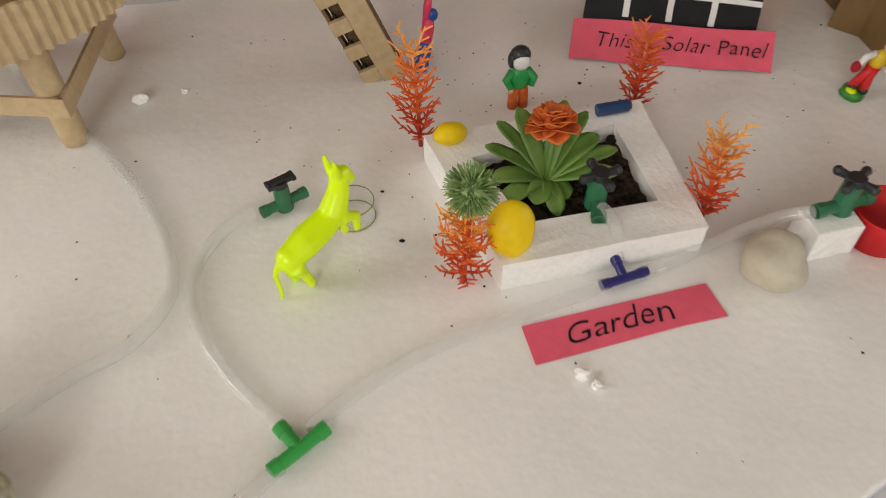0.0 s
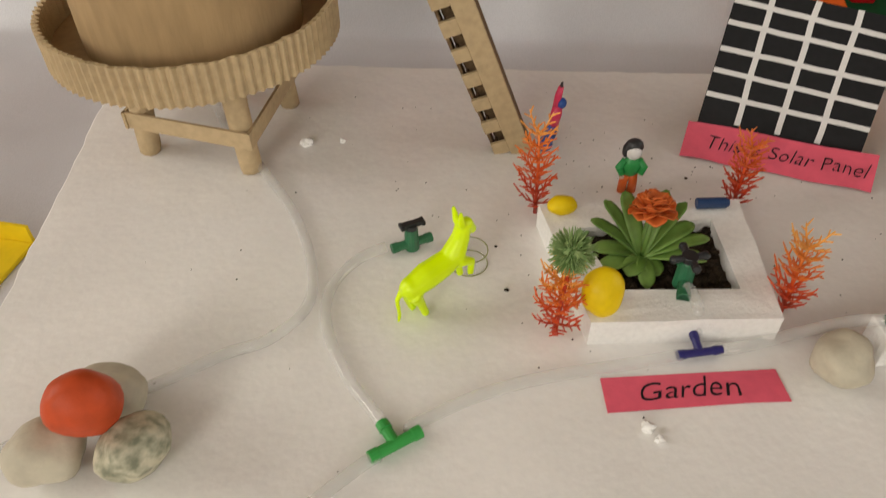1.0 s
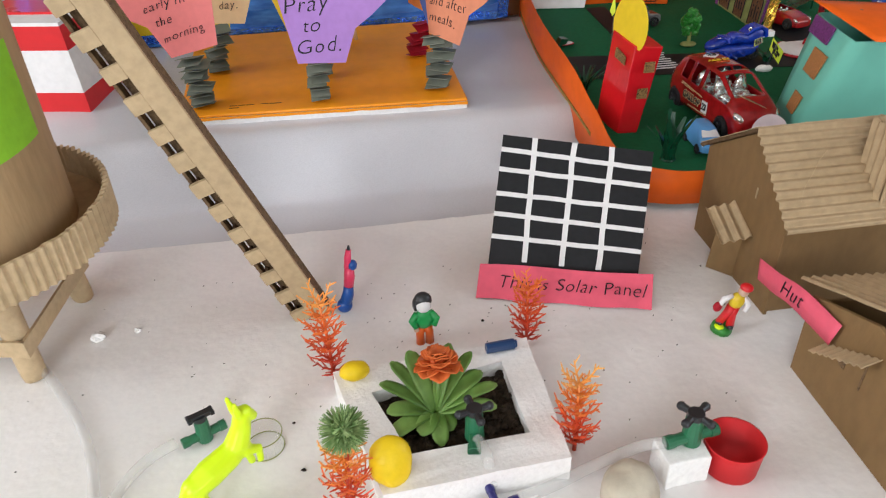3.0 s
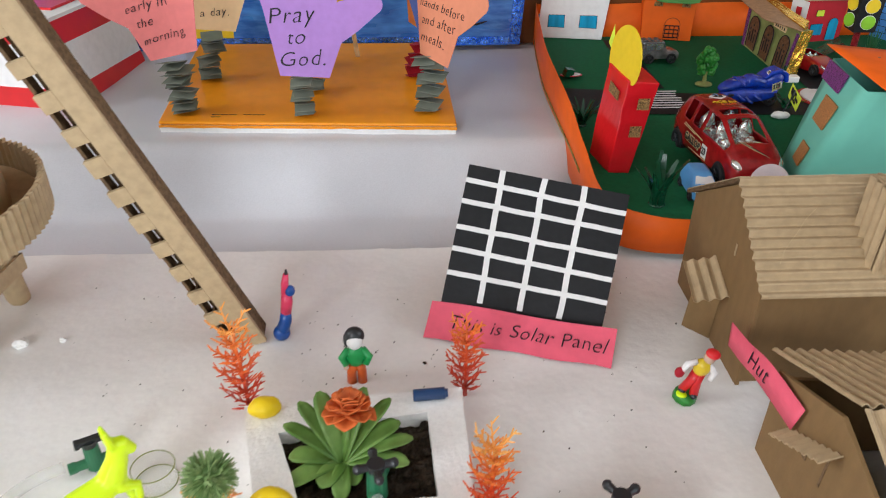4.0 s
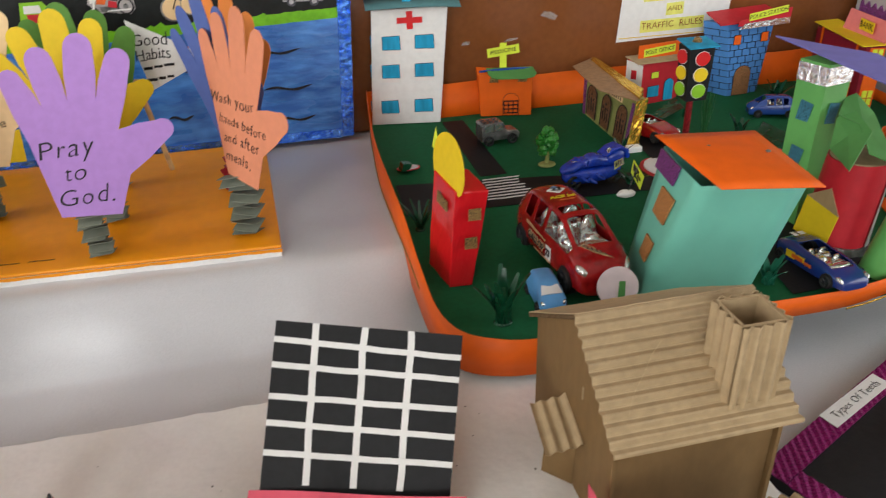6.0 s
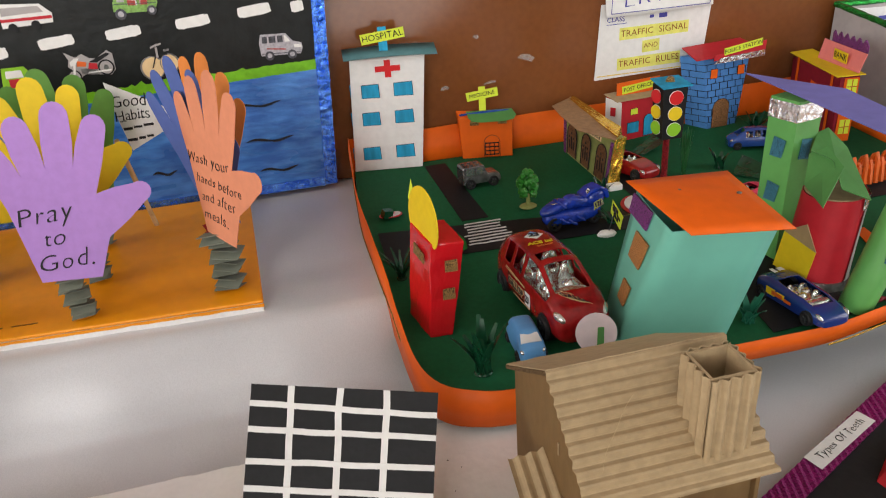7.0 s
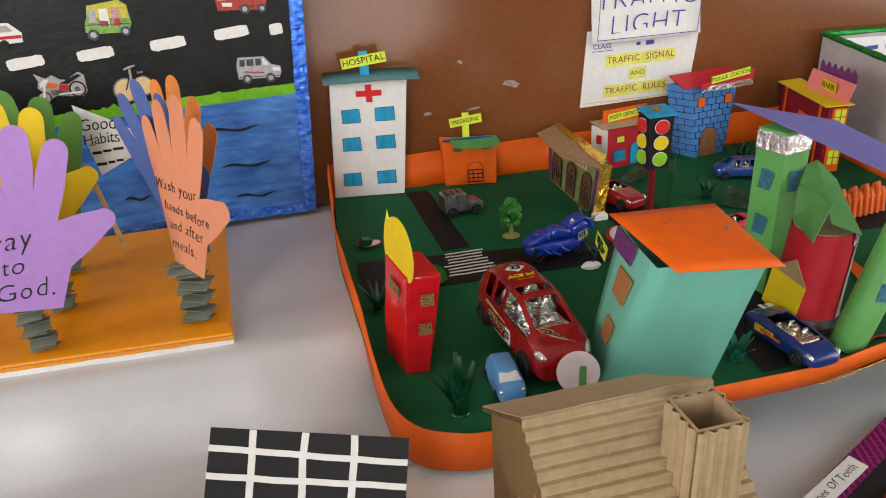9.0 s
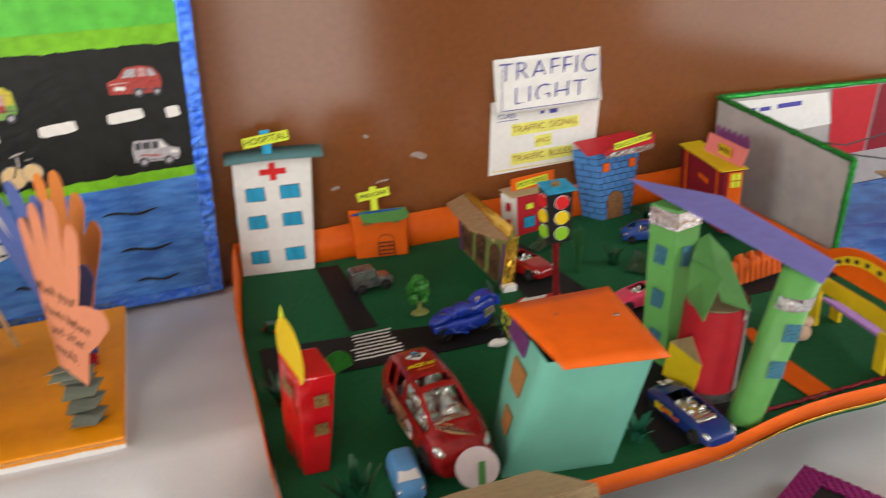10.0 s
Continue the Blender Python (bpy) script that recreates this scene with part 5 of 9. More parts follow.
rb = thing("striped_box", "red and white striped paper box on the cloth", "box", pose(-0.340, 0.732, pz(0.74) - 0.002, 0, 0, -12))
for z0, z1, mm, nm in ((0, 0.026, RED, "red_band"), (0.026, 0.075, WHITEP, "white_band"), (0.075, 0.102, RED, "red_band"), (0.102, 0.106, WHITEP, "white_band")):
    bm = bmesh.new()
    k0, k1 = z0 * 0.16, z1 * 0.16
    hexa(bm, [(-0.17 + k0, k0, z0), (-k0, k0, z0), (-k0, 0.17 - k0, z0), (-0.17 + k0, 0.17 - k0, z0)], [(-0.17 + k1, k1, z1), (-k1, k1, z1), (-k1, 0.17 - k1, z1), (-0.17 + k1, 0.17 - k1, z1)])
    part(nm, bm, mm, rb)
bm = bmesh.new()
box(bm, -0.13, -0.035, 0.05, 0.13, 0.106, 0.109)
part("red_patch", bm, RED, rb)
bars("drawn_mark", [(-0.104, 0.05, 0.006, 0.0012), (-0.1, 0.056, 0.0012, 0.012)], front(0, 0.003, 0.0), INK, rb)

# orange base board with paper palms ---------------------------------------------------------------
OB0, OB1, OBY0, OBY1 = -0.226, 0.108, 0.659, 0.925
ob = thing("orange_base_board", "orange paper-covered polystyrene board for paper palms", "base board")
bm = bmesh.new()
slab(bm, [(OB0, OBY0 + 0.014), (OB1, OBY0), (OB1 - 0.012, OBY1), (OB0 - 0.012, OBY1)], lambda y: oz(y) - 0.004, oz)
part("orange_cover", bm, ORANGEB, ob, bevel=0.0018)
bm = bmesh.new()
slab(bm, [(OB0 + 0.001, OBY0 + 0.0142), (OB1 - 0.001, OBY0 + 0.0002), (OB1 - 0.013, OBY1 - 0.001), (OB0 - 0.011, OBY1 - 0.001)], lambda y: oz(y) - 0.0145, lambda y: oz(y) - 0.0041)
part("foam_core", bm, FOAMCUT, ob)
bm = bmesh.new()
n = 60
for k, (yo, z0, z1) in enumerate(((0.0, -0.0068, -0.0035),)):
    a, b = [], []
    for i in range(n + 1):
        t = i / n
        x, y = OB0 + (OB1 - OB0) * t, OBY0 + 0.014 * (1 - t) - 0.0006
        a.append(bm.verts.new((x, y, oz(y) + z0 + 0.0012 * noise.noise(Vector((i * 0.31, 0, 0))))))
        b.append(bm.verts.new((x, y, oz(y) + z1)))
    for i in range(n):
        bm.faces.new((a[i], a[i + 1], b[i + 1], b[i]))
part("folded_edge", bm, ORANGEB, ob)
bars("name_writing", [(0, 0, 0.0085, 0.0012), (0.010, 0.0003, 0.008, 0.0012), (0.0195, 0, 0.0085, 0.0012), (0.036, 0.0004, 0.009, 0.0012), (0.0465, 0, 0.014, 0.0012), (0, -0.006, 0.011, 0.0012)],
     pose(-0.170, 0.690, oz(0.690) + 0.0002, 3, 0, -2), INK, ob)


from mathutils.geometry import tessellate_polygon


def palm_outline(flip=False):
    """Outline of a cut-out paper palm, wrist at the origin: five rounded tips with notches between them."""
    tips = ((-0.0430, 0.1235, 0.0098), (-0.0165, 0.1390, 0.0115), (0.0175, 0.1475, 0.0122), (0.0480, 0.1345, 0.0108), (0.0765, 0.0735, 0.0095))
    notches = ((-0.0385, 0.0700), (-0.0205, 0.0980), (0.0008, 0.1040), (0.0245, 0.1035), (0.0390, 0.0763), (0.0425, 0.0352))
    pts = [(-0.0240, 0.0010)]
    for i, (x, z, r) in enumerate(tips):
        a, b = Vector(notches[i]), Vector(notches[i + 1])
        c = Vector((x, z))
        d = (c - (a + b) / 2).normalized()
        s = Vector((-d.y, d.x))
        pts.append(tuple(a))
        pts.append(tuple((a + (c + s * r)) / 2 + s * 0.0012))
        for k in range(9):
            t = math.pi * k / 8
            p = c + s * (r * math.cos(t)) + d * (r * 1.1 * math.sin(t))
            pts.append((p.x, p.y))
        pts.append(tuple((b + (c - s * r)) / 2 - s * 0.0012))
    pts += [tuple(notches[5]), (0.0290, -0.0005)]
    return [(-x, z) for x, z in pts][::-1] if flip else pts


def palm(m, material, label, lines=(), flip=False, bend=0.0, sx=1.0, sz=1.0):
    th = thing("paper_palm", label, "paper palm", m, "paper palms")
    bm = bmesh.new()
    pts = [Vector((x * sx, 0, z * sz)) for x, z in palm_outline(flip)]
    fr = [bm.verts.new(p + Vector((0, -0.0006, 0))) for p in pts]
    bk = [bm.verts.new(p) for p in pts]
    for i, j, k in tessellate_polygon([pts]):
        bm.faces.new((fr[i], fr[j], fr[k]))
        bm.faces.new((bk[k], bk[j], bk[i]))
    for i in range(len(pts)):
        bm.faces.new((fr[i - 1], fr[i], bk[i], bk[i - 1]))
    bmesh.ops.recalc_face_normals(bm, faces=bm.faces[:])
    if bend:
        for v in bm.verts:
            v.co.y += bend * (v.co.x ** 2) * 18
    part("cutout", bm, material, th)
    for body, x, z, size, roll in lines:
        text("lettering", body, size, front(x, -0.0009 - (0.0006 if bend else 0), z, 0, 0, roll), INK, th, 0.22, 0.12, -0.012 * size, 1.12)
    return th


def stand(x, y, h, material, label, rz=0, w=0.026, seed=0, lean=(0.0, 0.0)):
    """A concertina of folded paper strips."""
    random.seed(seed)
    th = thing("folded_paper_stand", label, "paper stand", pose(x, y, oz(y), 0, 0, rz), "folded paper stands")
    n = max(4, int(h / 0.0082))
    for k in range(n):
        z0, z1 = h * k / n, h * (k + 1) / n
        bm = bmesh.new()
        turn = random.uniform(-12, 12)
        sx = random.uniform(-0.002, 0.002)
        t = 0.0005
        d = w * 0.42
        for s in (-1, 1):
            lo, hi = (z0, z1 + 0.001) if s < 0 else (z0 + 0.001, z1)
            ya, yb = (-d, d) if (k + (s > 0)) % 2 else (d, -d)
            zm0, zm1 = (z0, (z0 + z1) / 2) if s < 0 else ((z0 + z1) / 2, z1)
            hexa(bm, [(-w / 2 + sx, ya, zm0), (w / 2 + sx, ya, zm0 + 0.001), (w / 2 + sx, yb, zm1 + 0.001), (-w / 2 + sx, yb, zm1)],
                 [(-w / 2 + sx, ya, zm0 + t), (w / 2 + sx, ya, zm0 + 0.001 + t), (w / 2 + sx, yb, zm1 + 0.001 + t), (-w / 2 + sx, yb, zm1 + t)])
        part("paper_fold", bm, material, th, m=pose(lean[0] * (z0 / h) ** 1.6, lean[1] * (z0 / h) ** 1.6, 0, random.uniform(-4, 4), random.uniform(-7, 7), turn))
    return th


stand(-0.064, 0.684, 0.054, SAGE, "grey-green folded paper stand under a lilac palm", 8, 0.022, 1, (0.004, -0.020))
palm(pose(-0.058, 0.658, 0.116, -13, 0, -4), PURPLE, "lilac paper palm lettered Pray to God",
     [("Pray", -0.010, 0.062, 0.0255, 4), ("to", -0.006, 0.040, 0.0225, 4), ("God.", 0.001, 0.018, 0.0235, 4)])
stand(-0.200, 0.694, 0.066, SAGE, "grey-green folded paper stand under a salmon palm", -6, 0.026, 2, (0.010, -0.020))
palm(pose(-0.186, 0.655, 0.141, -13, 0, -8) @ pose(0, 0, 0, 0, -12, 0), ROSE, "salmon pink paper palm lettered Wake up early in the morning",
     [("Wake up", -0.012, 0.072, 0.0150, 3), ("early in", -0.018, 0.054, 0.0140, 3), ("the", -0.024, 0.037, 0.0135, 3), ("morning", -0.008, 0.021, 0.0125, 5)], True)
stand(-0.192, 0.792, 0.062, SAGE, "grey-green folded paper stand under a cream palm", 20, 0.025, 3, (0.012, -0.022))
palm(pose(-0.172, 0.752, 0.140, -10, 0, -8), BEIGE, "cream paper palm lettered Brush your teeth twice a day",
     [("Brush your", -0.003, 0.056, 0.0135, 6), ("teeth twice", 0.0, 0.038, 0.0135, 6), ("a day.", 0.006, 0.020, 0.0135, 6)])
stand(0.078, 0.690, 0.072, SAGE, "grey-green folded paper stand under a terracotta palm", -15, 0.026, 4, (0.008, -0.018))
palm(pose(0.081, 0.661, 0.1320, -4.5, 0, -59), TERRA, "terracotta paper palm lettered about washing before and after meals",
     [("Wash your", -0.0045, 0.0755, 0.0155, 2), ("hands before", 0.0105, 0.0558, 0.0138, 0), ("and after", 0.0060, 0.0395, 0.0155, 2), ("meals.", -0.0020, 0.0208, 0.0160, 1)], False, 0.0, 1.02, 1.0)
stand(0.062, 0.795, 0.056, MAROON, "crimson folded paper stand under an orange palm", 12, 0.024, 5, (0.010, -0.040))
palm(pose(0.0731, 0.7675, 0.132, -5.7, 0, -58) @ pose(0, 0, 0, 0, 9.2, 0), ORANGEP, "orange paper palm standing behind another palm", [("m", 0.006, 0.075, 0.013, 0), ("d", 0.024, 0.066, 0.013, 0)], True, 0.0, 1.15, 0.95)
palm(pose(0.0845, 0.7066, 0.1277, 3.4, 0, -35) @ pose(0, 0, 0, 0, -10.1, 0), BLUEP, "slate blue paper palm behind a terracotta one", [], False, 0.0, 0.611, 1.062)
stand(-0.060, 0.752, 0.056, SAGE, "grey-green folded paper stand under a yellow palm", 0, 0.022, 6, (-0.004, -0.012))
palm(pose(-0.068, 0.738, 0.123, -6, 0, -5) @ pose(0, 0, 0, 0, -8, 0), YELLOW, "yellow paper palm behind a lilac one", [("y.", 0.034, 0.040, 0.014, 0)])
stand(-0.066, 0.835, 0.052, SAGE, "grey-green folded paper stand under a green palm", 0, 0.022, 7, (-0.006, -0.012))
palm(pose(-0.065, 0.812, 0.118, -4, 0, -5), GREENP, "green paper palm behind a yellow one", [], True)

flag = thing("habits_flag", "white paper flag lettered Good Habits on a wooden stick", "paper flag")
bm = bmesh.new()
tube(bm, [(-0.014, 0.872, oz(0.872) - 0.002), (-0.0255, 0.838, 0.190)], 0.0030, 8)
part("stick", bm, WOODST, flag)
fm = pose(-0.0225, 0.8335, 0.212, -10, 0, -24)
bm = bmesh.new()
prism(bm, [(-0.0044, 0.0416), (0.0040, 0.010), (0.0187, -0.0311), (0.0595, -0.0102), (0.0847, 0.0067), (0.040, 0.0255)], 0.0005, fm)
part("paper", bm, WHITEP, flag)
text("lettering", "Good", 0.0185, fm @ front(0.0223, -0.0009, 0.0215, 0, 0, 5), INK, flag, 0.1, 0.08, -0.0001)
text("lettering", "Habits", 0.0165, fm @ front(0.0245, -0.0009, 0.0070, 0, 0, 7), INK, flag, 0.1, 0.08, -0.0001)
bars("name_writing", [(0.002, 0.0085, 0.008, 0.0009), (0.013, 0.0095, 0.008, 0.0009), (0.024, 0.0105, 0.008, 0.0009), (0.004, 0, 0.011, 0.0030), (0.017, 0.001, 0.010, 0.0024), (0.029, 0.002, 0.012, 0.0026), (0.006, -0.012, 0.012, 0.0030), (0.020, -0.011, 0.008, 0.0028), (0.030, -0.010, 0.008, 0.0024)],
     fm @ front(0.0080, -0.0009, -0.0085, 0, 0, 6), INK, flag)

# painted poster leaning on the wall -------------------------------------------------------------------
PX0, PX1, PB0, PHT = -0.46, 0.209, 0.069, 0.395
poster = thing("painted_road_poster", "painted poster of a road and water edged in blue foil", "poster", pose(0, 0.929, PB0, -2.5, 0, 0))
bm = bmesh.new()
hexa(bm, [(PX0, 0.001, 0), (PX1, 0.001, 0), (PX1, 0.006, 0), (PX0, 0.006, 0)], [(PX0, 0.001, PHT), (PX1 + 0.026, 0.001, PHT), (PX1 + 0.026, 0.006, PHT), (PX0, 0.006, PHT)])
part("backing_board", bm, GREYP, poster)


def band(name, z0, z1, material, d, x0=PX0 + 0.012, x1=PX1 - 0.012, rough=0.0, slope=0.0, fuzz=None):
    """A painted area with an uneven upper edge."""
    bm = bmesh.new()
    n = 160
    a, b = [], []
    for i in range(n + 1):
        x = x0 + (x1 - x0) * i / n
        e = rough * (noise.noise(Vector((x * 60, z1 * 50, 0))) + 0.8 * noise.noise(Vector((x * 260, z1 * 20, 2))))
        if fuzz:
            e += max(0.0, noise.noise(Vector((x * 420, 7, 0)))) * fuzz
        a.append((x + 0.066 * z0 * i / n, z0 + slope * (x - 0.1)))
        b.append((x + 0.066 * z1 * i / n, z1 + slope * (x - 0.1) + e))
    va, vb = [bm.verts.new((x, -d, z)) for x, z in a], [bm.verts.new((x, -d, z)) for x, z in b]
    for i in range(n):
        bm.faces.new((va[i], va[i + 1], vb[i + 1], vb[i]))
    return part(name, bm, material, poster)


band("painted_road", 0.142, 0.304, ROADP, 0.0004, rough=0.002)
band("painted_lawn", 0.284, PHT - 0.016, VERGEP, 0.0002, rough=0.0)
band("painted_meadow", 0.324, PHT - 0.016, LAWNP, 0.0006, rough=0.0)
band("painted_verge", 0.140, 0.160, VERGEP, 0.0007, rough=0.0006, slope=0.03, fuzz=0.008)
band("painted_water", 0.006, 0.148, WATERP, 0.0010, rough=0.0004, slope=0.03)
band("yellow_corner", 0.007, 0.052, YELLOW, 0.0013, x0=PX0 + 0.012, x1=-0.19, rough=0.002)
for nm, x0, x1, z0, z1 in (("foil_edge", PX1 - 0.013, PX1 + 0.003, 0, PHT), ("foil_edge", PX0 - 0.003, PX0 + 0.013, 0, PHT), ("foil_edge", PX0 + 0.0135, PX1 - 0.0135, -0.001, 0.011)):
    bm = bmesh.new()
    box(bm, x0, x1, -0.0022, 0.0075, z0, z1)
    bmesh.ops.subdivide_edges(bm, edges=[e for e in bm.edges if e.calc_length() > 0.1], cuts=60)
    for v in bm.verts:
        v.co.y += 0.0009 * noise.noise(v.co * 140)
        v.co.x += 0.0007 * noise.noise(v.co * 110 + Vector((4, 4, 4))) + (0.066 * v.co.z if x0 > 0 else 0.0)
    part(nm, bm, BFOIL, poster, "crinkled blue foil edging")
bm = bmesh.new()
box(bm, PX0 + 0.0135, PX1 + 0.0115, -0.0015, 0.0005, PHT - 0.016, PHT)
part("fence_strip", bm, WHITEP, poster, "white strip with a drawn fence")
bars("fence_lines", [(x * 0.012 - 0.40, 0.009, 0.0022, 0.014) for x in range(48)], front(0, -0.0018, PHT - 0.016), CARDD, poster)


def blob_outline(w, h, n=24, sq=0.5):
    return [(w * math.copysign(abs(math.cos(a)) ** sq, math.cos(a)), h * math.copysign(abs(math.sin(a)) ** sq, math.sin(a))) for a in [2 * math.pi * k / n for k in range(n)]]


for i, (x, z) in enumerate(((-0.155, 0.209), (-0.082, 0.216), (-0.008, 0.2185), (0.071, 0.2225), (0.143, 0.228), (0.194, 0.2275), (-0.23, 0.205))):
    bm = bmesh.new()
    w = 0.0195 if x < 0.19 else 0.0075
    prism(bm, [(px_ * w / 0.0195 * (1 + 0.10 * noise.noise(Vector((q * 1.7, i * 4.0, 0)))), pz_ * (1 + 0.22 * noise.noise(Vector((q * 0.9, i * 7.0, 3))))) for q, (px_, pz_) in enumerate(blob_outline(0.0195, 0.0062, 34, 0.35))], 0.0003, pose(x, -0.0006, z, 0, -5, 0))
    part("lane_dash", bm, WHITEP, poster, "white painted lane dash")
for x, z, l in ((0.125, 0.116, 0.062), (0.135, 0.070, 0.060), (0.140, 0.030, 0.050), (0.03, 0.10, 0.03), (0.0, 0.045, 0.03), (-0.10, 0.08, 0.035)):
    bm = bmesh.new()
    pts = [(x + l * (k / 10 - 0.5), -0.0013, z + 0.0022 * math.sin(k * 0.75)) for k in range(11)]
    tube(bm, pts, [0.0004] + [0.0014, 0.0019, 0.0021, 0.0019, 0.0016, 0.0018, 0.0021, 0.0019, 0.0014] + [0.0004], 4)
    part("painted_wave", bm, INK, poster)


def picture(name, x, z, label, shapes, s=1.0, roll=0.0):
    """A cut-out vehicle picture glued to the poster; shapes: (material, outline points)."""
    root = None
    m = pose(x, -0.0009, z, 0, roll, 0)
    for i, (mm, pts) in enumerate(shapes):
        bm = bmesh.new()
        prism(bm, [(px_ * s, pz_ * s) for px_, pz_ in pts], 0.0003)
        if root is None:
            root = part(name, bm, mm, poster, label, m=m)
        else:
            part("printed_area", bm, mm, root, m=pose(0, -0.0003 - 0.00012 * i, 0))
    return root


def disc(x, z, r, n=16):
    return [(x + r * math.cos(2 * math.pi * k / n), z + r * math.sin(2 * math.pi * k / n)) for k in range(n)]


PRGREEN = mat("printed_green", (0.28, 0.52, 0.13), 0.5, 0.2, 300, 0.05)
PRYELL = mat("printed_yellow", (0.72, 0.60, 0.08), 0.5, 0.15, 300, 0.05)
PRRED = mat("printed_red", (0.50, 0.07, 0.06), 0.5, 0.2, 300, 0.05)
PRPINK = mat("printed_pink", (0.72, 0.42, 0.42), 0.5, 0.2, 300, 0.05)
PRSILV = mat("printed_silver", (0.52, 0.50, 0.55), 0.5, 0.15, 300, 0.05)
PRDARK = mat("printed_dark_grey", (0.10, 0.10, 0.12), 0.5, 0.3, 300, 0.05)
picture("rickshaw_picture", 0.012, 0.253, "printed yellow and green auto rickshaw picture", [
    (PRGREEN, [(-0.0195, -0.0085), (-0.010, -0.0105), (0.016, -0.0110), (0.0195, -0.004), (0.0185, 0.0115), (0.0125, 0.0165), (-0.014, 0.0135), (-0.0160, 0.004), (-0.0185, -0.001)]),
    (PRYELL, [(-0.0155, 0.0030), (0.0180, 0.0010), (0.0182, 0.0110), (0.0125, 0.0160), (-0.0138, 0.0130)]),
    (PRSILV, [(-0.0148, -0.0005), (-0.0085, -0.0012), (-0.0082, 0.0100), (-0.0132, 0.0100)]),
    (WHITEP, [(-0.0060, -0.0040), (0.0020, -0.0048), (0.0022, 0.0098), (-0.0052, 0.0102)]), (PRPINK, [(0.0042, -0.0046), (0.0110, -0.0048), (0.0112, 0.0100), (0.0048, 0.0100)]),
    (PRRED, [(-0.0058, -0.0040), (0.0008, -0.0046), (0.0008, -0.0006), (-0.0058, 0.0006)]), (PRRED, [(0.0050, -0.0046), (0.0108, -0.0048), (0.0108, 0.0010), (0.0060, 0.0010)]),
    (PRDARK, [(-0.0190, -0.0020), (0.0190, -0.0036), (0.0190, -0.0042), (-0.0190, -0.0026)]),
    (PRDARK, disc(-0.0135, -0.0110, 0.0048)), (PRSILV, disc(-0.0135, -0.0110, 0.0026)), (PRDARK, disc(0.0135, -0.0100, 0.0042)), (PRSILV, disc(0.0135, -0.0100, 0.0022))], 1.28)
picture("red_car_picture", 0.160, 0.2655, "printed red car picture", [
    (PRRED, [(-0.0215, -0.0095), (0.019, -0.0115), (0.0220, -0.004), (0.0215, 0.003), (0.0165, 0.0105), (0.006, 0.0128), (-0.006, 0.0120), (-0.0130, 0.0042), (-0.0220, 0.0010)]),
    (PRSILV, [(-0.0095, 0.0036), (0.0020, 0.0036), (0.0025, 0.0106), (-0.0048, 0.0104)]), (PRPINK, [(0.0042, 0.0036), (0.0110, 0.0034), (0.0100, 0.0104), (0.0045, 0.0108)]), (PRSILV, [(0.0125, 0.0034), (0.0190, 0.0030), (0.0155, 0.0092), (0.0118, 0.0102)]),
    (WHITEP, [(-0.0170, -0.0062), (-0.0085, -0.0070), (-0.0085, -0.0038), (-0.0170, -0.0030)]), (PRPINK, [(-0.0205, -0.0016), (-0.0050, -0.0010), (-0.0050, 0.0000), (-0.0205, -0.0002)]),
    (PRDARK, [(-0.0040, -0.0060), (0.0130, -0.0072), (0.0130, -0.0080), (-0.0040, -0.0070)]),
    (PRDARK, disc(0.0020, -0.0098, 0.0042)), (PRSILV, disc(0.0020, -0.0098, 0.0022)), (PRDARK, disc(0.0170, -0.0104, 0.0036)), (PRSILV, disc(0.0170, -0.0104, 0.0018))], 1.3)
picture("jeep_picture", 0.168, 0.184, "printed silver jeep picture", [
    (PRSILV, [(-0.0215, -0.0085), (0.0190, -0.0100), (0.0215, -0.0040), (0.0210, 0.0010), (0.0125, 0.0035), (0.0060, 0.0118), (-0.0195, 0.0128), (-0.0220, 0.0040)]),
    (PRDARK, [(-0.0190, 0.0040), (-0.0135, 0.0038), (-0.0130, 0.0102), (-0.0180, 0.0106)]), (PRDARK, [(-0.0118, 0.0038), (-0.0050, 0.0036), (-0.0046, 0.0102), (-0.0114, 0.0102)]), (PRDARK, [(-0.0030, 0.0036), (0.0022, 0.0034), (0.0028, 0.0100), (-0.0028, 0.0102)]),
    (WHITEP, [(0.0042, 0.0034), (0.0102, 0.0034), (0.0056, 0.0100), (0.0040, 0.0100)]), (PRRED, [(-0.0150, -0.0022), (0.0040, -0.0046), (0.0040, -0.0032), (-0.0150, -0.0010)]),
    (WHITEP, [(0.0130, -0.0030), (0.0206, -0.0036), (0.0206, -0.0006), (0.0130, 0.0004)]), (PRDARK, [(-0.0205, -0.0062), (0.0190, -0.0078), (0.0190, -0.0084), (-0.0205, -0.0070)]),
    (PRDARK, disc(-0.0130, -0.0088, 0.0047)), (PRSILV, disc(-0.0130, -0.0088, 0.0025)), (PRDARK, disc(0.0100, -0.0096, 0.0047)), (PRSILV, disc(0.0100, -0.0096, 0.0025))], 1.18)
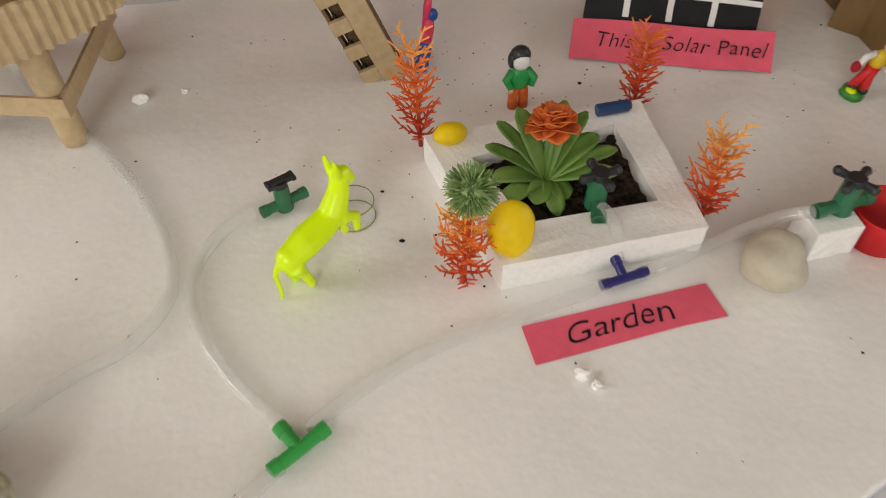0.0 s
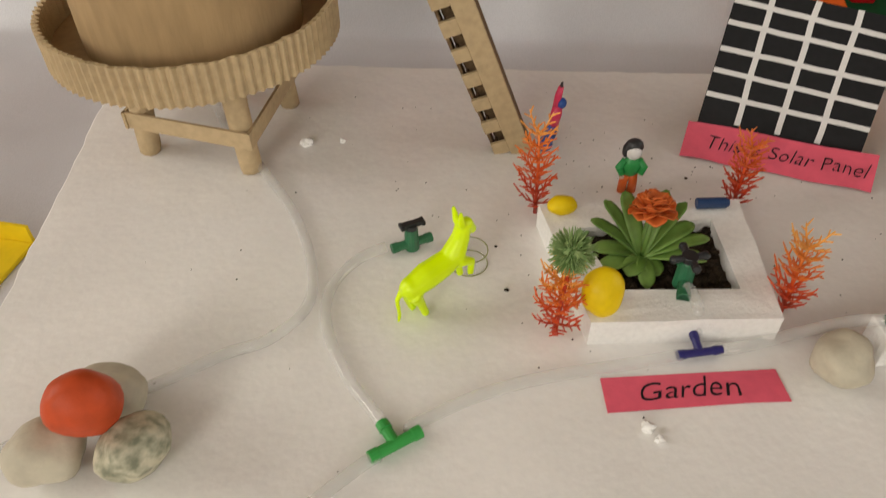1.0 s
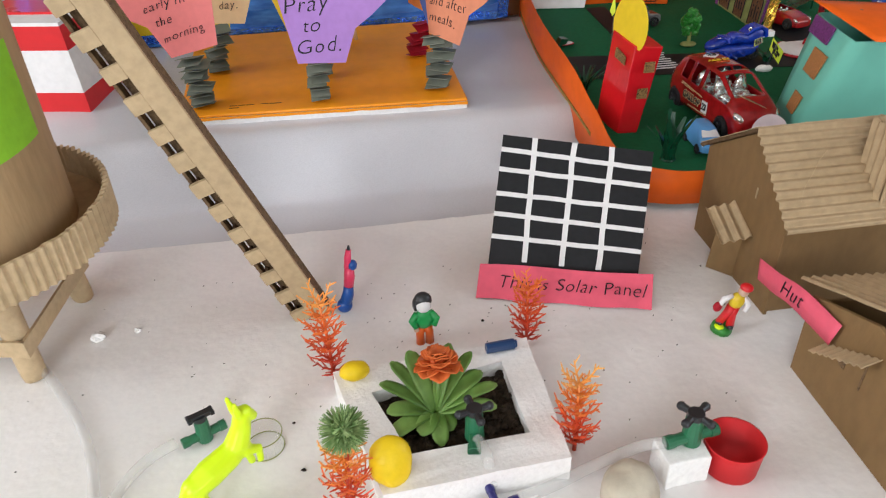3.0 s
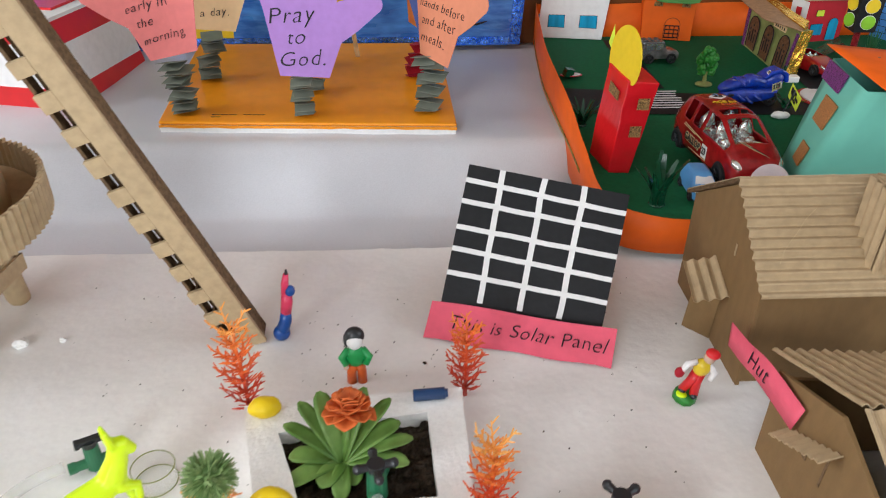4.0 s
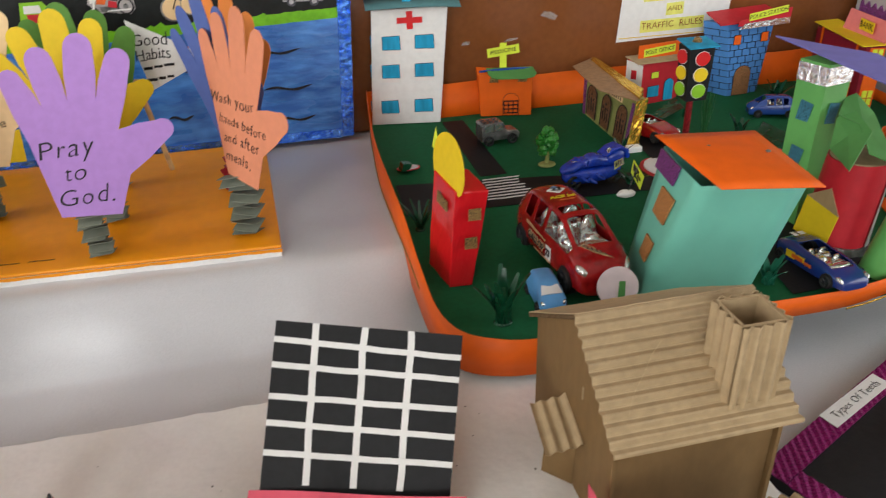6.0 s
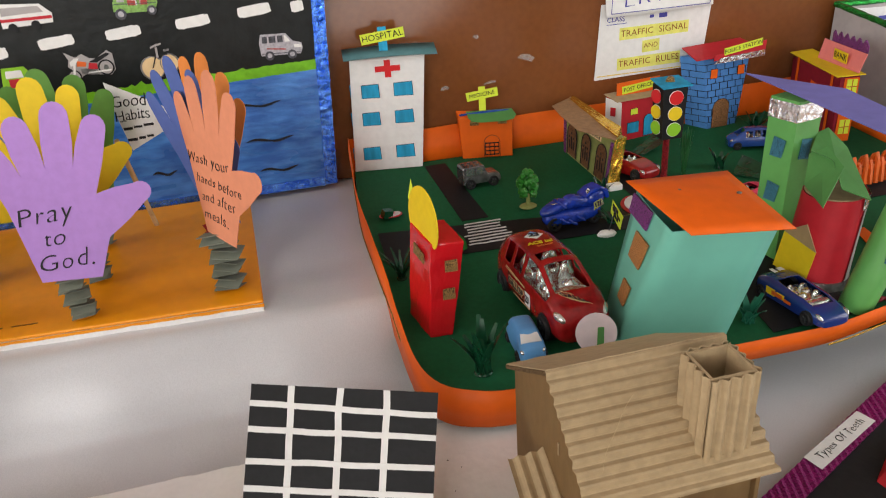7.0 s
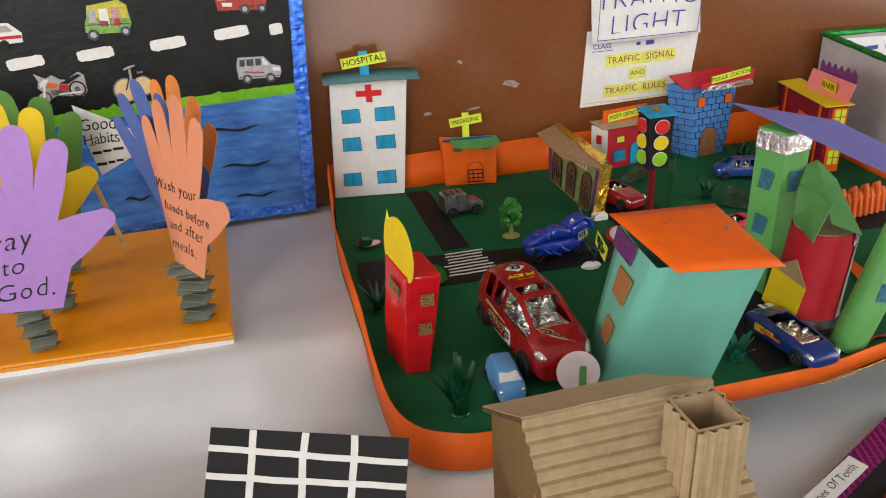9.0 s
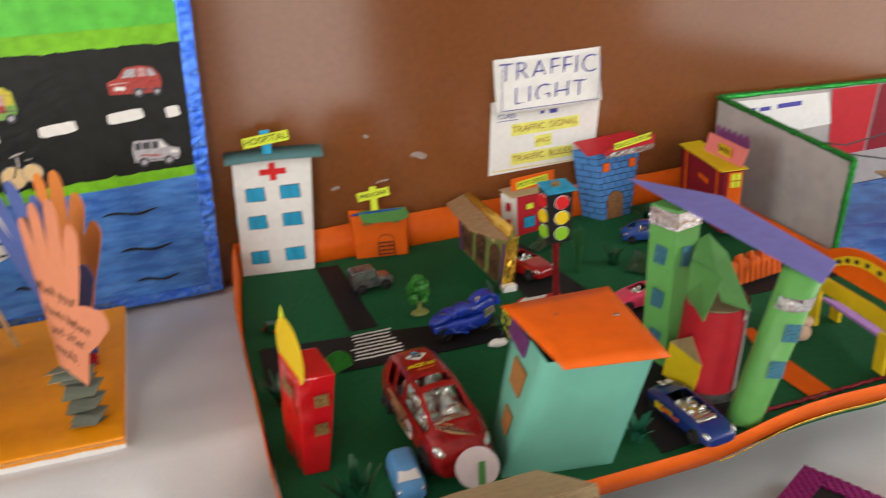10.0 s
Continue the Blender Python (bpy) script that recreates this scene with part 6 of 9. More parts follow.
picture("motorbike_picture", -0.052, 0.186, "printed red and silver motorbike picture", [
    (GREYP, [(-0.0215, -0.013), (-0.0145, -0.0145), (-0.0095, -0.009), (-0.006, -0.0075), (0.0165, -0.0105), (0.0215, -0.006), (0.0215, 0.009), (0.017, 0.0125), (0.006, 0.006), (0.000, 0.007), (-0.006, 0.0115), (-0.0115, 0.009), (-0.0145, 0.010), (-0.0215, 0.0145), (-0.0185, 0.007), (-0.0205, 0.001), (-0.0175, -0.002)]),
    (WHITEP, [(-0.018, 0.001), (-0.013, 0.0025), (-0.009, 0.008), (-0.0135, 0.008), (-0.018, 0.005)]),
    (DOLLO, [(-0.0125, 0.0005), (-0.005, -0.0005), (-0.003, 0.0035), (-0.011, 0.0055)]), (REDP, [(-0.003, -0.003), (0.0055, -0.004), (0.006, 0.0015), (-0.001, 0.003)]),
    (BLACKP, [(-0.001, 0.0035), (0.016, 0.0105), (0.0195, 0.009), (0.006, 0.0022)]), (SMOKE, [(-0.009, -0.0065), (0.004, -0.0085), (0.006, -0.005), (-0.004, -0.002), (-0.010, -0.002)]),
    (BLACKP, disc(-0.0165, -0.0085, 0.0062, 20)), (GREYP, disc(-0.0165, -0.0085, 0.0050, 20)), (SMOKE, disc(-0.0165, -0.0085, 0.0020)),
    (BLACKP, disc(0.0135, -0.0030, 0.0074, 20)), (GREYP, disc(0.0135, -0.0030, 0.0060, 20)), (SMOKE, disc(0.0135, -0.0030, 0.0024)),
    (WHITEP, [(-0.004, -0.0068), (0.017, -0.0066), (0.018, -0.0050), (-0.003, -0.0056)]), (WHITEP, [(-0.0175, -0.008), (-0.0155, -0.008), (-0.0125, 0.005), (-0.0142, 0.006)])], 1.22)
picture("bicycle_picture", 0.022, 0.182, "printed pale bicycle picture", [
    (SMOKE, disc(-0.006, -0.006, 0.0122, 24)), (BEIGE, disc(-0.0055, -0.006, 0.0108, 24)), (SMOKE, disc(0.012, -0.003, 0.0100, 24)), (BEIGE, disc(0.0115, -0.003, 0.0086, 24)),
    (BLACKP, [(-0.0008, 0.005), (0.011, 0.006), (0.011, 0.0075), (-0.0008, 0.0065)]), (BLACKP, [(-0.0062, -0.006), (-0.0050, -0.006), (0.0022, 0.010), (0.0008, 0.010)]),
    (GREYP, [(0.0000, 0.004), (0.0022, 0.004), (0.0026, 0.014), (0.0004, 0.014)]), (GREYP, [(-0.004, 0.0135), (0.007, 0.0165), (0.0075, 0.0182), (0.001, 0.0172), (-0.004, 0.0152)]),
    (SMOKE, [(0.008, 0.009), (0.0140, 0.0095), (0.0136, 0.0116), (0.0078, 0.0112)])], 1.15)
picture("bus_picture", -0.104, 0.248, "printed white and red bus picture", [
    (WHITEP, [(-0.026, -0.011), (0.023, -0.009), (0.024, 0.000), (0.014, 0.010), (-0.026, 0.013)]), (GREYP, [(-0.024, 0.001), (0.016, 0.002), (0.012, 0.008), (-0.024, 0.009)]),
    (REDP, [(-0.026, -0.005), (0.023, -0.005), (0.023, -0.002), (-0.026, -0.002)]), (BLACKP, disc(0.006, -0.010, 0.0045)), (BLACKP, disc(-0.016, -0.011, 0.0045))], 1.1)
picture("small_rickshaw_picture", -0.136, 0.178, "printed green rickshaw picture", [
    (GREENL, [(-0.014, -0.010), (0.014, -0.010), (0.015, 0.006), (0.010, 0.013), (-0.010, 0.013)]), (REDP, [(-0.006, -0.006), (0.006, -0.006), (0.006, 0.002), (-0.006, 0.002)]), (WHITEP, [(-0.008, 0.003), (0.008, 0.003), (0.007, 0.010), (-0.007, 0.010)]), (SMOKE, disc(-0.010, -0.010, 0.004)), (SMOKE, disc(0.010, -0.010, 0.004))], 1.2)
picture("painted_fish", 0.045, 0.080, "small painted orange fish", [
    (DOLLO, [(-0.018, 0.0), (-0.010, 0.006), (0.004, 0.008), (0.013, 0.002), (0.019, 0.007), (0.017, -0.006), (0.008, -0.005), (-0.006, -0.007)]), (YELLOW, [(-0.010, -0.002), (0.004, -0.001), (0.004, 0.004), (-0.010, 0.003)])])

# town board ------------------------------------------------------------------------------------
EDGE = [(0.238, 0.944), (0.231, 0.86), (0.227, 0.77), (0.231, 0.63), (0.233, 0.55), (0.238, 0.508), (0.252, 0.484), (0.275, 0.472), (0.31, 0.466), (0.42, 0.463), (0.52, 0.461), (0.60, 0.461), (0.665, 0.466), (0.73, 0.468), (0.80, 0.466), (0.88, 0.480), (0.925, 0.53), (0.935, 0.64), (0.935, 0.944)]
edge = [Vector((p.x, p.y)) for p in smooth_path([(x, y, 0) for x, y in EDGE], 4)]
town = thing("town_board", "green board with black paper roads and an orange rim", "model board")
bm = bmesh.new()
slab(bm, [(p.x, p.y) for p in edge], lambda y: gz(y) - 0.013, lambda y: gz(y) - 0.0002)
part("green_top", bm, GREENB, town)
bm = bmesh.new()
slab(bm, [(0.27, 0.53), (0.90, 0.53), (0.90, 0.93), (0.27, 0.93)], lambda y: gz(y) - 0.042, lambda y: gz(y) - 0.0132)
part("board_support", bm, CARDD, town, "cardboard packing under the board")


def left_height(x, y):
    """The rim stands tall along one side and sinks towards the front corner."""
    return (0.002 + 0.026 * step01(0.47, 0.56, y) + 0.012 * step01(0.55, 0.66, y) + 0.006 * step01(0.66, 0.90, y)) * (1 - step01(0.262, 0.300, x))


def rim(pts, lo, hi, out, material, name, label="", extra=None):
    bm = bmesh.new()
    quads = []
    for i, p in enumerate(pts):
        d = (pts[min(i + 1, len(pts) - 1)] - pts[max(i - 1, 0)]).normalized()
        nrm = Vector((-d.y, d.x)) * -1
        wob = 0.0016 * noise.noise(Vector((p.x * 14, p.y * 14, 1)))
        a, b = p + nrm * 0.0012, p + nrm * (0.0012 + out + wob)
        quads.append((bm.verts.new((a.x, a.y, gz(p.y) + lo(p.x))), bm.verts.new((b.x, b.y, gz(p.y) + hi(p.x) + wob + (extra(p.x, p.y) if extra else 0.0)))))
    for q, r in zip(quads, quads[1:]):
        bm.faces.new((q[0], r[0], r[1], q[1]))
    o = part(name, bm, material, town, label, smooth=True)
    s = o.modifiers.new("thickness", "SOLIDIFY")
    s.thickness, s.offset = 0.0009, 0
    return o


k0 = min(range(len(edge)), key=lambda i: (edge[i] - Vector((0.31, 0.466))).length)
k1 = min(range(len(edge)), key=lambda i: (edge[i] - Vector((0.60, 0.462))).length)
rim(edge, lambda x: -0.036 + 0.0205 * step01(0.34, 0.48, x) + 0.010 * step01(0.58, 0.70, x), lambda x: 0.003 + 0.003 * step01(0.34, 0.46, x) + 0.008 * step01(0.58, 0.70, x), 0.003, ORANGEC, "rim_strip", "orange card rim strip", left_height)
rim([p for p in edge[k1:]], lambda x: -0.0180 + 0.009 * step01(0.60, 0.70, x), lambda x: -0.0150 + 0.010 * step01(0.60, 0.70, x), 0.002, GFOIL, "foil_strip", "gold foil strip under the rim")
k2 = min(range(len(edge)), key=lambda i: (edge[i] - Vector((0.233, 0.55))).length)
rim(edge[:k2], lambda x: -0.012, lambda x: -0.002, 0.0026, mat("tarnished_gold_strip", (0.40, 0.30, 0.06), 0.4, 0.3, 200, 0.5, 220, metal=0.3), "foil_strip", "tarnished gold strip along the rim")
back = [Vector((0.235 + 0.7 * i / 30, 0.9475)) for i in range(31)][::-1]
rim(back, lambda x: -0.02, lambda x: 0.046, -0.001, ORANGEC, "back_rim", "tall orange card rim along the wall")


def ground_sheet(name, pts, material, d, label):
    bm = bmesh.new()
    slab(bm, pts, lambda y: gz(y) + d, lambda y: gz(y) + d + 0.0004)
    return part(name, bm, material, town, label)


ground_sheet("road_strip", [(0.331, 0.928), (0.360, 0.928), (0.372, 0.760), (0.340, 0.760)], BLACKP, 0.0002, "black paper road")
ground_sheet("road_strip", [(0.240, 0.762), (0.40, 0.742), (0.53, 0.722), (0.70, 0.716), (0.925, 0.712), (0.925, 0.658), (0.70, 0.660), (0.50, 0.681), (0.40, 0.684), (0.240, 0.690)], BLACKP, 0.0008, "black paper road")
ground_sheet("road_strip", [(0.548, 0.925), (0.60, 0.925), (0.632, 0.700), (0.552, 0.700)], BLACKP, 0.0014, "black paper road")
ground_sheet("road_strip", [(0.548, 0.468), (0.640, 0.472), (0.66, 0.670), (0.57, 0.674)], BLACKP, 0.0014, "black paper road")
random.seed(5)
for i in range(8):
    y = 0.7025 + i * 0.0066
    bm = bmesh.new()
    x0, x1 = 0.332 + random.uniform(-0.003, 0.003) + 0.001 * i, 0.384 + random.uniform(-0.006, 0.003)
    n = 8
    pl = [(x0 + (x1 - x0) * k / n, y + 0.0011 * noise.noise(Vector((k * 0.5, i * 3, 0)))) for k in range(n + 1)]
    slab(bm, [(x, yy - 0.0012) for x, yy in pl] + [(x, yy + 0.0012) for x, yy in pl[::-1]], lambda yy: gz(yy) + 0.0013, lambda yy: gz(yy) + 0.0016)
    part("zebra_stripe", bm, WHITEP, town, "white zebra crossing stripe")


def at(x, y, rz=0):
    return pose(x, y, gz(y), 0, 0, rz)


def pane(name, th, x, z, w, h, material, y=-0.0004, m=None, label="", outline=True, t=0.0005, arch=False):
    """A flat glued-on paper piece on a wall that faces -y, with a drawn outline behind it."""
    def shape(g):
        if arch:
            return [(x - w / 2 - g, z - h / 2 - g), (x + w / 2 + g, z - h / 2 - g)] + [(x + (w / 2 + g) * math.cos(a), z + h / 2 - w / 2 + (w / 2 + g) * math.sin(a)) for a in [math.pi * k / 10 for k in range(11)]]
        j = 0.02 * w
        return [(x - w / 2 - g, z - h / 2 - g + j), (x + w / 2 + g, z - h / 2 - g), (x + w / 2 + g - j, z + h / 2 + g + j), (x - w / 2 - g + j, z + h / 2 + g)]
    mm = m if m is not None else Matrix()
    bm = bmesh.new()
    prism(bm, shape(0), t, mm @ pose(0, y - 0.0003, 0))
    p = part(name, bm, material, th, label)
    if outline:
        bm = bmesh.new()
        prism(bm, shape(0.0006), t * 0.4, mm @ pose(0, y, 0))
        part("ink_outline", bm, INK, p)
    return p


def sign(th, body, x, z, w, h, size, y=-0.001, roll=0.0, material=None, post=None, m=None, ink=None):
    mm = m if m is not None else Matrix()
    bm = bmesh.new()
    prism(bm, [(-w / 2, -h / 2), (w / 2, -h / 2), (w / 2 + 0.0004, h / 2), (-w / 2, h / 2 + 0.0003)], 0.0006, mm @ pose(x, y, z, 0, -roll, 0))
    s = part("name_sign", bm, material or FLUO, th, "fluorescent green sign lettered " + body.title())
    text("lettering", body, size, mm @ pose(x, y - 0.0008, z, 0, -roll, 0) @ front(0, 0, 0), ink or INK, s, 0.0, 0.05, 0.0, 1.05)
    if post:
        pw, ph, pm_ = post
        bm = bmesh.new()
        box(bm, x - pw / 2, x + pw / 2, y + 0.0002, y + 0.0008, z - ph, z + h * 0.9)
        for v in bm.verts:
            v.co = mm @ v.co
        part("sign_post", bm, pm_, th)
    return s


# hospital
hs = thing("hospital_model", "white paper hospital with a red cross and blue windows", "model building", at(0.2385, 0.9430, -10))
HW, HDP, HH = 0.092, 0.012, 0.150
bm = bmesh.new()
hexa(bm, [(0, 0, 0), (HW, 0, 0), (HW, HDP, 0), (0, HDP, 0)], [(0.0100, -0.002, HH), (HW + 0.0140, -0.002, HH + 0.002), (HW + 0.0140, 0.010, HH + 0.002), (0.0100, 0.010, HH)])
part("wall_shell", bm, WHITEP, hs, bevel=0.0012)
bm = bmesh.new()
n = 10
a, b = [], []
for i in range(n + 1):
    t = i / n
    x = 0.004 + (HW + 0.026) * t
    zz = HH + 0.003 + 0.002 * math.sin(t * 3.1)
    a.append(bm.verts.new((x, -0.016, zz)))
    b.append(bm.verts.new((x - 0.003, 0.010, zz + 0.009)))
for i in range(n):
    bm.faces.new((a[i], a[i + 1], b[i + 1], b[i]))
r = part("roof", bm, TEALP, hs, "dark teal card roof", smooth=True)
s = r.modifiers.new("thickness", "SOLIDIFY")
s.thickness = 0.0008
for row, (z, dx) in enumerate(((0.1085, 0.0080), (0.072, 0.0055), (0.0245, 0.0015))):
    for x, w in ((0.0245 + dx, 0.0225), (0.0695 + dx * 0.7, 0.024)):
        k = -0.002 * z / HH
        pane("window", hs, x, z + (x - 0.04) * 0.01, w, 0.0165, CYANP, y=-0.0004 + k, label="blue coloured-in window")
    bm = bmesh.new()
    box(bm, -0.0012 + 0.010 * z / HH, 0.0006 + 0.010 * z / HH, 0.003, 0.009, z - 0.008, z + 0.008)
    part("side_window", bm, CYANP, hs)
for w, h in ((0.032, 0.0072), (0.0078, 0.022)):
    bm = bmesh.new()
    prism(bm, [(-w / 2, -h / 2), (w / 2, -h / 2), (w / 2, h / 2), (-w / 2, h / 2)], 0.0004 if w > h else 0.0007, pose(0.0575, -0.0024, 0.1365))
    part("red_cross", bm, RED, hs, "red paper cross")
sign(hs, "HOSPITAL", 0.0550, 0.1775, 0.055, 0.0125, 0.0112, y=-0.004, roll=7, post=(0.011, 0.018, CYANP))

# medicine shop
ms = thing("medicine_shop_model", "orange paper medicine shop with a green awning", "model building", at(0.387, 0.934, -12))
bm = bmesh.new()
hexa(bm, [(0, 0, 0), (0.069, 0, 0), (0.069, 0.012, 0), (0, 0.012, 0)], [(-0.003, 0.0, 0.058), (0.070, 0, 0.054), (0.072, 0.012, 0.060), (-0.006, 0.012, 0.066)])
part("wall_shell", bm, ORANGEC, ms, bevel=0.001)
bm = bmesh.new()
pts = [(0.008, 0.008), (0.070, 0.008), (0.074, -0.008), (0.070, -0.018), (0.058, -0.022), (0.026, -0.022), (0.014, -0.018), (0.010, -0.008)]
slab(bm, pts, 0, 0.0008, pose(0, 0, 0.062, 14, 0, 0))
part("awning", bm, MIDG, ms, "rounded green card awning")
bm = bmesh.new()
tube(bm, [(-0.001, 0.004, 0.061), (0.02, 0.001, 0.0635), (0.045, 0.002, 0.0645), (0.066, 0.006, 0.063)], 0.0016, 6)
part("tinsel_strip", bm, CARBLUE, ms, "dark blue tinsel strip")
pane("door", ms, 0.041, 0.0165, 0.021, 0.030, ORANGEC, y=-0.0004, arch=True)
bars("door_drawing", [(-0.0095, -0.012 + 0.0055 * k, 0.019, 0.0016) for k in range(4)] + [(-0.0100 + 0.0062 * k, -0.004, 0.0012, 0.018) for k in range(4)], front(0.041, -0.0014, 0.0165), INK, ms)
for x in (0.018, 0.056):
    pane("glitter_patch", ms, x, 0.050, 0.012, 0.006, GLITTER, y=-0.0006, outline=False)
sign(ms, "MEDICINE", 0.030, 0.0895, 0.042, 0.0115, 0.0074, y=-0.003, roll=8, post=(0.009, 0.022, FLUO))

# tall red building with a yellow leaf-shaped gable
rd = thing("red_tower_model", "tall narrow red paper building with a yellow rounded gable", "model building", at(0.250, 0.556))
bm = bmesh.new()
hexa(bm, [(0.005, -0.002, 0), (0.027, -0.004, 0), (0.018, 0.040, 0), (-0.005, 0.044, 0)], [(0.0105, -0.012, 0.099), (0.0415, -0.009, 0.096), (0.033, 0.033, 0.100), (0.001, 0.030, 0.104)])
bmesh.ops.subdivide_edges(bm, edges=bm.edges[:], cuts=6, use_grid_fill=True)
for v in bm.verts:
    v.co += 0.0012 * Vector((noise.noise(v.co * 55), noise.noise(v.co * 60 + Vector((4, 0, 0))), 0.3 * noise.noise(v.co * 50 + Vector((0, 9, 0)))))
part("wall_shell", bm, REDFILM, rd, bevel=0.0012)
bm = bmesh.new()
oval = []
for k in range(36):
    a = 2 * math.pi * k / 36
    u, h = 0.037 * math.cos(a), 0.034 * math.sin(a)
    oval.append((0.0215 + u - 0.15 * h, max(-0.004, 0.016 + h)))
prism(bm, oval, 0.0009, pose(0.0125, -0.0120, 0.0995, 0, 0, 103) @ Matrix.Diagonal((0.80, 1, 0.95, 1)))
part("gable", bm, YELLOW, rd, "yellow rounded card gable")
for z in (0.078, 0.048):
    pane("window", rd, 0.0285 - (0.096 - z) * 0.09, z, 0.0115, 0.0115, GLITTER, y=-0.0098 + (0.096 - z) * 0.075, m=pose(0, 0, 0, 4, 0, 0), label="gold glitter window", outline=False)
bm = bmesh.new()
hexa(bm, [(0.0040, 0.000, 0.076), (-0.0008, 0.017, 0.080), (0.0002, 0.017, 0.080), (0.0050, 0.000, 0.076)], [(0.0045, 0.000, 0.085), (0.0000, 0.017, 0.090), (0.0010, 0.017, 0.090), (0.0055, 0.000, 0.085)])
for v in bm.verts:
    v.co.x += 0.0010
part("glitter_strip", bm, GLITTER, rd)

# green curved card behind it
bm = bmesh.new()
prism(bm, [(0.022 * math.cos(a), 0.026 * math.sin(a)) for a in [math.pi * k / 14 for k in range(15)]], 0.0012, at(0.309, 0.688, 25))
tagged(part("green_arch_card", bm, TREEG, None), "small green rounded card standing by the crossing", "card")

# turquoise tower
tw = thing("turquoise_tower_model", "turquoise card tower with a flat orange roof", "model building")
g0 = gz(0.49)
bm = bmesh.new()
lowq, topq = [(0.410, 0.492), (0.503, 0.474), (0.512, 0.535), (0.424, 0.548)], [(0.437, 0.461), (0.527, 0.452), (0.530, 0.530), (0.444, 0.536)]
rows = []
for k in range(9):
    t = k / 8
    q = [Vector(a).lerp(Vector(b), t) for a, b in zip(lowq, topq)]
    ring = []
    for i in range(4):
        for j in range(6):
            p = q[i].lerp(q[(i + 1) % 4], j / 6)
            c = sum(q, Vector((0, 0))) / 4
            d = (p - c)
            p = c + d * (1 + 0.05 * math.sin(math.pi * j / 6) * (0.5 + 0.5 * math.sin(3 * t)))
            ring.append(bm.verts.new((p.x, p.y, gz(p.y) * (1 - t) + (0.166 + 0.02 * (p.y - 0.45) * 3) * t)))
    rows.append(ring)
for a, b in zip(rows, rows[1:]):
    for i in range(24):
        bm.faces.new((a[i], a[(i + 1) % 24], b[(i + 1) % 24], b[i]))
part("wall_shell", bm, TURQ, tw, smooth=True)
bm = bmesh.new()
quad = [Vector((0.438, 0.436, 0.1745)), Vector((0.520, 0.427, 0.1695)), Vector((0.538, 0.548, 0.170)), Vector((0.425, 0.520, 0.1885))]
n = 8
g = []
for j in range(n + 1):
    row = []
    for i in range(n + 1):
        s, t = i / n, j / n
        p = (quad[0] * (1 - s) + quad[1] * s) * (1 - t) + (quad[3] * (1 - s) + quad[2] * s) * t
        p.z += 0.004 * math.sin(math.pi * s) * math.sin(math.pi * t)
        row.append(bm.verts.new(p))
    g.append(row)
for j in range(n):
    for i in range(n):
        bm.faces.new((g[j][i], g[j][i + 1], g[j + 1][i + 1], g[j + 1][i]))
r = part("roof", bm, ORANGEC, tw, "flat orange card roof", smooth=True)
s = r.modifiers.new("thickness", "SOLIDIFY")
s.thickness, s.offset = 0.0008, 1
for x, y, z in ((0.463, 0.500, 0.1822), (0.512, 0.490, 0.1762)):
    bm = bmesh.new()
    ball(bm, (x, y, z), (0.0022, 0.0022, 0.0011), 10, 6)
    part("paper_fastener", bm, SMOKE, tw)
tl_ = (Vector((0.410, 0.492, g0)), Vector((0.424, 0.548, gz(0.548))), Vector((0.444, 0.536, 0.170)), Vector((0.437, 0.461, 0.167)))


def on_left(s, t):
    return (tl_[0] * (1 - s) + tl_[1] * s) * (1 - t) + (tl_[3] * (1 - s) + tl_[2] * s) * t


nl = (tl_[3] - tl_[0]).cross(tl_[1] - tl_[0]).normalized()
nl = nl if nl.x < 0 else -nl
for s0, s1, t0, t1, mm, nm in ((0.25, 0.62, 0.60, 0.80, COPPER, "glitter_window"), (0.25, 0.52, 0.28, 0.44, COPPER, "glitter_window"), (0.42, 0.95, 0.86, 1.0, PURPG, "purple_patch")):
    bm = bmesh.new()
    q = [on_left(s0, t0), on_left(s1, t0), on_left(s1, t1), on_left(s0, t1)]
    hexa(bm, [p + nl * 0.0026 for p in q], [p + nl * 0.0042 for p in q])
    part(nm, bm, mm, tw, "brown glitter window" if "window" in nm else "purple glitter patch")

# gold-edged gallery building
gd = thing("gallery_model", "olive paper building with arches and gold foil edge", "model building")
GA = [Vector((x, y, gz(y))) for x, y in ((0.5338, 0.7874), (0.5515, 0.7915), (0.5440, 0.9140), (0.5270, 0.9118))]
GB = [Vector((x, y, gz(y) + h)) for x, y, h in ((0.5425, 0.7885, 0.0575), (0.5625, 0.8010, 0.0560), (0.5480, 0.9200, 0.0560), (0.5270, 0.9115, 0.0560))]
bm = bmesh.new()
hexa(bm, GA, GB)
part("wall_shell", bm, OLIVE, gd)
bm = bmesh.new()
q = [Vector((x, y, gz(y) + h)) for x, y, h in ((0.5141, 0.9256, 0.0600), (0.5115, 0.8850, 0.0605), (0.5121, 0.8299, 0.0605), (0.5433, 0.7862, 0.0600), (0.5635, 0.8211, 0.0595), (0.5505, 0.9494, 0.0600))]
hexa(bm, q, [p + Vector((0, 0, 0.0011)) for p in q])
part("roof", bm, mat("brown_wrapping_paper", (0.40, 0.235, 0.125), 0.5, 0.12, 160, 0.25, 320), gd, "brown paper roof")


def crumple(bm, cuts, amount):
    """Fine uneven dents of crinkled foil."""
    bmesh.ops.subdivide_edges(bm, edges=bm.edges[:], cuts=cuts, use_grid_fill=True)
    for v in bm.verts:
        v.co += amount * Vector((noise.noise(v.co * 150), noise.noise(v.co * 170 + Vector((0, 5, 0))), noise.noise(v.co * 140 + Vector((3, 0, 0)))))


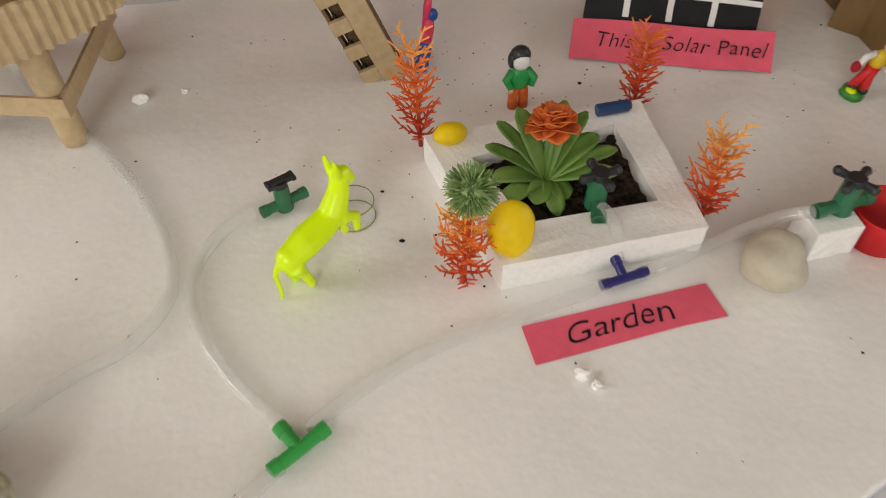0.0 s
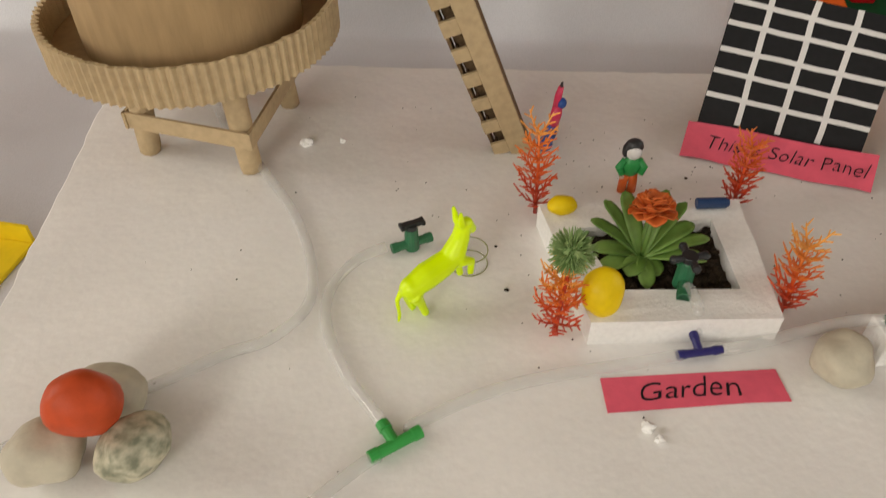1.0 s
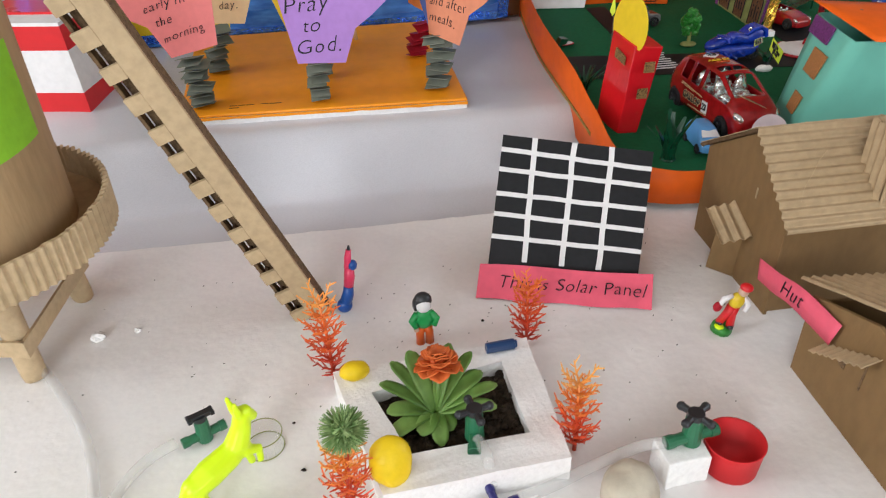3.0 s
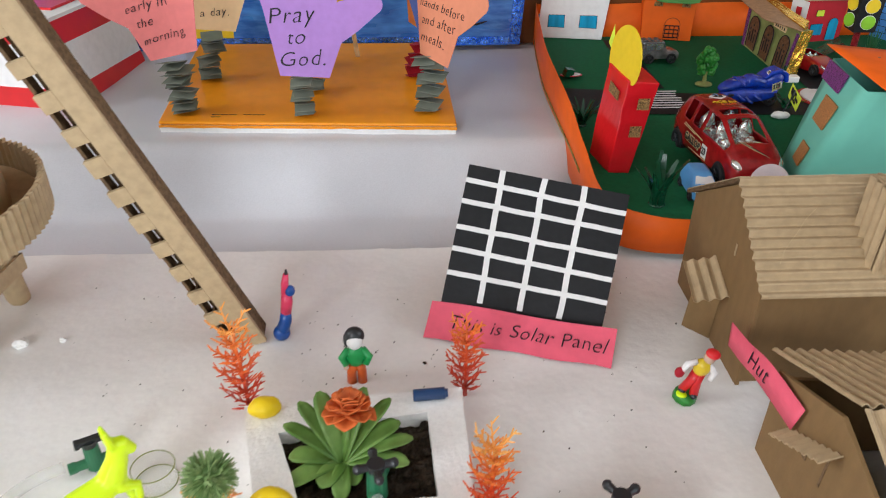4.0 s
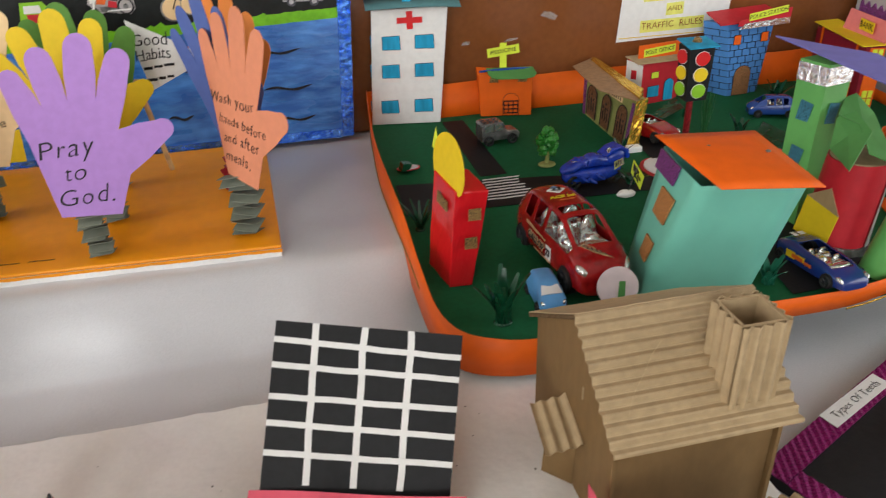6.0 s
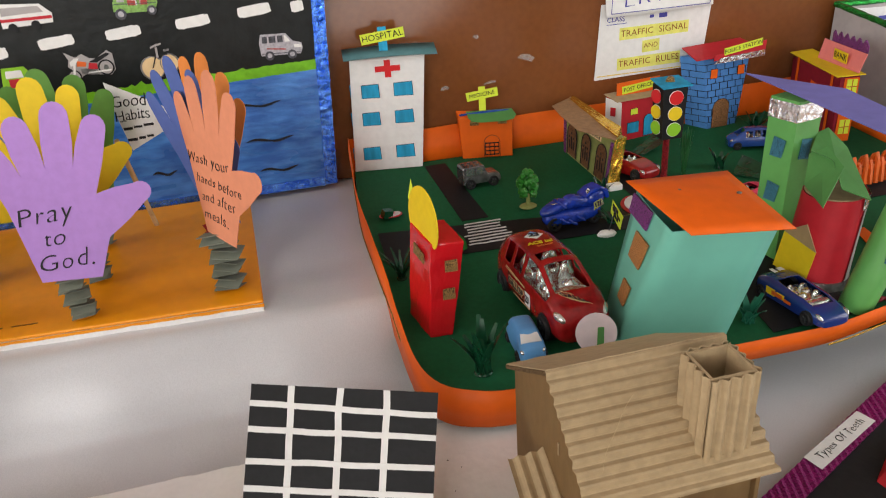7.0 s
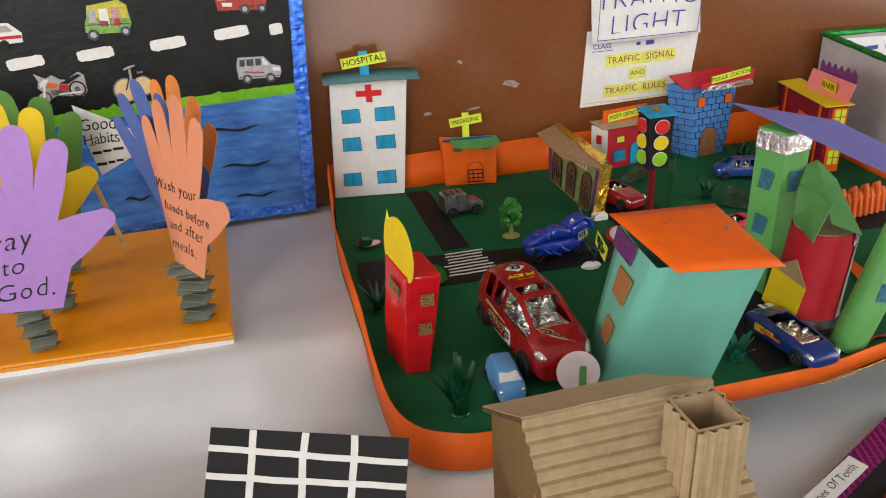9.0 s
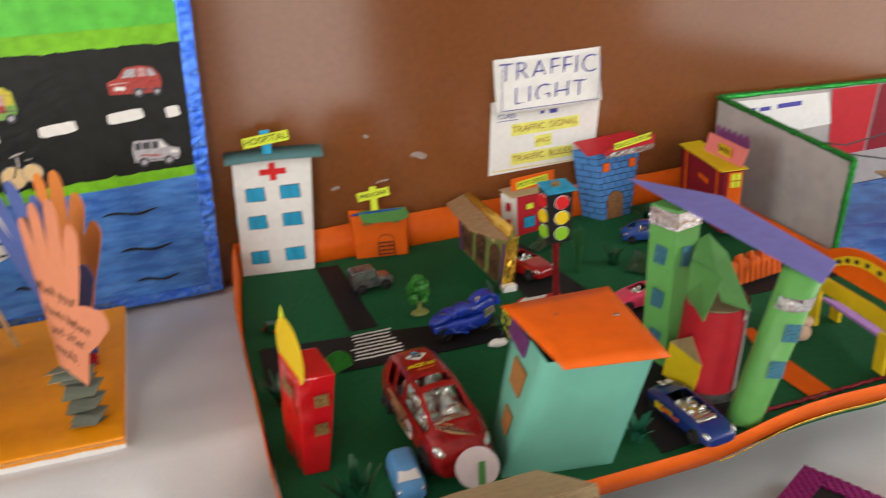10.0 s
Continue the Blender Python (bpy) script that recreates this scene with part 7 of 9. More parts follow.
bm = bmesh.new()
hexa(bm, [Vector((x, y, gz(y) + h)) for x, y, h in ((0.5460, 0.9430, 0.0608), (0.5470, 0.7900, 0.0608), (0.5670, 0.8190, 0.0520), (0.5570, 0.9520, 0.0520))],
     [Vector((x, y, gz(y) + h)) for x, y, h in ((0.5460, 0.9430, 0.0622), (0.5470, 0.7900, 0.0622), (0.5650, 0.8190, 0.0620), (0.5550, 0.9520, 0.0620))])
crumple(bm, 6, 0.0018)
part("foil_edge", bm, GFOIL, gd, "crinkled gold foil along the roof edge")
bm = bmesh.new()
out = Vector((-0.0004, -0.0022, 0))
hexa(bm, [GA[0] + out, GA[1] + out, GA[1] + Vector((0.001, 0.003, 0)), GA[0] + Vector((0.002, 0.003, 0))],
     [GB[0] + out + Vector((0, 0, 0.002)), GB[1] + out + Vector((0.002, 0, 0.001)), GB[1] + Vector((0.001, 0.004, 0)), GB[0] + Vector((0.002, 0.003, 0))])
crumple(bm, 6, 0.0016)
part("foil_edge", bm, GFOIL, gd, "crinkled gold foil end")
bm = bmesh.new()
box(bm, 0.5315, 0.5490, 0.7740, 0.7850, gz(0.78) - 0.0005, gz(0.78) + 0.007)
part("foam_foot", bm, FOAMCUT, gd, bevel=0.001)


def gall(s, t, o=0.0):
    return (GA[0].lerp(GA[3], s)).lerp(GB[0].lerp(GB[3], s), t) + Vector((-1, 0, 0.1)) * o


ARCHBR = mat("brown_arch_paper", (0.20, 0.095, 0.045), 0.5, 0.25, 300, 0.3)
for s0, s1 in ((0.08, 0.27), (0.40, 0.58), (0.70, 0.90)):
    bm = bmesh.new()
    out = [gall(s0, 0.05, 0.0006), gall(s1, 0.05, 0.0006)] + [gall((s0 + s1) / 2 + (s1 - s0) / 2 * math.cos(a), 0.60 + 0.22 * math.sin(a), 0.0006) for a in [math.pi * k / 8 for k in range(9)]]
    va = [bm.verts.new(p) for p in out]
    vb = [bm.verts.new(p + Vector((-0.0006, 0, 0))) for p in out]
    bm.faces.new(va)
    bm.faces.new(vb[::-1])
    for i in range(len(va)):
        bm.faces.new((va[i], va[(i + 1) % len(va)], vb[(i + 1) % len(va)], vb[i]))
    ar = part("arch_opening", bm, ARCHBR, gd, "dark arched doorway")
    bm = bmesh.new()
    tube(bm, [p + Vector((-0.0009, 0, 0)) for p in out[1:] + out[:1]], 0.0007, 5)
    part("inked_outline", bm, INK, ar)
    for k in range(3):
        s = s0 + (s1 - s0) * (0.25 + 0.25 * k)
        bm = bmesh.new()
        tube(bm, [gall(s, 0.22, 0.0014), gall(s + 0.01, 0.42 + 0.10 * (k % 2), 0.0014)], 0.0009, 5)
        ball(bm, gall(s + 0.01, 0.50 + 0.10 * (k % 2), 0.0014), (0.0006, 0.0018, 0.0018), 8, 6)
        part("drawn_bar", bm, INK, ar)
for s0, s1 in ((0.0, 0.045), (0.945, 1.0)):
    bm = bmesh.new()
    q = [gall(s0, 0.0, 0.0005), gall(s1, 0.0, 0.0005), gall(s1, 0.97, 0.0005), gall(s0, 0.97, 0.0005)]
    hexa(bm, q, [p + Vector((-0.0007, 0, 0)) for p in q])
    part("glitter_edge", bm, PURPG, gd, "purple glitter corner strip")
bm = bmesh.new()
q = [gall(0.22, 0.84, 0.0006), gall(0.46, 0.84, 0.0006), gall(0.46, 0.96, 0.0006), gall(0.22, 0.96, 0.0006)]
hexa(bm, q, [p + Vector((-0.0006, 0, 0)) for p in q])
nb = part("name_strip", bm, BEIGE, gd, "pale strip with unclear writing")
for k in range(5):
    bm = bmesh.new()
    tube(bm, [gall(0.25 + 0.04 * k, 0.87, 0.0016), gall(0.255 + 0.04 * k, 0.93, 0.0016)], 0.0007, 5)
    part("unclear_writing", bm, INK, nb)

# post office
po = thing("post_office_model", "red and white paper post office with an orange sign board", "model building", at(0.612, 0.915, 10))
bm = bmesh.new()
hexa(bm, [(0, 0, 0), (0.062, 0, 0), (0.058, 0.026, 0), (-0.008, 0.022, 0)], [(0, 0, 0.058), (0.062, 0, 0.056), (0.058, 0.026, 0.060), (-0.009, 0.022, 0.062)])
part("wall_shell", bm, REDP, po)
bm = bmesh.new()
hexa(bm, [(-0.0005, -0.001, 0.002), (-0.0095, 0.0235, 0.002), (-0.0100, 0.0230, 0.002), (-0.0010, -0.0015, 0.002)], [(-0.0005, -0.001, 0.056), (-0.0102, 0.0235, 0.060), (-0.0107, 0.0230, 0.060), (-0.0010, -0.0015, 0.056)])
part("white_side", bm, WHITEP, po)
bm = bmesh.new()
hexa(bm, [(-0.012, -0.006, 0.0595), (0.075, -0.006, 0.0570), (0.068, 0.028, 0.0615), (-0.012, 0.026, 0.0635)], [(-0.012, -0.006, 0.0605), (0.075, -0.006, 0.0580), (0.068, 0.028, 0.0625), (-0.012, 0.026, 0.0645)])
part("roof", bm, CARDL, po, "brown paper roof")
bm = bmesh.new()
box(bm, 0.0, 0.072, 0.012, 0.0132, 0.061, 0.080)
part("sign_board", bm, ORANGEC, po)
sign(po, "POST OFFICE", 0.034, 0.070, 0.052, 0.0105, 0.0078, y=0.0115, roll=3)
pane("window", po, 0.021, 0.040, 0.0115, 0.008, FLUO, outline=True)
pane("window", po, 0.020, 0.017, 0.019, 0.015, CYANP)
pane("door", po, 0.046, 0.017, 0.015, 0.030, CYANP, arch=True)
for z in (0.018, 0.042):
    bm = bmesh.new()
    box(bm, -0.0012, -0.0004, 0.006, 0.014, z - 0.006, z + 0.006)
    part("side_window", bm, REDP, po, m=pose(-0.0035, 0.0, 0, 0, 0, 20))

# police station
ps = thing("police_station_model", "blue brick-patterned paper police station with a red roof", "model building", at(0.726, 0.916, 4))
PWD, PDD, PHH = 0.070, 0.026, 0.103
bm = bmesh.new()
hexa(bm, [(0.020, -0.004, 0), (PWD, 0, 0), (PWD, PDD, 0), (0.004, PDD, 0)], [(0.003, -0.006, PHH), (PWD + 0.010, -0.002, PHH), (PWD + 0.010, PDD, PHH), (-0.014, PDD, PHH)])
part("wall_shell", bm, BRICKB, ps)
bm = bmesh.new()
for k in range(1, 11):
    z = PHH * k / 11
    w0, w1 = 0.020 - 0.017 * k / 11, PWD + 0.010 * k / 11
    ya, yb = -0.0046 - 0.002 * k / 11, -0.0004 - 0.002 * k / 11
    tube(bm, [(w0, ya, z), ((w0 + w1) / 2, (ya + yb) / 2 - 0.0002, z + 0.0008 * math.sin(k * 2.1)), (w1, yb, z)], 0.00045, 4)
    for j in range(5):
        q = (j + 0.5 * (k % 2) + 0.25) / 5
        x, y = w0 + (w1 - w0) * q, ya + (yb - ya) * q
        tube(bm, [(x, y, z), (x + 0.0010, y - 0.0002, z - PHH / 11)], 0.00045, 4)
    a, b = Vector((w0 - 0.0006, ya, z)), Vector((0.0034 - 0.018 * k / 11, PDD, z))
    tube(bm, [a, b], 0.00045, 4)
    q = a.lerp(b, 0.35 + 0.3 * (k % 2))
    tube(bm, [q, q - Vector((-0.0014, 0, PHH / 11))], 0.00045, 4)
part("inked_brickwork", bm, INK, ps, "inked brick joints")
pane("door", ps, 0.039, 0.0215, 0.026, 0.041, GLITBR, y=-0.0044, arch=True, label="brown glitter arched door")
for x, y in ((0.021, -0.0062), (0.066, -0.0042)):
    pane("window", ps, x, 0.080, 0.0105, 0.0125, ORANGEC, y=y, label="orange window", outline=True)
bm = bmesh.new()
hexa(bm, [(-0.016, -0.016, PHH + 0.001), (PWD + 0.020, -0.020, PHH + 0.003), (PWD + 0.014, PDD + 0.002, PHH + 0.012), (-0.012, PDD, PHH + 0.010)],
     [(-0.016, -0.016, PHH + 0.0025), (PWD + 0.020, -0.020, PHH + 0.0045), (PWD + 0.014, PDD + 0.002, PHH + 0.0135), (-0.012, PDD, PHH + 0.0115)])
part("roof", bm, REDP, ps, "red card roof")
bm = bmesh.new()
hexa(bm, [(0.008, -0.0212, PHH - 0.001), (PWD + 0.019, -0.0212, PHH + 0.0), (PWD + 0.019, -0.0205, PHH + 0.0), (0.008, -0.0205, PHH - 0.001)], [(0.008, -0.0212, PHH + 0.0065), (PWD + 0.020, -0.0212, PHH + 0.018), (PWD + 0.020, -0.0205, PHH + 0.018), (0.008, -0.0205, PHH + 0.0065)])
part("front_fascia", bm, REDP, ps)
bm = bmesh.new()
hexa(bm, [(0.008, -0.0224, PHH - 0.005), (PWD + 0.018, -0.0224, PHH - 0.003), (PWD + 0.018, -0.0216, PHH - 0.003), (0.008, -0.0216, PHH - 0.005)], [(0.018, -0.0224, PHH + 0.0025), (PWD + 0.018, -0.0224, PHH + 0.0055), (PWD + 0.018, -0.0216, PHH + 0.0055), (0.018, -0.0216, PHH + 0.0025)])
part("sequin_band", bm, HOLO, ps, "shiny sequin band")
sign(ps, "POLICE STATION", 0.052, PHH + 0.0135, 0.060, 0.0095, 0.0074, y=-0.0222, roll=7)

# bank
bk = thing("bank_model", "dark red paper bank with a yellow roof and pink sign", "model building", at(0.885, 0.928, -101.7))
BW, BD, BH = 0.131, 0.024, 0.083
bm = bmesh.new()
hexa(bm, [(0, 0, 0), (BW, 0, 0), (BW, BD, 0), (0, BD, 0)], [(-0.002, -0.001, BH), (BW + 0.002, -0.001, BH + 0.004), (BW + 0.002, BD, BH + 0.004), (-0.002, BD, BH)])
part("wall_shell", bm, DKRED, bk, bevel=0.0008)
bm = bmesh.new()
hexa(bm, [(BW + 0.0006, 0.004, 0), (BW + 0.0016, 0.004, 0), (BW + 0.0016, BD - 0.001, 0), (BW + 0.0006, BD - 0.001, 0)], [(BW + 0.0026, 0.004, BH + 0.002), (BW + 0.0036, 0.004, BH + 0.002), (BW + 0.0036, BD - 0.001, BH + 0.002), (BW + 0.0026, BD - 0.001, BH + 0.002)])
part("end_panel", bm, ORANGEC, bk, "orange card end wall")
for z in (0.020, 0.074):
    bm = bmesh.new()
    cbox(bm, (BW + 0.0026 + z * 0.022, 0.0135, z), (0.0014, 0.013, 0.019))
    w_ = part("end_window", bm, FLUO, bk, "yellow paper window")
    bm = bmesh.new()
    cbox(bm, (BW + 0.0034 + z * 0.022, 0.0135, z), (0.0006, 0.0012, 0.019))
    cbox(bm, (BW + 0.0034 + z * 0.022, 0.0135, z), (0.0006, 0.013, 0.0012))
    part("glazing_bar", bm, INKO, w_)
bm = bmesh.new()
hexa(bm, [(-0.005, -0.005, BH + 0.0055), (BW + 0.008, -0.009, BH + 0.005), (BW + 0.008, BD + 0.003, BH + 0.006), (-0.005, BD + 0.003, BH + 0.008)], [(-0.005, -0.005, BH + 0.0067), (BW + 0.008, -0.009, BH + 0.0062), (BW + 0.008, BD + 0.003, BH + 0.0072), (-0.005, BD + 0.003, BH + 0.0092)])
part("roof", bm, YELLOW, bk, "yellow card roof")
bm = bmesh.new()
hexa(bm, [(0.040, 0.013, BH + 0.0075), (0.134, 0.020, BH + 0.0072), (0.134, 0.021, BH + 0.0072), (0.040, 0.014, BH + 0.0075)], [(0.040, 0.019, BH + 0.033), (0.136, 0.026, BH + 0.031), (0.136, 0.027, BH + 0.031), (0.040, 0.020, BH + 0.033)])
part("sign_board", bm, ROSE, bk, "pink card sign board")
bm = bmesh.new()
pts = [(0.080 * i / 28, 0.013 + 0.0035 * math.sin(i * 1.3)) for i in range(29)]
prism(bm, [(0, 0), (0.080, 0)] + [(x, z) for x, z in pts[::-1]], 0.001, pose(0.050, 0.025, BH + 0.030, 0, 0, 4))
part("glitter_crest", bm, PURPG, bk, "purple glitter crest")
sign(bk, "BANK", 0.092, BH + 0.020, 0.034, 0.014, 0.0118, y=0.0165, material=YELLOW)
for x in (0.018, 0.114):
    pane("orange_strip", bk, x, 0.046, 0.006, 0.084, ORANGEC, y=-0.0014, outline=False)
pane("orange_strip", bk, 0.068, 0.068, 0.030, 0.007, ORANGEC, y=-0.0014, outline=False, m=pose(0, 0, 0, 0, 6, 0))

# traffic light
DX, DY = -0.0150, -0.0035
tf = thing("traffic_light_model", "black card traffic light on a red glitter pole", "traffic light", at(0.5785, 0.730, 3) @ Matrix.Diagonal((1.12, 1.12, 1.05, 1)))
bm = bmesh.new()
rod(bm, (0, 0, 0.0102), (0, 0, 0.0845), 0.0034, None, 12)
part("pole", bm, mat("red_glitter", (0.36, 0.012, 0.02), 0.35, 0.4, 700, 0.8, 900, metal=0.4), tf)
bm = bmesh.new()
rod(bm, (DX, DY, 0.0016), (DX, DY, 0.0030), 0.0275, None, 44)
part("base_disc", bm, WHITEP, tf, "round white card base")
bm = bmesh.new()
rod(bm, (0, 0, 0.0031), (0, 0, 0.010), 0.012, 0.010, 4)
part("base_block", bm, REDP, tf)
bm = bmesh.new()
hexa(bm, [(-0.0125, -0.0115, 0.0785), (0.0095, -0.0130, 0.0785), (0.0120, 0.0095, 0.0785), (-0.0095, 0.0110, 0.0785)], [(-0.0150, -0.0130, 0.1345), (0.0112, -0.0145, 0.1345), (0.0135, 0.0105, 0.1345), (-0.0118, 0.0128, 0.1345)])
part("lamp_box", bm, BLACKP, tf, "black card lamp box")
bm = bmesh.new()
hexa(bm, [(-0.0172, -0.0160, 0.1350), (0.0148, -0.0172, 0.1350), (0.0165, 0.0125, 0.1385), (-0.0138, 0.0148, 0.1385)], [(-0.0172, -0.0160, 0.1360), (0.0148, -0.0172, 0.1360), (0.0165, 0.0125, 0.1395), (-0.0138, 0.0148, 0.1395)])
part("cap", bm, CYANP, tf, "blue card cap")
bm = bmesh.new()
ball(bm, (0, 0, 0.1395), (0.005, 0.004, 0.0035), 10, 8, 0.4, 3)
part("bead", bm, GLITTER, tf)
for z, mm, nm in ((0.1240, RED, "red_lamp"), (0.107, YELLOW, "yellow_lamp"), (0.0895, TEEG, "green_lamp")):
    k = (z - 0.0785) / 0.059
    for fm_, y in ((pose(-0.0014, -0.0133 - 0.0016 * k, z, 0, 0, -4), 0), (pose(-0.0124 - 0.0022 * k, 0.0, z, 0, 0, -82), 0)):
        bm = bmesh.new()
        prism(bm, disc(0, 0, 0.0077, 24), 0.0005, fm_)
        o = part("lamp_surround", bm, WHITEP, tf)
        bm = bmesh.new()
        prism(bm, disc(0, 0, 0.0072, 24), 0.0012, fm_)
        part(nm, bm, mm if nm != "green_lamp" else GREENL, o)
bm = bmesh.new()
rod(bm, (DX, DY, 0.0002), (DX, DY, 0.0015), 0.0315, None, 44)
part("road_island", bm, REDP, tf, "red card rim round the base")

# green towers with a lilac slab, red cottage
gt = thing("green_tower_model", "pair of green card towers joined by a periwinkle slab", "model building")
for (bx, by, tx_, ty_, zt, r, nm, mm, sides) in ((0.632, 0.592, 0.652, 0.614, 0.196, 0.0165, "tower", LEAFG, 4), (0.642, 0.482, 0.668, 0.462, 0.184, 0.0150, "round_tower", LEAFG, 20)):
    bm = bmesh.new()
    n = sides
    off = math.pi / 4 + 0.25 if n == 4 else 0
    rr = r * 1.35 if n == 4 else r
    lo = [bm.verts.new((bx + rr * math.cos(2 * math.pi * i / n + off), by + rr * math.sin(2 * math.pi * i / n + off), gz(by))) for i in range(n)]
    hi = [bm.verts.new((tx_ + rr * 1.08 * math.cos(2 * math.pi * i / n + off), ty_ + rr * 1.08 * math.sin(2 * math.pi * i / n + off), zt + 0.012)) for i in range(n)]
    for i in range(n):
        bm.faces.new((lo[i], lo[(i + 1) % n], hi[(i + 1) % n], hi[i]))
    bm.faces.new(hi)
    t = part(nm, bm, mm, gt, "green card tower", smooth=(n > 4))
    bm = bmesh.new()
    k0, k1 = (0.875, 0.985) if n == 4 else (0.79, 0.87)
    B, Tp = Vector((bx, by, gz(by))), Vector((tx_, ty_, zt + 0.012))
    lo, hi = [], []
    for i in range(n):
        a = 2 * math.pi * i / n + off
        for lst, kk in ((lo, k0), (hi, k1)):
            p = B.lerp(Tp, kk)
            q = rr * (1 + 0.08 * kk) + 0.0008
            lst.append(bm.verts.new((p.x + q * math.cos(a), p.y + q * math.sin(a), p.z)))
    for i in range(n):
        if n == 4 or math.sin(2 * math.pi * i / n) < 0.3:
            bm.faces.new((lo[i], lo[(i + 1) % n], hi[(i + 1) % n], hi[i]))
    part("foil_band", bm, HOLO, t, "holographic foil band")
    for j, kk in enumerate((0.70, 0.42, 0.16) if n == 4 else (0.66, 0.42)):
        for a0 in (((-125, -30) if j == 0 else (-125,)) if n == 4 else (-105,)):
            a = radians(a0) + (0.25 if n == 4 else 0)
            p = B.lerp(Tp, kk)
            q = (r * (1 + 0.08 * kk) + 0.0012) if n > 4 else rr * (1 + 0.08 * kk) * math.cos(math.pi / 4) + 0.0010
            aa = a if n > 4 else (radians(-90) + 0.25 if a0 == -30 else radians(180) + 0.25)
            bm = bmesh.new()
            cbox(bm, (0, 0, 0), (0.0140, 0.0008, 0.0205 if n == 4 else 0.0165), Matrix.Translation((p.x + q * math.cos(aa), p.y + q * math.sin(aa), p.z)) @ pose(0, 0, 0, 0, 8, math.degrees(aa) + 90))
            part("window", bm, CYANG, t, "blue glitter window")
bm = bmesh.new()
q = [Vector((0.639, 0.682, 0.216)), Vector((0.640, 0.630, 0.214)), Vector((0.655, 0.430, 0.199)), Vector((0.690, 0.452, 0.201)), Vector((0.694, 0.600, 0.212))]
hexa(bm, [p for p in q], [p + Vector((0, 0, 0.0012)) for p in q])
part("roof_slab", bm, LILACC, gt, "long periwinkle card roof slab")

ct = thing("red_cottage_model", "red paper cottage with a yellow door and green roof", "model building", at(0.656, 0.541))


def sheet(name, th, pts, material, label=""):
    """A thin bent card through the given corners (world), fanned from its middle."""
    inv = th.matrix_world.inverted()
    bm = bmesh.new()
    c = sum((Vector(p) for p in pts), Vector()) / len(pts)
    cv = bm.verts.new(inv @ c)
    vs = [bm.verts.new(inv @ Vector(p)) for p in pts]
    for i in range(len(vs)):
        bm.faces.new((cv, vs[i - 1], vs[i]))
    o = part(name, bm, material, th, label)
    s = o.modifiers.new("thickness", "SOLIDIFY")
    s.thickness = 0.0009
    return o


bm = bmesh.new()
n = 24
lo = [bm.verts.new((0.030 * math.cos(2 * math.pi * i / n) - 0.008, 0.031 * math.sin(2 * math.pi * i / n) - 0.002, 0)) for i in range(n)]
hi = [bm.verts.new((0.027 * math.cos(2 * math.pi * i / n) + 0.003, 0.029 * math.sin(2 * math.pi * i / n), 0.090 + 0.002 * math.cos(2 * math.pi * i / n))) for i in range(n)]
for i in range(n):
    bm.faces.new((lo[i], lo[(i + 1) % n], hi[(i + 1) % n], hi[i]))
part("wall_shell", bm, REDP, ct, smooth=True)
bm = bmesh.new()
lo = [bm.verts.new((0.0308 * math.cos(a) - 0.008, 0.0318 * math.sin(a) - 0.002, 0.002)) for a in [radians(-70 + 7 * k) for k in range(9)]]
hi = [bm.verts.new((0.0280 * math.cos(a) + 0.003, 0.0300 * math.sin(a), 0.084)) for a in [radians(-62 + 6 * k) for k in range(9)]]
for i in range(8):
    bm.faces.new((lo[i], lo[i + 1], hi[i + 1], hi[i]))
part("grey_side", bm, GREYP, ct, "grey speckled card side")
bm = bmesh.new()
prism(bm, [(-0.019, 0), (0.017, -0.004), (0.017, 0.036), (-0.019, 0.040)], 0.0008, pose(-0.0370, -0.006, 0.010, 0, 10, -72))
part("door", bm, YELLOW, ct, "yellow paper door")
bm = bmesh.new()
prism(bm, [(-0.019, 0.0402), (0.017, 0.0362), (0.0, 0.058)], 0.0012, pose(-0.0370, -0.006, 0.010, 0, 10, -72))
part("door_gable", bm, CARD, ct, "brown card door gable")
bm = bmesh.new()
rod(bm, (-0.008, -0.002, 0), (-0.0075, -0.002, 0.008), 0.0340, 0.0325, 28)
part("base_band", bm, SMOKE, ct, "dark checked base band")
sheet("roof_leaf", ct, [(0.617, 0.505, 0.141), (0.636, 0.556, 0.141), (0.651, 0.573, 0.164), (0.664, 0.566, 0.172), (0.656, 0.532, 0.164)], MIDG, "bent green card roof")
sheet("roof_leaf", ct, [(0.652, 0.573, 0.167), (0.677, 0.598, 0.174), (0.692, 0.602, 0.176), (0.702, 0.584, 0.160), (0.669, 0.507, 0.139), (0.645, 0.517, 0.150), (0.654, 0.545, 0.166)], MIDG, "bent green card roof")
bm = bmesh.new()
ball(bm, (-0.020, 0.0, 0.0945), (0.0024, 0.0028, 0.0012), 10, 6)
part("paper_fastener", bm, BLACKPL, ct)
bm = bmesh.new()
lo = [bm.verts.new((0.0285 * math.cos(a) + 0.003, 0.0305 * math.sin(a), 0.079)) for a in [radians(-75 + 6 * k) for k in range(22)]]
hi = [bm.verts.new((0.0287 * math.cos(a) + 0.003, 0.0307 * math.sin(a), 0.092)) for a in [radians(-75 + 6 * k) for k in range(22)]]
for i in range(21):
    bm.faces.new((lo[i], lo[i + 1], hi[i + 1], hi[i]))
part("foil_band", bm, HOLO, ct, "holographic foil band")

bm = bmesh.new()
rod(bm, (0.003, 0, 0.0885), (0.003, 0, 0.0897), 0.0265, None, 28)
part("top_card", bm, CARDL, ct, "brown card lid")
ct.location.x -= 0.009
ct.location.z -= 0.001

# toy vehicles ----------------------------------------------------------------------------------------------


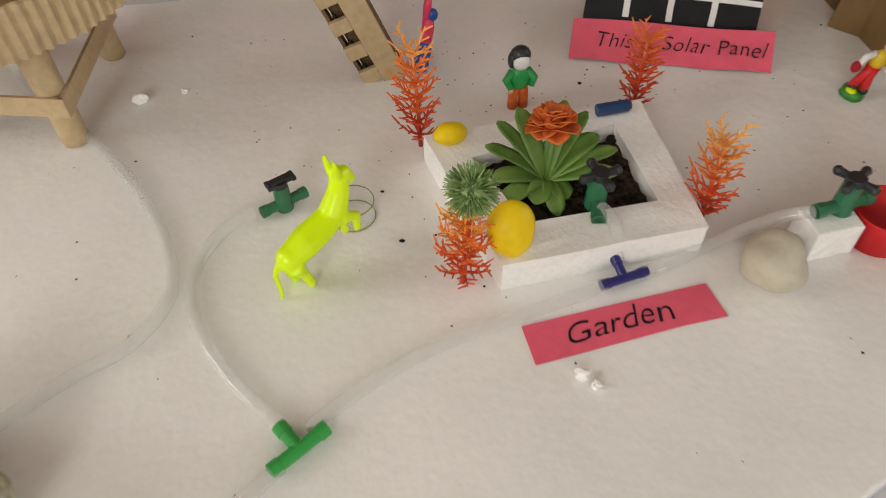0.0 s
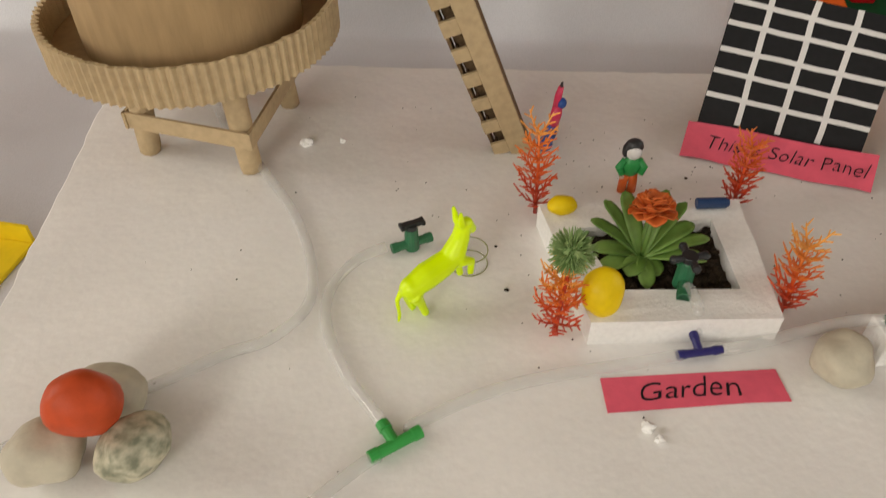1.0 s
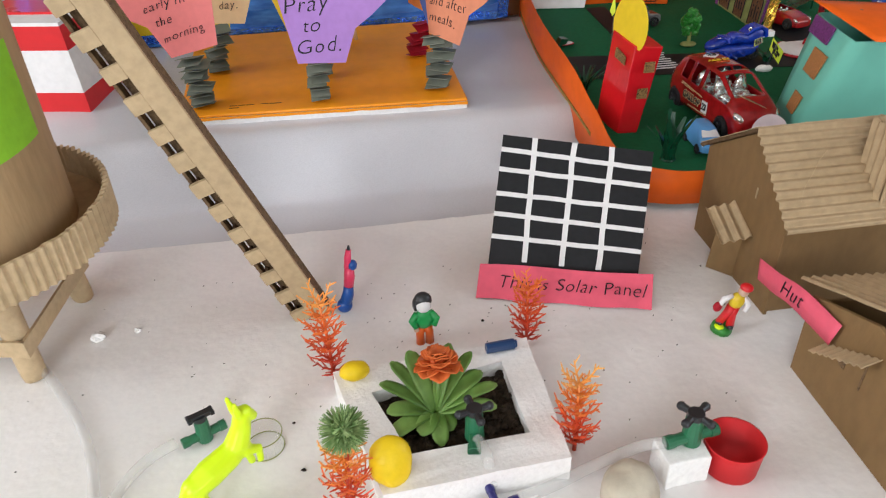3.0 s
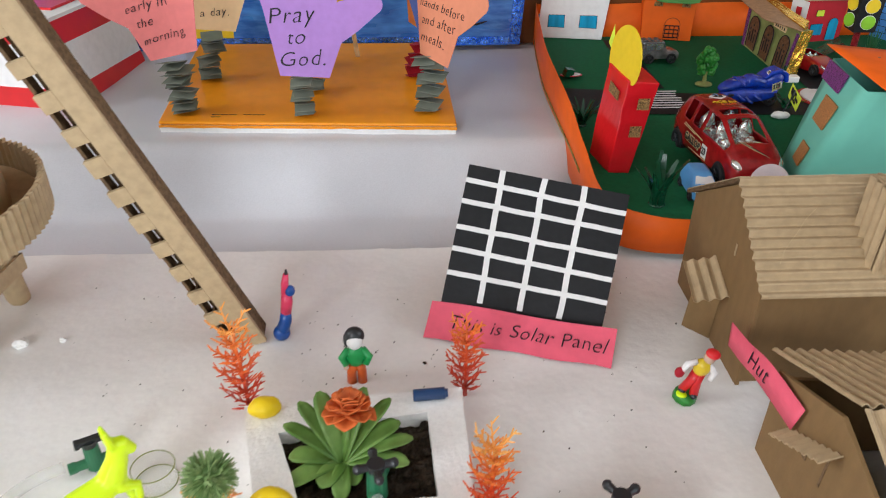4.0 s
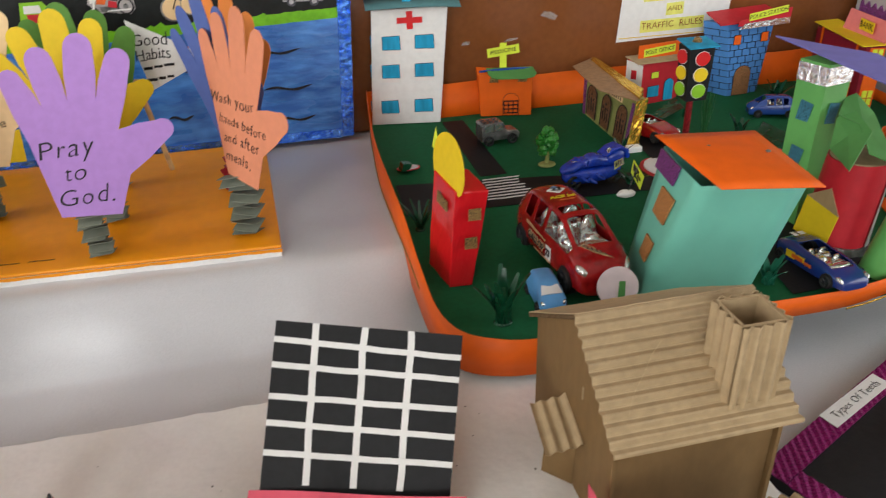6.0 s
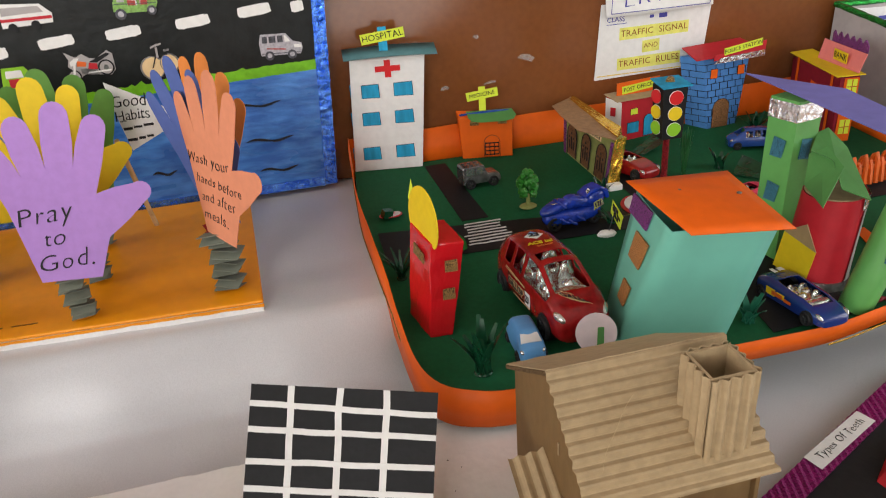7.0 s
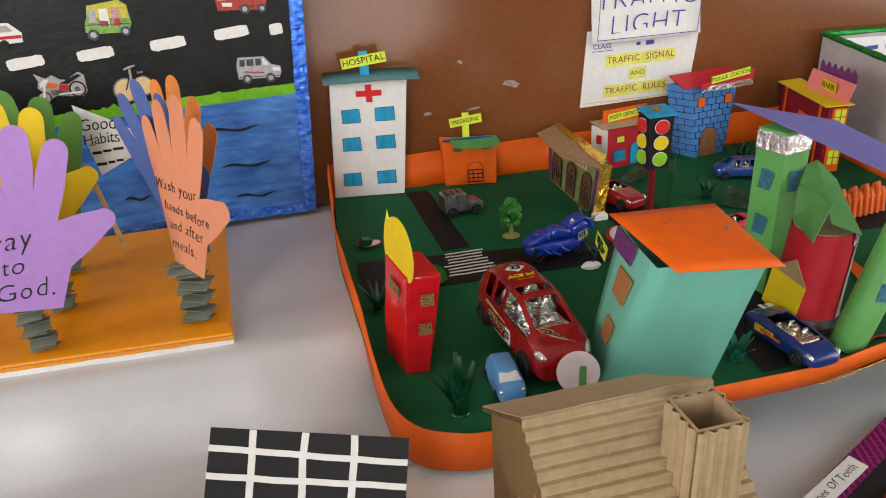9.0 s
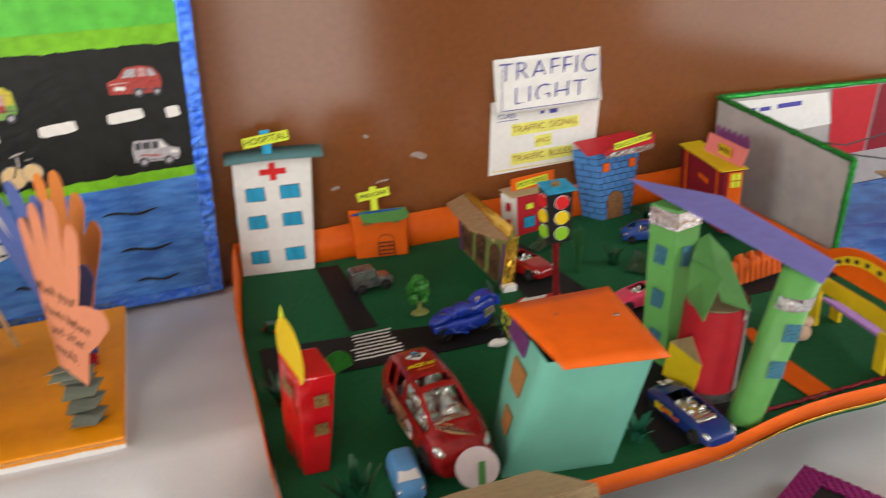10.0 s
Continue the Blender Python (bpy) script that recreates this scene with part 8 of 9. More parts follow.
def loft(bm, secs):
    rings = [[bm.verts.new(p) for p in s] for s in secs]
    n = len(rings[0])
    for a, b in zip(rings, rings[1:]):
        for i in range(n):
            bm.faces.new((a[i], a[(i + 1) % n], b[(i + 1) % n], b[i]))
    bm.faces.new(rings[0][::-1])
    bm.faces.new(rings[-1])


def wheel(th, x, y, r, w, side):
    bm = bmesh.new()
    n = 24
    prof = [(-w / 2, r * 0.62), (-w / 2, r * 0.92), (-w * 0.35, r), (w * 0.35, r), (w / 2, r * 0.92), (w / 2, r * 0.62)]
    rings = [[bm.verts.new((rr * math.cos(2 * math.pi * i / n), yy, rr * math.sin(2 * math.pi * i / n))) for i in range(n)] for yy, rr in prof]
    for a, b in zip(rings, rings[1:] + rings[:1]):
        for i in range(n):
            bm.faces.new((a[i], a[(i + 1) % n], b[(i + 1) % n], b[i]))
    t = part("wheel", bm, RUBBER, th, "black toy wheel", smooth=True, m=pose(x, y, r))
    bm = bmesh.new()
    rod(bm, (0, side * w * 0.15, 0), (0, side * w * 0.36, 0), r * 0.2, None, 12)
    for k in range(5):
        a = 2 * math.pi * k / 5
        tube(bm, [(0, side * w * 0.3, 0), (r * 0.66 * math.cos(a), side * w * 0.3, r * 0.66 * math.sin(a))], r * 0.10, 6)
    part("rim", bm, BLACKPL, t)


HATCH = ((-0.50, 0.78, 0.46, 0.50, 0.62), (-0.47, 0.92, 0.58, 0.72, 0.60), (-0.43, 0.97, 0.64, 0.88, 0.62), (-0.36, 1.0, 0.66, 0.965, 0.66), (-0.30, 1.0, 0.66, 0.985, 0.67), (-0.20, 1.0, 0.655, 1.0, 0.68),
         (-0.165, 1.0, 0.65, 1.0, 0.68), (-0.035, 1.0, 0.645, 1.0, 0.68), (0.0, 1.0, 0.64, 1.0, 0.68), (0.015, 1.0, 0.64, 0.995, 0.68), (0.105, 1.0, 0.64, 0.98, 0.67), (0.15, 1.0, 0.64, 0.955, 0.67),
         (0.33, 0.99, 0.62, 0.70, 0.74), (0.42, 0.95, 0.54, 0.60, 0.70), (0.47, 0.87, 0.44, 0.49, 0.62), (0.50, 0.70, 0.33, 0.36, 0.5))
ROADSTER = ((-0.50, 0.78, 0.60, 0.66, 0.60), (-0.46, 0.92, 0.72, 0.80, 0.68), (-0.36, 1.0, 0.78, 0.90, 0.72), (-0.25, 1.0, 0.80, 0.92, 0.74), (-0.21, 1.0, 0.79, 0.92, 0.74), (-0.05, 0.98, 0.76, 0.84, 0.76),
            (0.12, 0.98, 0.72, 0.80, 0.76), (0.16, 0.98, 0.70, 0.80, 0.75), (0.30, 0.96, 0.62, 0.68, 0.72), (0.42, 0.90, 0.52, 0.58, 0.66), (0.48, 0.78, 0.44, 0.48, 0.56), (0.50, 0.66, 0.36, 0.40, 0.5))


def toy_car(name, m, L, W, H, paint, label, stations=HATCH, side=(4, 6, 8, 9, 10, 11), top=(9, 11)):
    """A moulded toy car facing +x, its wheels on z = 0: one smooth shell whose windows are left open.
    stations: place along the car, half width, belt height, roof height and roof half width; side, top: open stretches."""
    th = thing(name, label, "toy car", m, "toy cars")
    hw = W / 2
    bm = bmesh.new()
    cols = []
    for x, w, zb, zt, wt in stations:
        half = [(0.90 * w, 0.075), (1.0 * w, 0.18), (1.02 * w, zb * 0.70), (0.985 * w, zb * 0.98), (0.985 * w + (wt - 0.985 * w) * 0.84, zb + (zt - zb) * 0.88), (wt * 0.84, zt), (wt * 0.40, zt * 1.02)]
        ring_ = [(-u, v) for u, v in half] + [(u, v) for u, v in half[::-1]]
        cols.append([bm.verts.new((x * L, u * hw, v * H)) for u, v in ring_])
    n = len(cols[0])
    for i in range(len(cols) - 1):
        for k in range(n):
            if k in (3, 9) and i in side or k in (5, 6, 7) and i in top:
                continue
            bm.faces.new((cols[i][k], cols[i][(k + 1) % n], cols[i + 1][(k + 1) % n], cols[i + 1][k]))
    bm.faces.new(cols[0][::-1])
    bm.faces.new(cols[-1])
    body = part("body", bm, paint, th, smooth=True)
    md = body.modifiers.new("thickness", "SOLIDIFY")
    md.thickness, md.offset = H * 0.022, -1
    md.edge_crease_inner = md.edge_crease_outer = md.edge_crease_rim = 0.75
    md = body.modifiers.new("smooth_body", "SUBSURF")
    md.levels = md.render_levels = 2
    zf = stations[len(stations) // 2][2] * H
    if side or top:
        im = CHROME
        x0, x1 = stations[min(side + top)][0], stations[max(side + top) + 1][0]
        bm = bmesh.new()
        box(bm, (x0 + 0.02) * L, (x1 - 0.01) * L, -hw * 0.80, hw * 0.80, H * 0.30, zf * 0.86)
        part("interior_tray", bm, im, th, "shiny silver moulded interior", bevel=0.0014)
        for q, z in ((0.22, 0.96), (0.60, 0.98)) if stations is HATCH else ((0.24, 0.80), (0.62, 0.80)):
            for sy in (-0.40, 0.40):
                x = x0 + (x1 - x0) * q
                bm = bmesh.new()
                ball(bm, (x * L, sy * hw, zf * z), (L * 0.030, hw * 0.30, zf * 0.36), 14, 10, 0.25, q * 9 + sy)
                ball(bm, ((x + 0.06) * L, sy * hw, zf * 0.86), (L * 0.055, hw * 0.28, zf * 0.14), 14, 10, 0.25, q * 5 + sy)
                part("seat", bm, im, th, smooth=True)
        bm = bmesh.new()
        ball(bm, ((x1 - 0.06) * L, 0, zf * 0.90), (L * 0.05, hw * 0.74, zf * 0.14), 16, 10, 0.3, 2.0)
        part("dashboard", bm, im, th, smooth=True)
    else:
        bm = bmesh.new()
        prism(bm, [(-hw * 0.74, -0.13 * L), (hw * 0.74, -0.13 * L), (hw * 0.60, 0.055 * L), (-hw * 0.60, 0.055 * L)], 0.0012, pose(0.235 * L, 0, H * 0.80, 0, 0, 90) @ pose(0, 0, 0, -62, 0, 0))
        part("windscreen", bm, WHITEP, th, "white painted windscreen")
    r = H * (0.185 if stations is HATCH else 0.26)
    for x in (-0.345, 0.315):
        for sy in (-1, 1):
            bm = bmesh.new()
            rod(bm, (x * L, sy * hw * 0.70, r * 1.04), (x * L, sy * hw * 1.008, r * 1.04), r * 1.14, None, 28)
            part("wheel_arch", bm, RUBBER, th)
            wheel(th, x * L, sy * (hw * 0.945), r, W * 0.15, sy)
    for sy in (-1, 1):
        bm = bmesh.new()
        ball(bm, (0, 0, 0), (L * 0.050, hw * 0.15, H * 0.065), 14, 8, m=pose(0, 0, 0, 0, 34, sy * -32))
        bmesh.ops.translate(bm, vec=(0.440 * L, sy * hw * 0.74, H * (0.455 if stations is HATCH else 0.48)), verts=bm.verts[:])
        part("headlight", bm, CHROME, th, "silver moulded headlight", smooth=True)
    return th


rc = toy_car("toy_car", pose(0.3750, 0.564, gz(0.564) + 0.0005, -3.5, 0, 0) @ pose(0, 0, 0, 0, 0, -86.5), 0.154, 0.055, 0.0615, CARRED, "red toy car with sunroof and racing decals")
ZR = 0.0630
bm = bmesh.new()
slab(bm, [(-0.0440, 0), (-0.0350, -0.0095), (-0.0260, 0), (-0.0350, 0.0095)], ZR - 0.0006, ZR)
dc = part("number_decal", bm, WHITEP, rc, "white diamond decal numbered 23")
bm = bmesh.new()
slab(bm, [(-0.0438, 0), (-0.0395, -0.0045), (-0.0352, -0.0005), (-0.0395, 0.0040)], ZR, ZR + 0.0003)
part("blue_corner", bm, SKYBLUE, dc)
text("lettering", "23", 0.0105, pose(-0.0345, 0, ZR + 0.0005, 0, 0, 78), INK, dc, 0, 0, 0.0004)
text("lettering", "ACE in!", 0.0076, pose(-0.0165, -0.0015, ZR, 0, 0, 90), YELLOW, rc, 0.15, 0, 0.0004, 1.05)
text("lettering", "GALLOP", 0.0040, pose(-0.0095, 0.0005, ZR - 0.0002, 0, 0, 90), DOLLO, rc, 0.1, 0, 0.0002, 1.1)
hood = pose(0.0620, -0.002, 0.0408, 0, 27, 90)
text("lettering", "GALLOP", 0.0100, hood @ pose(-0.001, -0.002, 0.0004, 0, 0, 4), BEIGE, rc, 0.15, 0, 0.0011, 1.05)
text("lettering", "GALLOP", 0.0100, hood @ pose(-0.001, -0.002, 0.0007, 0, 0, 4), INK, rc, 0.15, 0, 0.0003, 1.05)
for a, b, w in (((-0.014, 0.0050), (0.013, 0.0085), 0.0008), ((-0.004, 0.0046), (0.014, 0.0100), 0.0006), ((-0.012, -0.0085), (0.004, -0.0078), 0.0010)):
    bm = bmesh.new()
    d = Vector((b[0] - a[0], b[1] - a[1])).normalized()
    slab(bm, [a, (b[0], b[1]), (b[0] - d.y * w, b[1] + d.x * w), (a[0] - d.y * w, a[1] + d.x * w)], 0.0003, 0.0006)
    part("decal_stripe", bm, BEIGE, rc, m=hood)
side_m = pose(0.000, -0.0282, 0.0225, 90, 0, 0) @ pose(0, 0, 0, -4, 0, 0)
bm = bmesh.new()
slab(bm, [(-0.036, 0.004), (-0.030, -0.006), (0.002, -0.0045), (0.006, 0.002), (-0.002, 0.0058), (-0.030, 0.0070)], 0, 0.0003)
part("name_decal", bm, CARRED, rc, "lettered side decal", m=side_m)
text("lettering", "GALLOP", 0.0098, side_m @ pose(-0.0150, 0.0005, 0.0005, 0, 0, -2), BEIGE, rc, 0.1, 0, 0.0011, 1.05)
text("lettering", "GALLOP", 0.0098, side_m @ pose(-0.0150, 0.0005, 0.0008, 0, 0, -2), INK, rc, 0.1, 0, 0.0004, 1.05)
bm = bmesh.new()
slab(bm, [(0.0085, -0.0065), (0.0200, -0.0065), (0.0188, 0.0060), (0.0073, 0.0060)], 0, 0.0003)
part("number_decal", bm, WHITEP, rc, "white side decal numbered 23", m=side_m)
text("lettering", "23", 0.0092, side_m @ pose(0.0137, -0.0004, 0.0007), INK, rc, 0, 0, 0.0004)
for a, b, w in (((-0.040, 0.0118), (0.0060, 0.0078), 0.0009), ((-0.042, 0.0100), (-0.012, 0.0080), 0.0007), ((-0.020, -0.0085), (0.020, -0.0080), 0.0007)):
    bm = bmesh.new()
    slab(bm, [a, b, (b[0], b[1] + w), (a[0], a[1] + w)], 0, 0.0003)
    part("decal_stripe", bm, BEIGE, rc, m=side_m)
toy_car("toy_car", pose(0.3330, 0.5120, gz(0.512) + 0.0005, -3, 0, 0) @ pose(0, 0, 0, 0, 0, -93), 0.050, 0.025, 0.025, SKYBLUE, "small pale blue toy car beside a red one", HATCH, (), ())
bs = toy_car("toy_car", pose(0.5935, 0.4950, gz(0.495) + 0.0012, -3, 0, 0) @ pose(0, 0, 0, 0, 0, -86), 0.088, 0.037, 0.024, mat("deep_blue_car_paint", (0.012, 0.035, 0.20), 0.25, 0.06, 90, 0.03, spec=0.6, coat=0.5), "low blue toy sports car with a silver interior", ROADSTER, (), (4, 5, 6, 7))
bars("decal_bars", [(-0.020, 0, 0.012, 0.007), (-0.006, 0.0005, 0.010, 0.005)], pose(-0.004, -0.0188, 0.0125, 90, 0, 0), YELLOW, bs)
bars("decal_bars", [(-0.012, 0, 0.014, 0.004), (0.004, -0.001, 0.009, 0.003)], pose(-0.004, -0.0191, 0.0125, 90, 0, 0), DOLLO, bs)
bars("decal_bars", [(-0.006, 0, 0.004, 0.008), (0.001, 0, 0.006, 0.006)], pose(-0.034, 0, 0.0236, 0, 0, 90), WHITEP, bs)
toy_car("toy_car", pose(0.578, 0.812, gz(0.812) + 0.0018, -3, 0, 0) @ pose(0, 0, 0, 0, 0, -70), 0.074, 0.036, 0.025, CARRED, "low dark red toy car with a silver interior", ROADSTER, (), (4, 5))
toy_car("toy_car", pose(0.660, 0.690, gz(0.690) + 0.0018, -3, 0, 0) @ pose(0, 0, 0, 0, 0, 185), 0.062, 0.030, 0.024, DOLLP, "pinkish red toy car on the road", ROADSTER, (), (4, 5))
toy_car("toy_car", pose(0.765, 0.838, gz(0.838) + 0.0005, -3, 0, 0) @ pose(0, 0, 0, 0, 0, 160), 0.060, 0.030, 0.026, CARBLUE, "dark blue toy car before the bank", HATCH, (4, 6, 8, 9, 10), (11,))

# jeep, smoked chrome
jp = thing("toy_jeep", "small smoky chrome toy jeep", "toy car", pose(0.385, 0.848, gz(0.848) + 0.0004, -3, 0, 0) @ pose(0, 0, 0, 0, 0, 5), "toy cars")
bm = bmesh.new()
loft(bm, [[Vector((x, sy * 0.0125, z)) for sy, z in ((-1, 0.006), (-1.03, 0.012), (-0.96, h), (0.96, h), (1.03, 0.012), (1, 0.006))] for x, h in ((-0.024, 0.026), (-0.022, 0.029), (0.004, 0.029), (0.009, 0.0175), (0.024, 0.016), (0.026, 0.013))])
part("body", bm, SMOKE, jp, bevel=0.001)
for sy in (-1, 1):
    for x0, x1 in ((-0.020, -0.009), (-0.007, 0.003)):
        bm = bmesh.new()
        cbox(bm, ((x0 + x1) / 2, sy * 0.0125, 0.0225), (x1 - x0, 0.0008, 0.008))
        part("side_window", bm, CHROME, jp)
for k in range(6):
    bm = bmesh.new()
    cbox(bm, (-0.018 + 0.008 * (k % 3), -0.005 + 0.010 * (k // 3), 0.0298), (0.0035, 0.005, 0.0012))
    part("roof_stud", bm, SMOKE, jp)
for x in (-0.015, 0.016):
    for sy in (-1, 1):
        wheel(jp, x, sy * 0.0125, 0.0066, 0.0045, sy)

# motorbike wrapped in blue film
mb = thing("toy_motorbike", "blue plastic toy motorbike lying on the road", "toy motorbike", pose(0.4550, 0.7090, gz(0.709) + 0.0012, -3, 0, 0) @ pose(0, 0, 0, 0, 0, 8) @ Matrix.Scale(1.0, 4))


def hull(stations, seg=14, square=0.75):
    """A smooth moulded body through rounded sections: place, height, half width, half height."""
    bm = bmesh.new()
    loft(bm, [[Vector((x, w * math.copysign(abs(math.cos(a)) ** square, math.cos(a)), z + h * math.copysign(abs(math.sin(a)) ** square, math.sin(a)))) for a in [2 * math.pi * k / seg for k in range(seg)]] for x, z, w, h in stations])
    return bm


for nm, st in (("lower_fairing", ((-0.036, 0.014, 0.005, 0.004), (-0.032, 0.014, 0.009, 0.008), (-0.014, 0.013, 0.011, 0.010), (0.006, 0.012, 0.012, 0.009), (0.026, 0.014, 0.012, 0.009), (0.038, 0.017, 0.006, 0.006))),
               ("nose", ((-0.039, 0.021, 0.004, 0.002), (-0.034, 0.022, 0.009, 0.005), (-0.022, 0.026, 0.012, 0.006), (-0.012, 0.029, 0.010, 0.006), (-0.004, 0.029, 0.006, 0.004))),
               ("tank", ((-0.010, 0.026, 0.006, 0.006), (-0.004, 0.030, 0.010, 0.008), (0.008, 0.029, 0.011, 0.007), (0.018, 0.026, 0.008, 0.006), (0.024, 0.024, 0.006, 0.005))),
               ("tail", ((0.014, 0.026, 0.007, 0.007), (0.024, 0.029, 0.012, 0.010), (0.034, 0.031, 0.012, 0.011), (0.041, 0.030, 0.006, 0.008)))):
    o = part(nm, hull(st), FILMBLUE, mb, smooth=True)
    md = o.modifiers.new("smooth_body", "SUBSURF")
    md.levels = md.render_levels = 1
bm = bmesh.new()
prism(bm, [(0.012, 0.034), (0.022, 0.041), (0.033, 0.043), (0.042, 0.038), (0.044, 0.028), (0.040, 0.027), (0.038, 0.034), (0.031, 0.039), (0.022, 0.037), (0.014, 0.032)], 0.020, pose(0, 0.010, 0))
part("rear_wing", bm, FILMBLUE, mb, bevel=0.0012)
for x in (-0.025, 0.026):
    wheel(mb, x, -0.0065, 0.0085, 0.006, -1)
bm = bmesh.new()
tube(bm, smooth_path([(-0.014, -0.0145, 0.028), (-0.017, -0.008, 0.032), (-0.018, 0, 0.033), (-0.017, 0.008, 0.032), (-0.014, 0.0145, 0.028)], 4), 0.0013, 8)
part("handlebar", bm, FILMBLUE, mb)
for k, (x, z) in enumerate(((-0.016, 0.012), (-0.006, 0.009), (0.004, 0.012))):
    bm = bmesh.new()
    tube(bm, smooth_path([(x - 0.004, -0.012, z + 0.004), (x, -0.0135, z), (x + 0.006, -0.013, z - 0.003)], 3), 0.0018, 8)
    part("engine_pipe", bm, FILMBLUE, mb, smooth=True)
for w, h, dm in ((0.011, 0.007, pose(-0.024, -0.005, 0.0318, -14, 10, 8)), (0.014, 0.009, pose(0.027, -0.0128, 0.024, 78, 0, 0) @ pose(0, 0, 0, 0, 0, 14)), (0.006, 0.006, pose(0.0180, -0.007, 0.0385, 50, -30, 20))):
    bm = bmesh.new()
    slab(bm, [(-w / 2, -h / 2), (w / 2, -h / 3), (w / 2, h / 2), (-w / 3, h / 2)], 0, 0.0005)
    de = part("decal", bm, CHROME, mb, "silver and black decal", m=dm)
    for k in range(3):
        bm = bmesh.new()
        slab(bm, [(-w * 0.30 + w * 0.22 * k, -h * 0.20), (-w * 0.20 + w * 0.22 * k, -h * 0.20), (-w * 0.12 + w * 0.22 * k, h * 0.34), (-w * 0.22 + w * 0.22 * k, h * 0.34)], 0.0006, 0.0008)
        part("decal_mark", bm, INK, de)

# trees, leaf tufts and plants -----------------------------------------------------------------------------------
tr = thing("toy_tree", "small green plastic toy tree on a round base", "toy tree", at(0.424, 0.768))
bm = bmesh.new()
ball(bm, (0, 0, 0.002), (0.011, 0.009, 0.003), 12, 6)
rod(bm, (0, 0, 0.002), (0, 0, 0.018), 0.003, 0.0022, 8)
part("trunk", bm, OLIVE, tr)
random.seed(44)
bm = bmesh.new()
for k in range(46):
    a, t = random.uniform(0, 6.28), random.random()
    rr = 0.012 * math.sin(math.pi * (0.15 + 0.8 * t)) + 0.001
    ball(bm, (rr * math.cos(a) * 0.8, rr * math.sin(a) * 0.6, 0.016 + 0.030 * t), (random.uniform(0.003, 0.005),) * 3, 8, 6, 0.5, k)
part("crown", bm, TREEG, tr)


def tuft(name, x, y, label, n, h, spread, material, seed, wide=0.0016, bend=0.6):
    """A tuft of stiff plastic strips."""
    random.seed(seed)
    th = thing(name, label, "toy plant", at(x, y), "plastic plants")
    bm = bmesh.new()
    ball(bm, (0, 0, 0.001), (spread * 0.28, spread * 0.24, 0.0025), 12, 6)
    part("base", bm, material, th)
    for k in range(n):
        a = 2 * math.pi * k / n + random.uniform(-0.3, 0.3)
        d = Vector((math.cos(a), math.sin(a), 0))
        s = Vector((-d.y, d.x, 0))
        hh = h * random.uniform(0.7, 1.05)
        sp = spread * random.uniform(0.3, 1.0)
        bm = bmesh.new()
        va, vb = [], []
        for j in range(7):
            t = j / 6
            p = d * (0.002 + sp * t ** 1.6 * bend * 1.6) + Vector((0, 0, hh * (t - 0.18 * bend * t * t)))
            w = wide * (1 - 0.75 * t)
            va.append(bm.verts.new(p - s * w))
            vb.append(bm.verts.new(p + s * w))
        for j in range(6):
            bm.faces.new((va[j], va[j + 1], vb[j + 1], vb[j]))
        o = part("leaf_strip", bm, material, th)
        m_ = o.modifiers.new("thickness", "SOLIDIFY")
        m_.thickness = 0.0005
    return th


tuft("strip_grass", 0.288, 0.493, "dark green plastic strip grass by the corner", 11, 0.054, 0.030, DKGREEN, 1, 0.0068, 0.5)
tuft("leafy_tuft", 0.249, 0.660, "dark green curled plastic leaves behind the red building", 14, 0.036, 0.020, DKGREEN, 2, 0.0030, 1.0)
tuft("palm_tuft", 0.6385, 0.7877, "tall green plastic palm tuft", 20, 0.066, 0.007, PALMG, 3, 0.0016, 0.6)
tuft("leafy_tuft", 0.690, 0.790, "dark green plastic leaves beside the road", 6, 0.030, 0.016, DKGREEN, 4, 0.0065, 0.6)
for pts in (((0.6066, 0.8687, 0.0722), (0.6176, 0.8549, 0.0703), (0.6504, 0.8610, 0.0807), (0.6542, 0.8950, 0.0849)), ((0.6926, 0.7648, 0.0635), (0.7222, 0.7907, 0.0761), (0.7291, 0.7487, 0.0744), (0.7164, 0.7402, 0.0619))):
    q = [Vector(p) for p in pts]
    lp = thing("leaf_panel", "dark green flat plastic leaf panel lying by the road", "toy plant", Matrix.Translation(q[0]), "leaf panels")
    bm = bmesh.new()
    n = 6
    g = [[bm.verts.new((q[0].lerp(q[1], i / n)).lerp(q[3].lerp(q[2], i / n), j / n) - q[0] + Vector((0, 0, 0.0016 * abs(i - 3) / 3 + 0.001 * noise.noise(Vector((i * 0.8, j * 0.7, 1)))))) for i in range(n + 1)] for j in range(n + 1)]
    for j in range(n):
        for i in range(n):
            bm.faces.new((g[j][i], g[j][i + 1], g[j + 1][i + 1], g[j + 1][i]))
    o = part("leaf", bm, DKGREEN, lp)
    md = o.modifiers.new("thickness", "SOLIDIFY")
    md.thickness = 0.0007
    bm = bmesh.new()
    tube(bm, [(0, 0, gz(q[0].y) - q[0].z), (0, 0, 0.0005)], 0.0012, 6)
    tube(bm, [Vector((q[2].x - q[0].x, q[2].y - q[0].y, gz(q[2].y) - q[0].z)), q[2] - q[0]], 0.0012, 6)
    part("stem", bm, DKGREEN, lp)
tuft("leafy_tuft", 0.538, 0.491, "teal green plastic leaves beside the turquoise tower", 8, 0.030, 0.016, TEALG, 6, 0.0055, 0.7)
tuft("leafy_tuft", 0.800, 0.880, "dark green plastic leaves before the bank", 10, 0.036, 0.022, DKGREEN, 7, 0.0050, 0.9)
tuft("strip_grass", 0.515, 0.762, "green plastic blades before the gallery", 8, 0.034, 0.016, DKGREEN, 8, 0.0028, 0.6)
tuft("leafy_tuft", 0.500, 0.700, "dark green plastic leaves behind the tower", 8, 0.020, 0.016, DKGREEN, 9, 0.0040, 0.9)

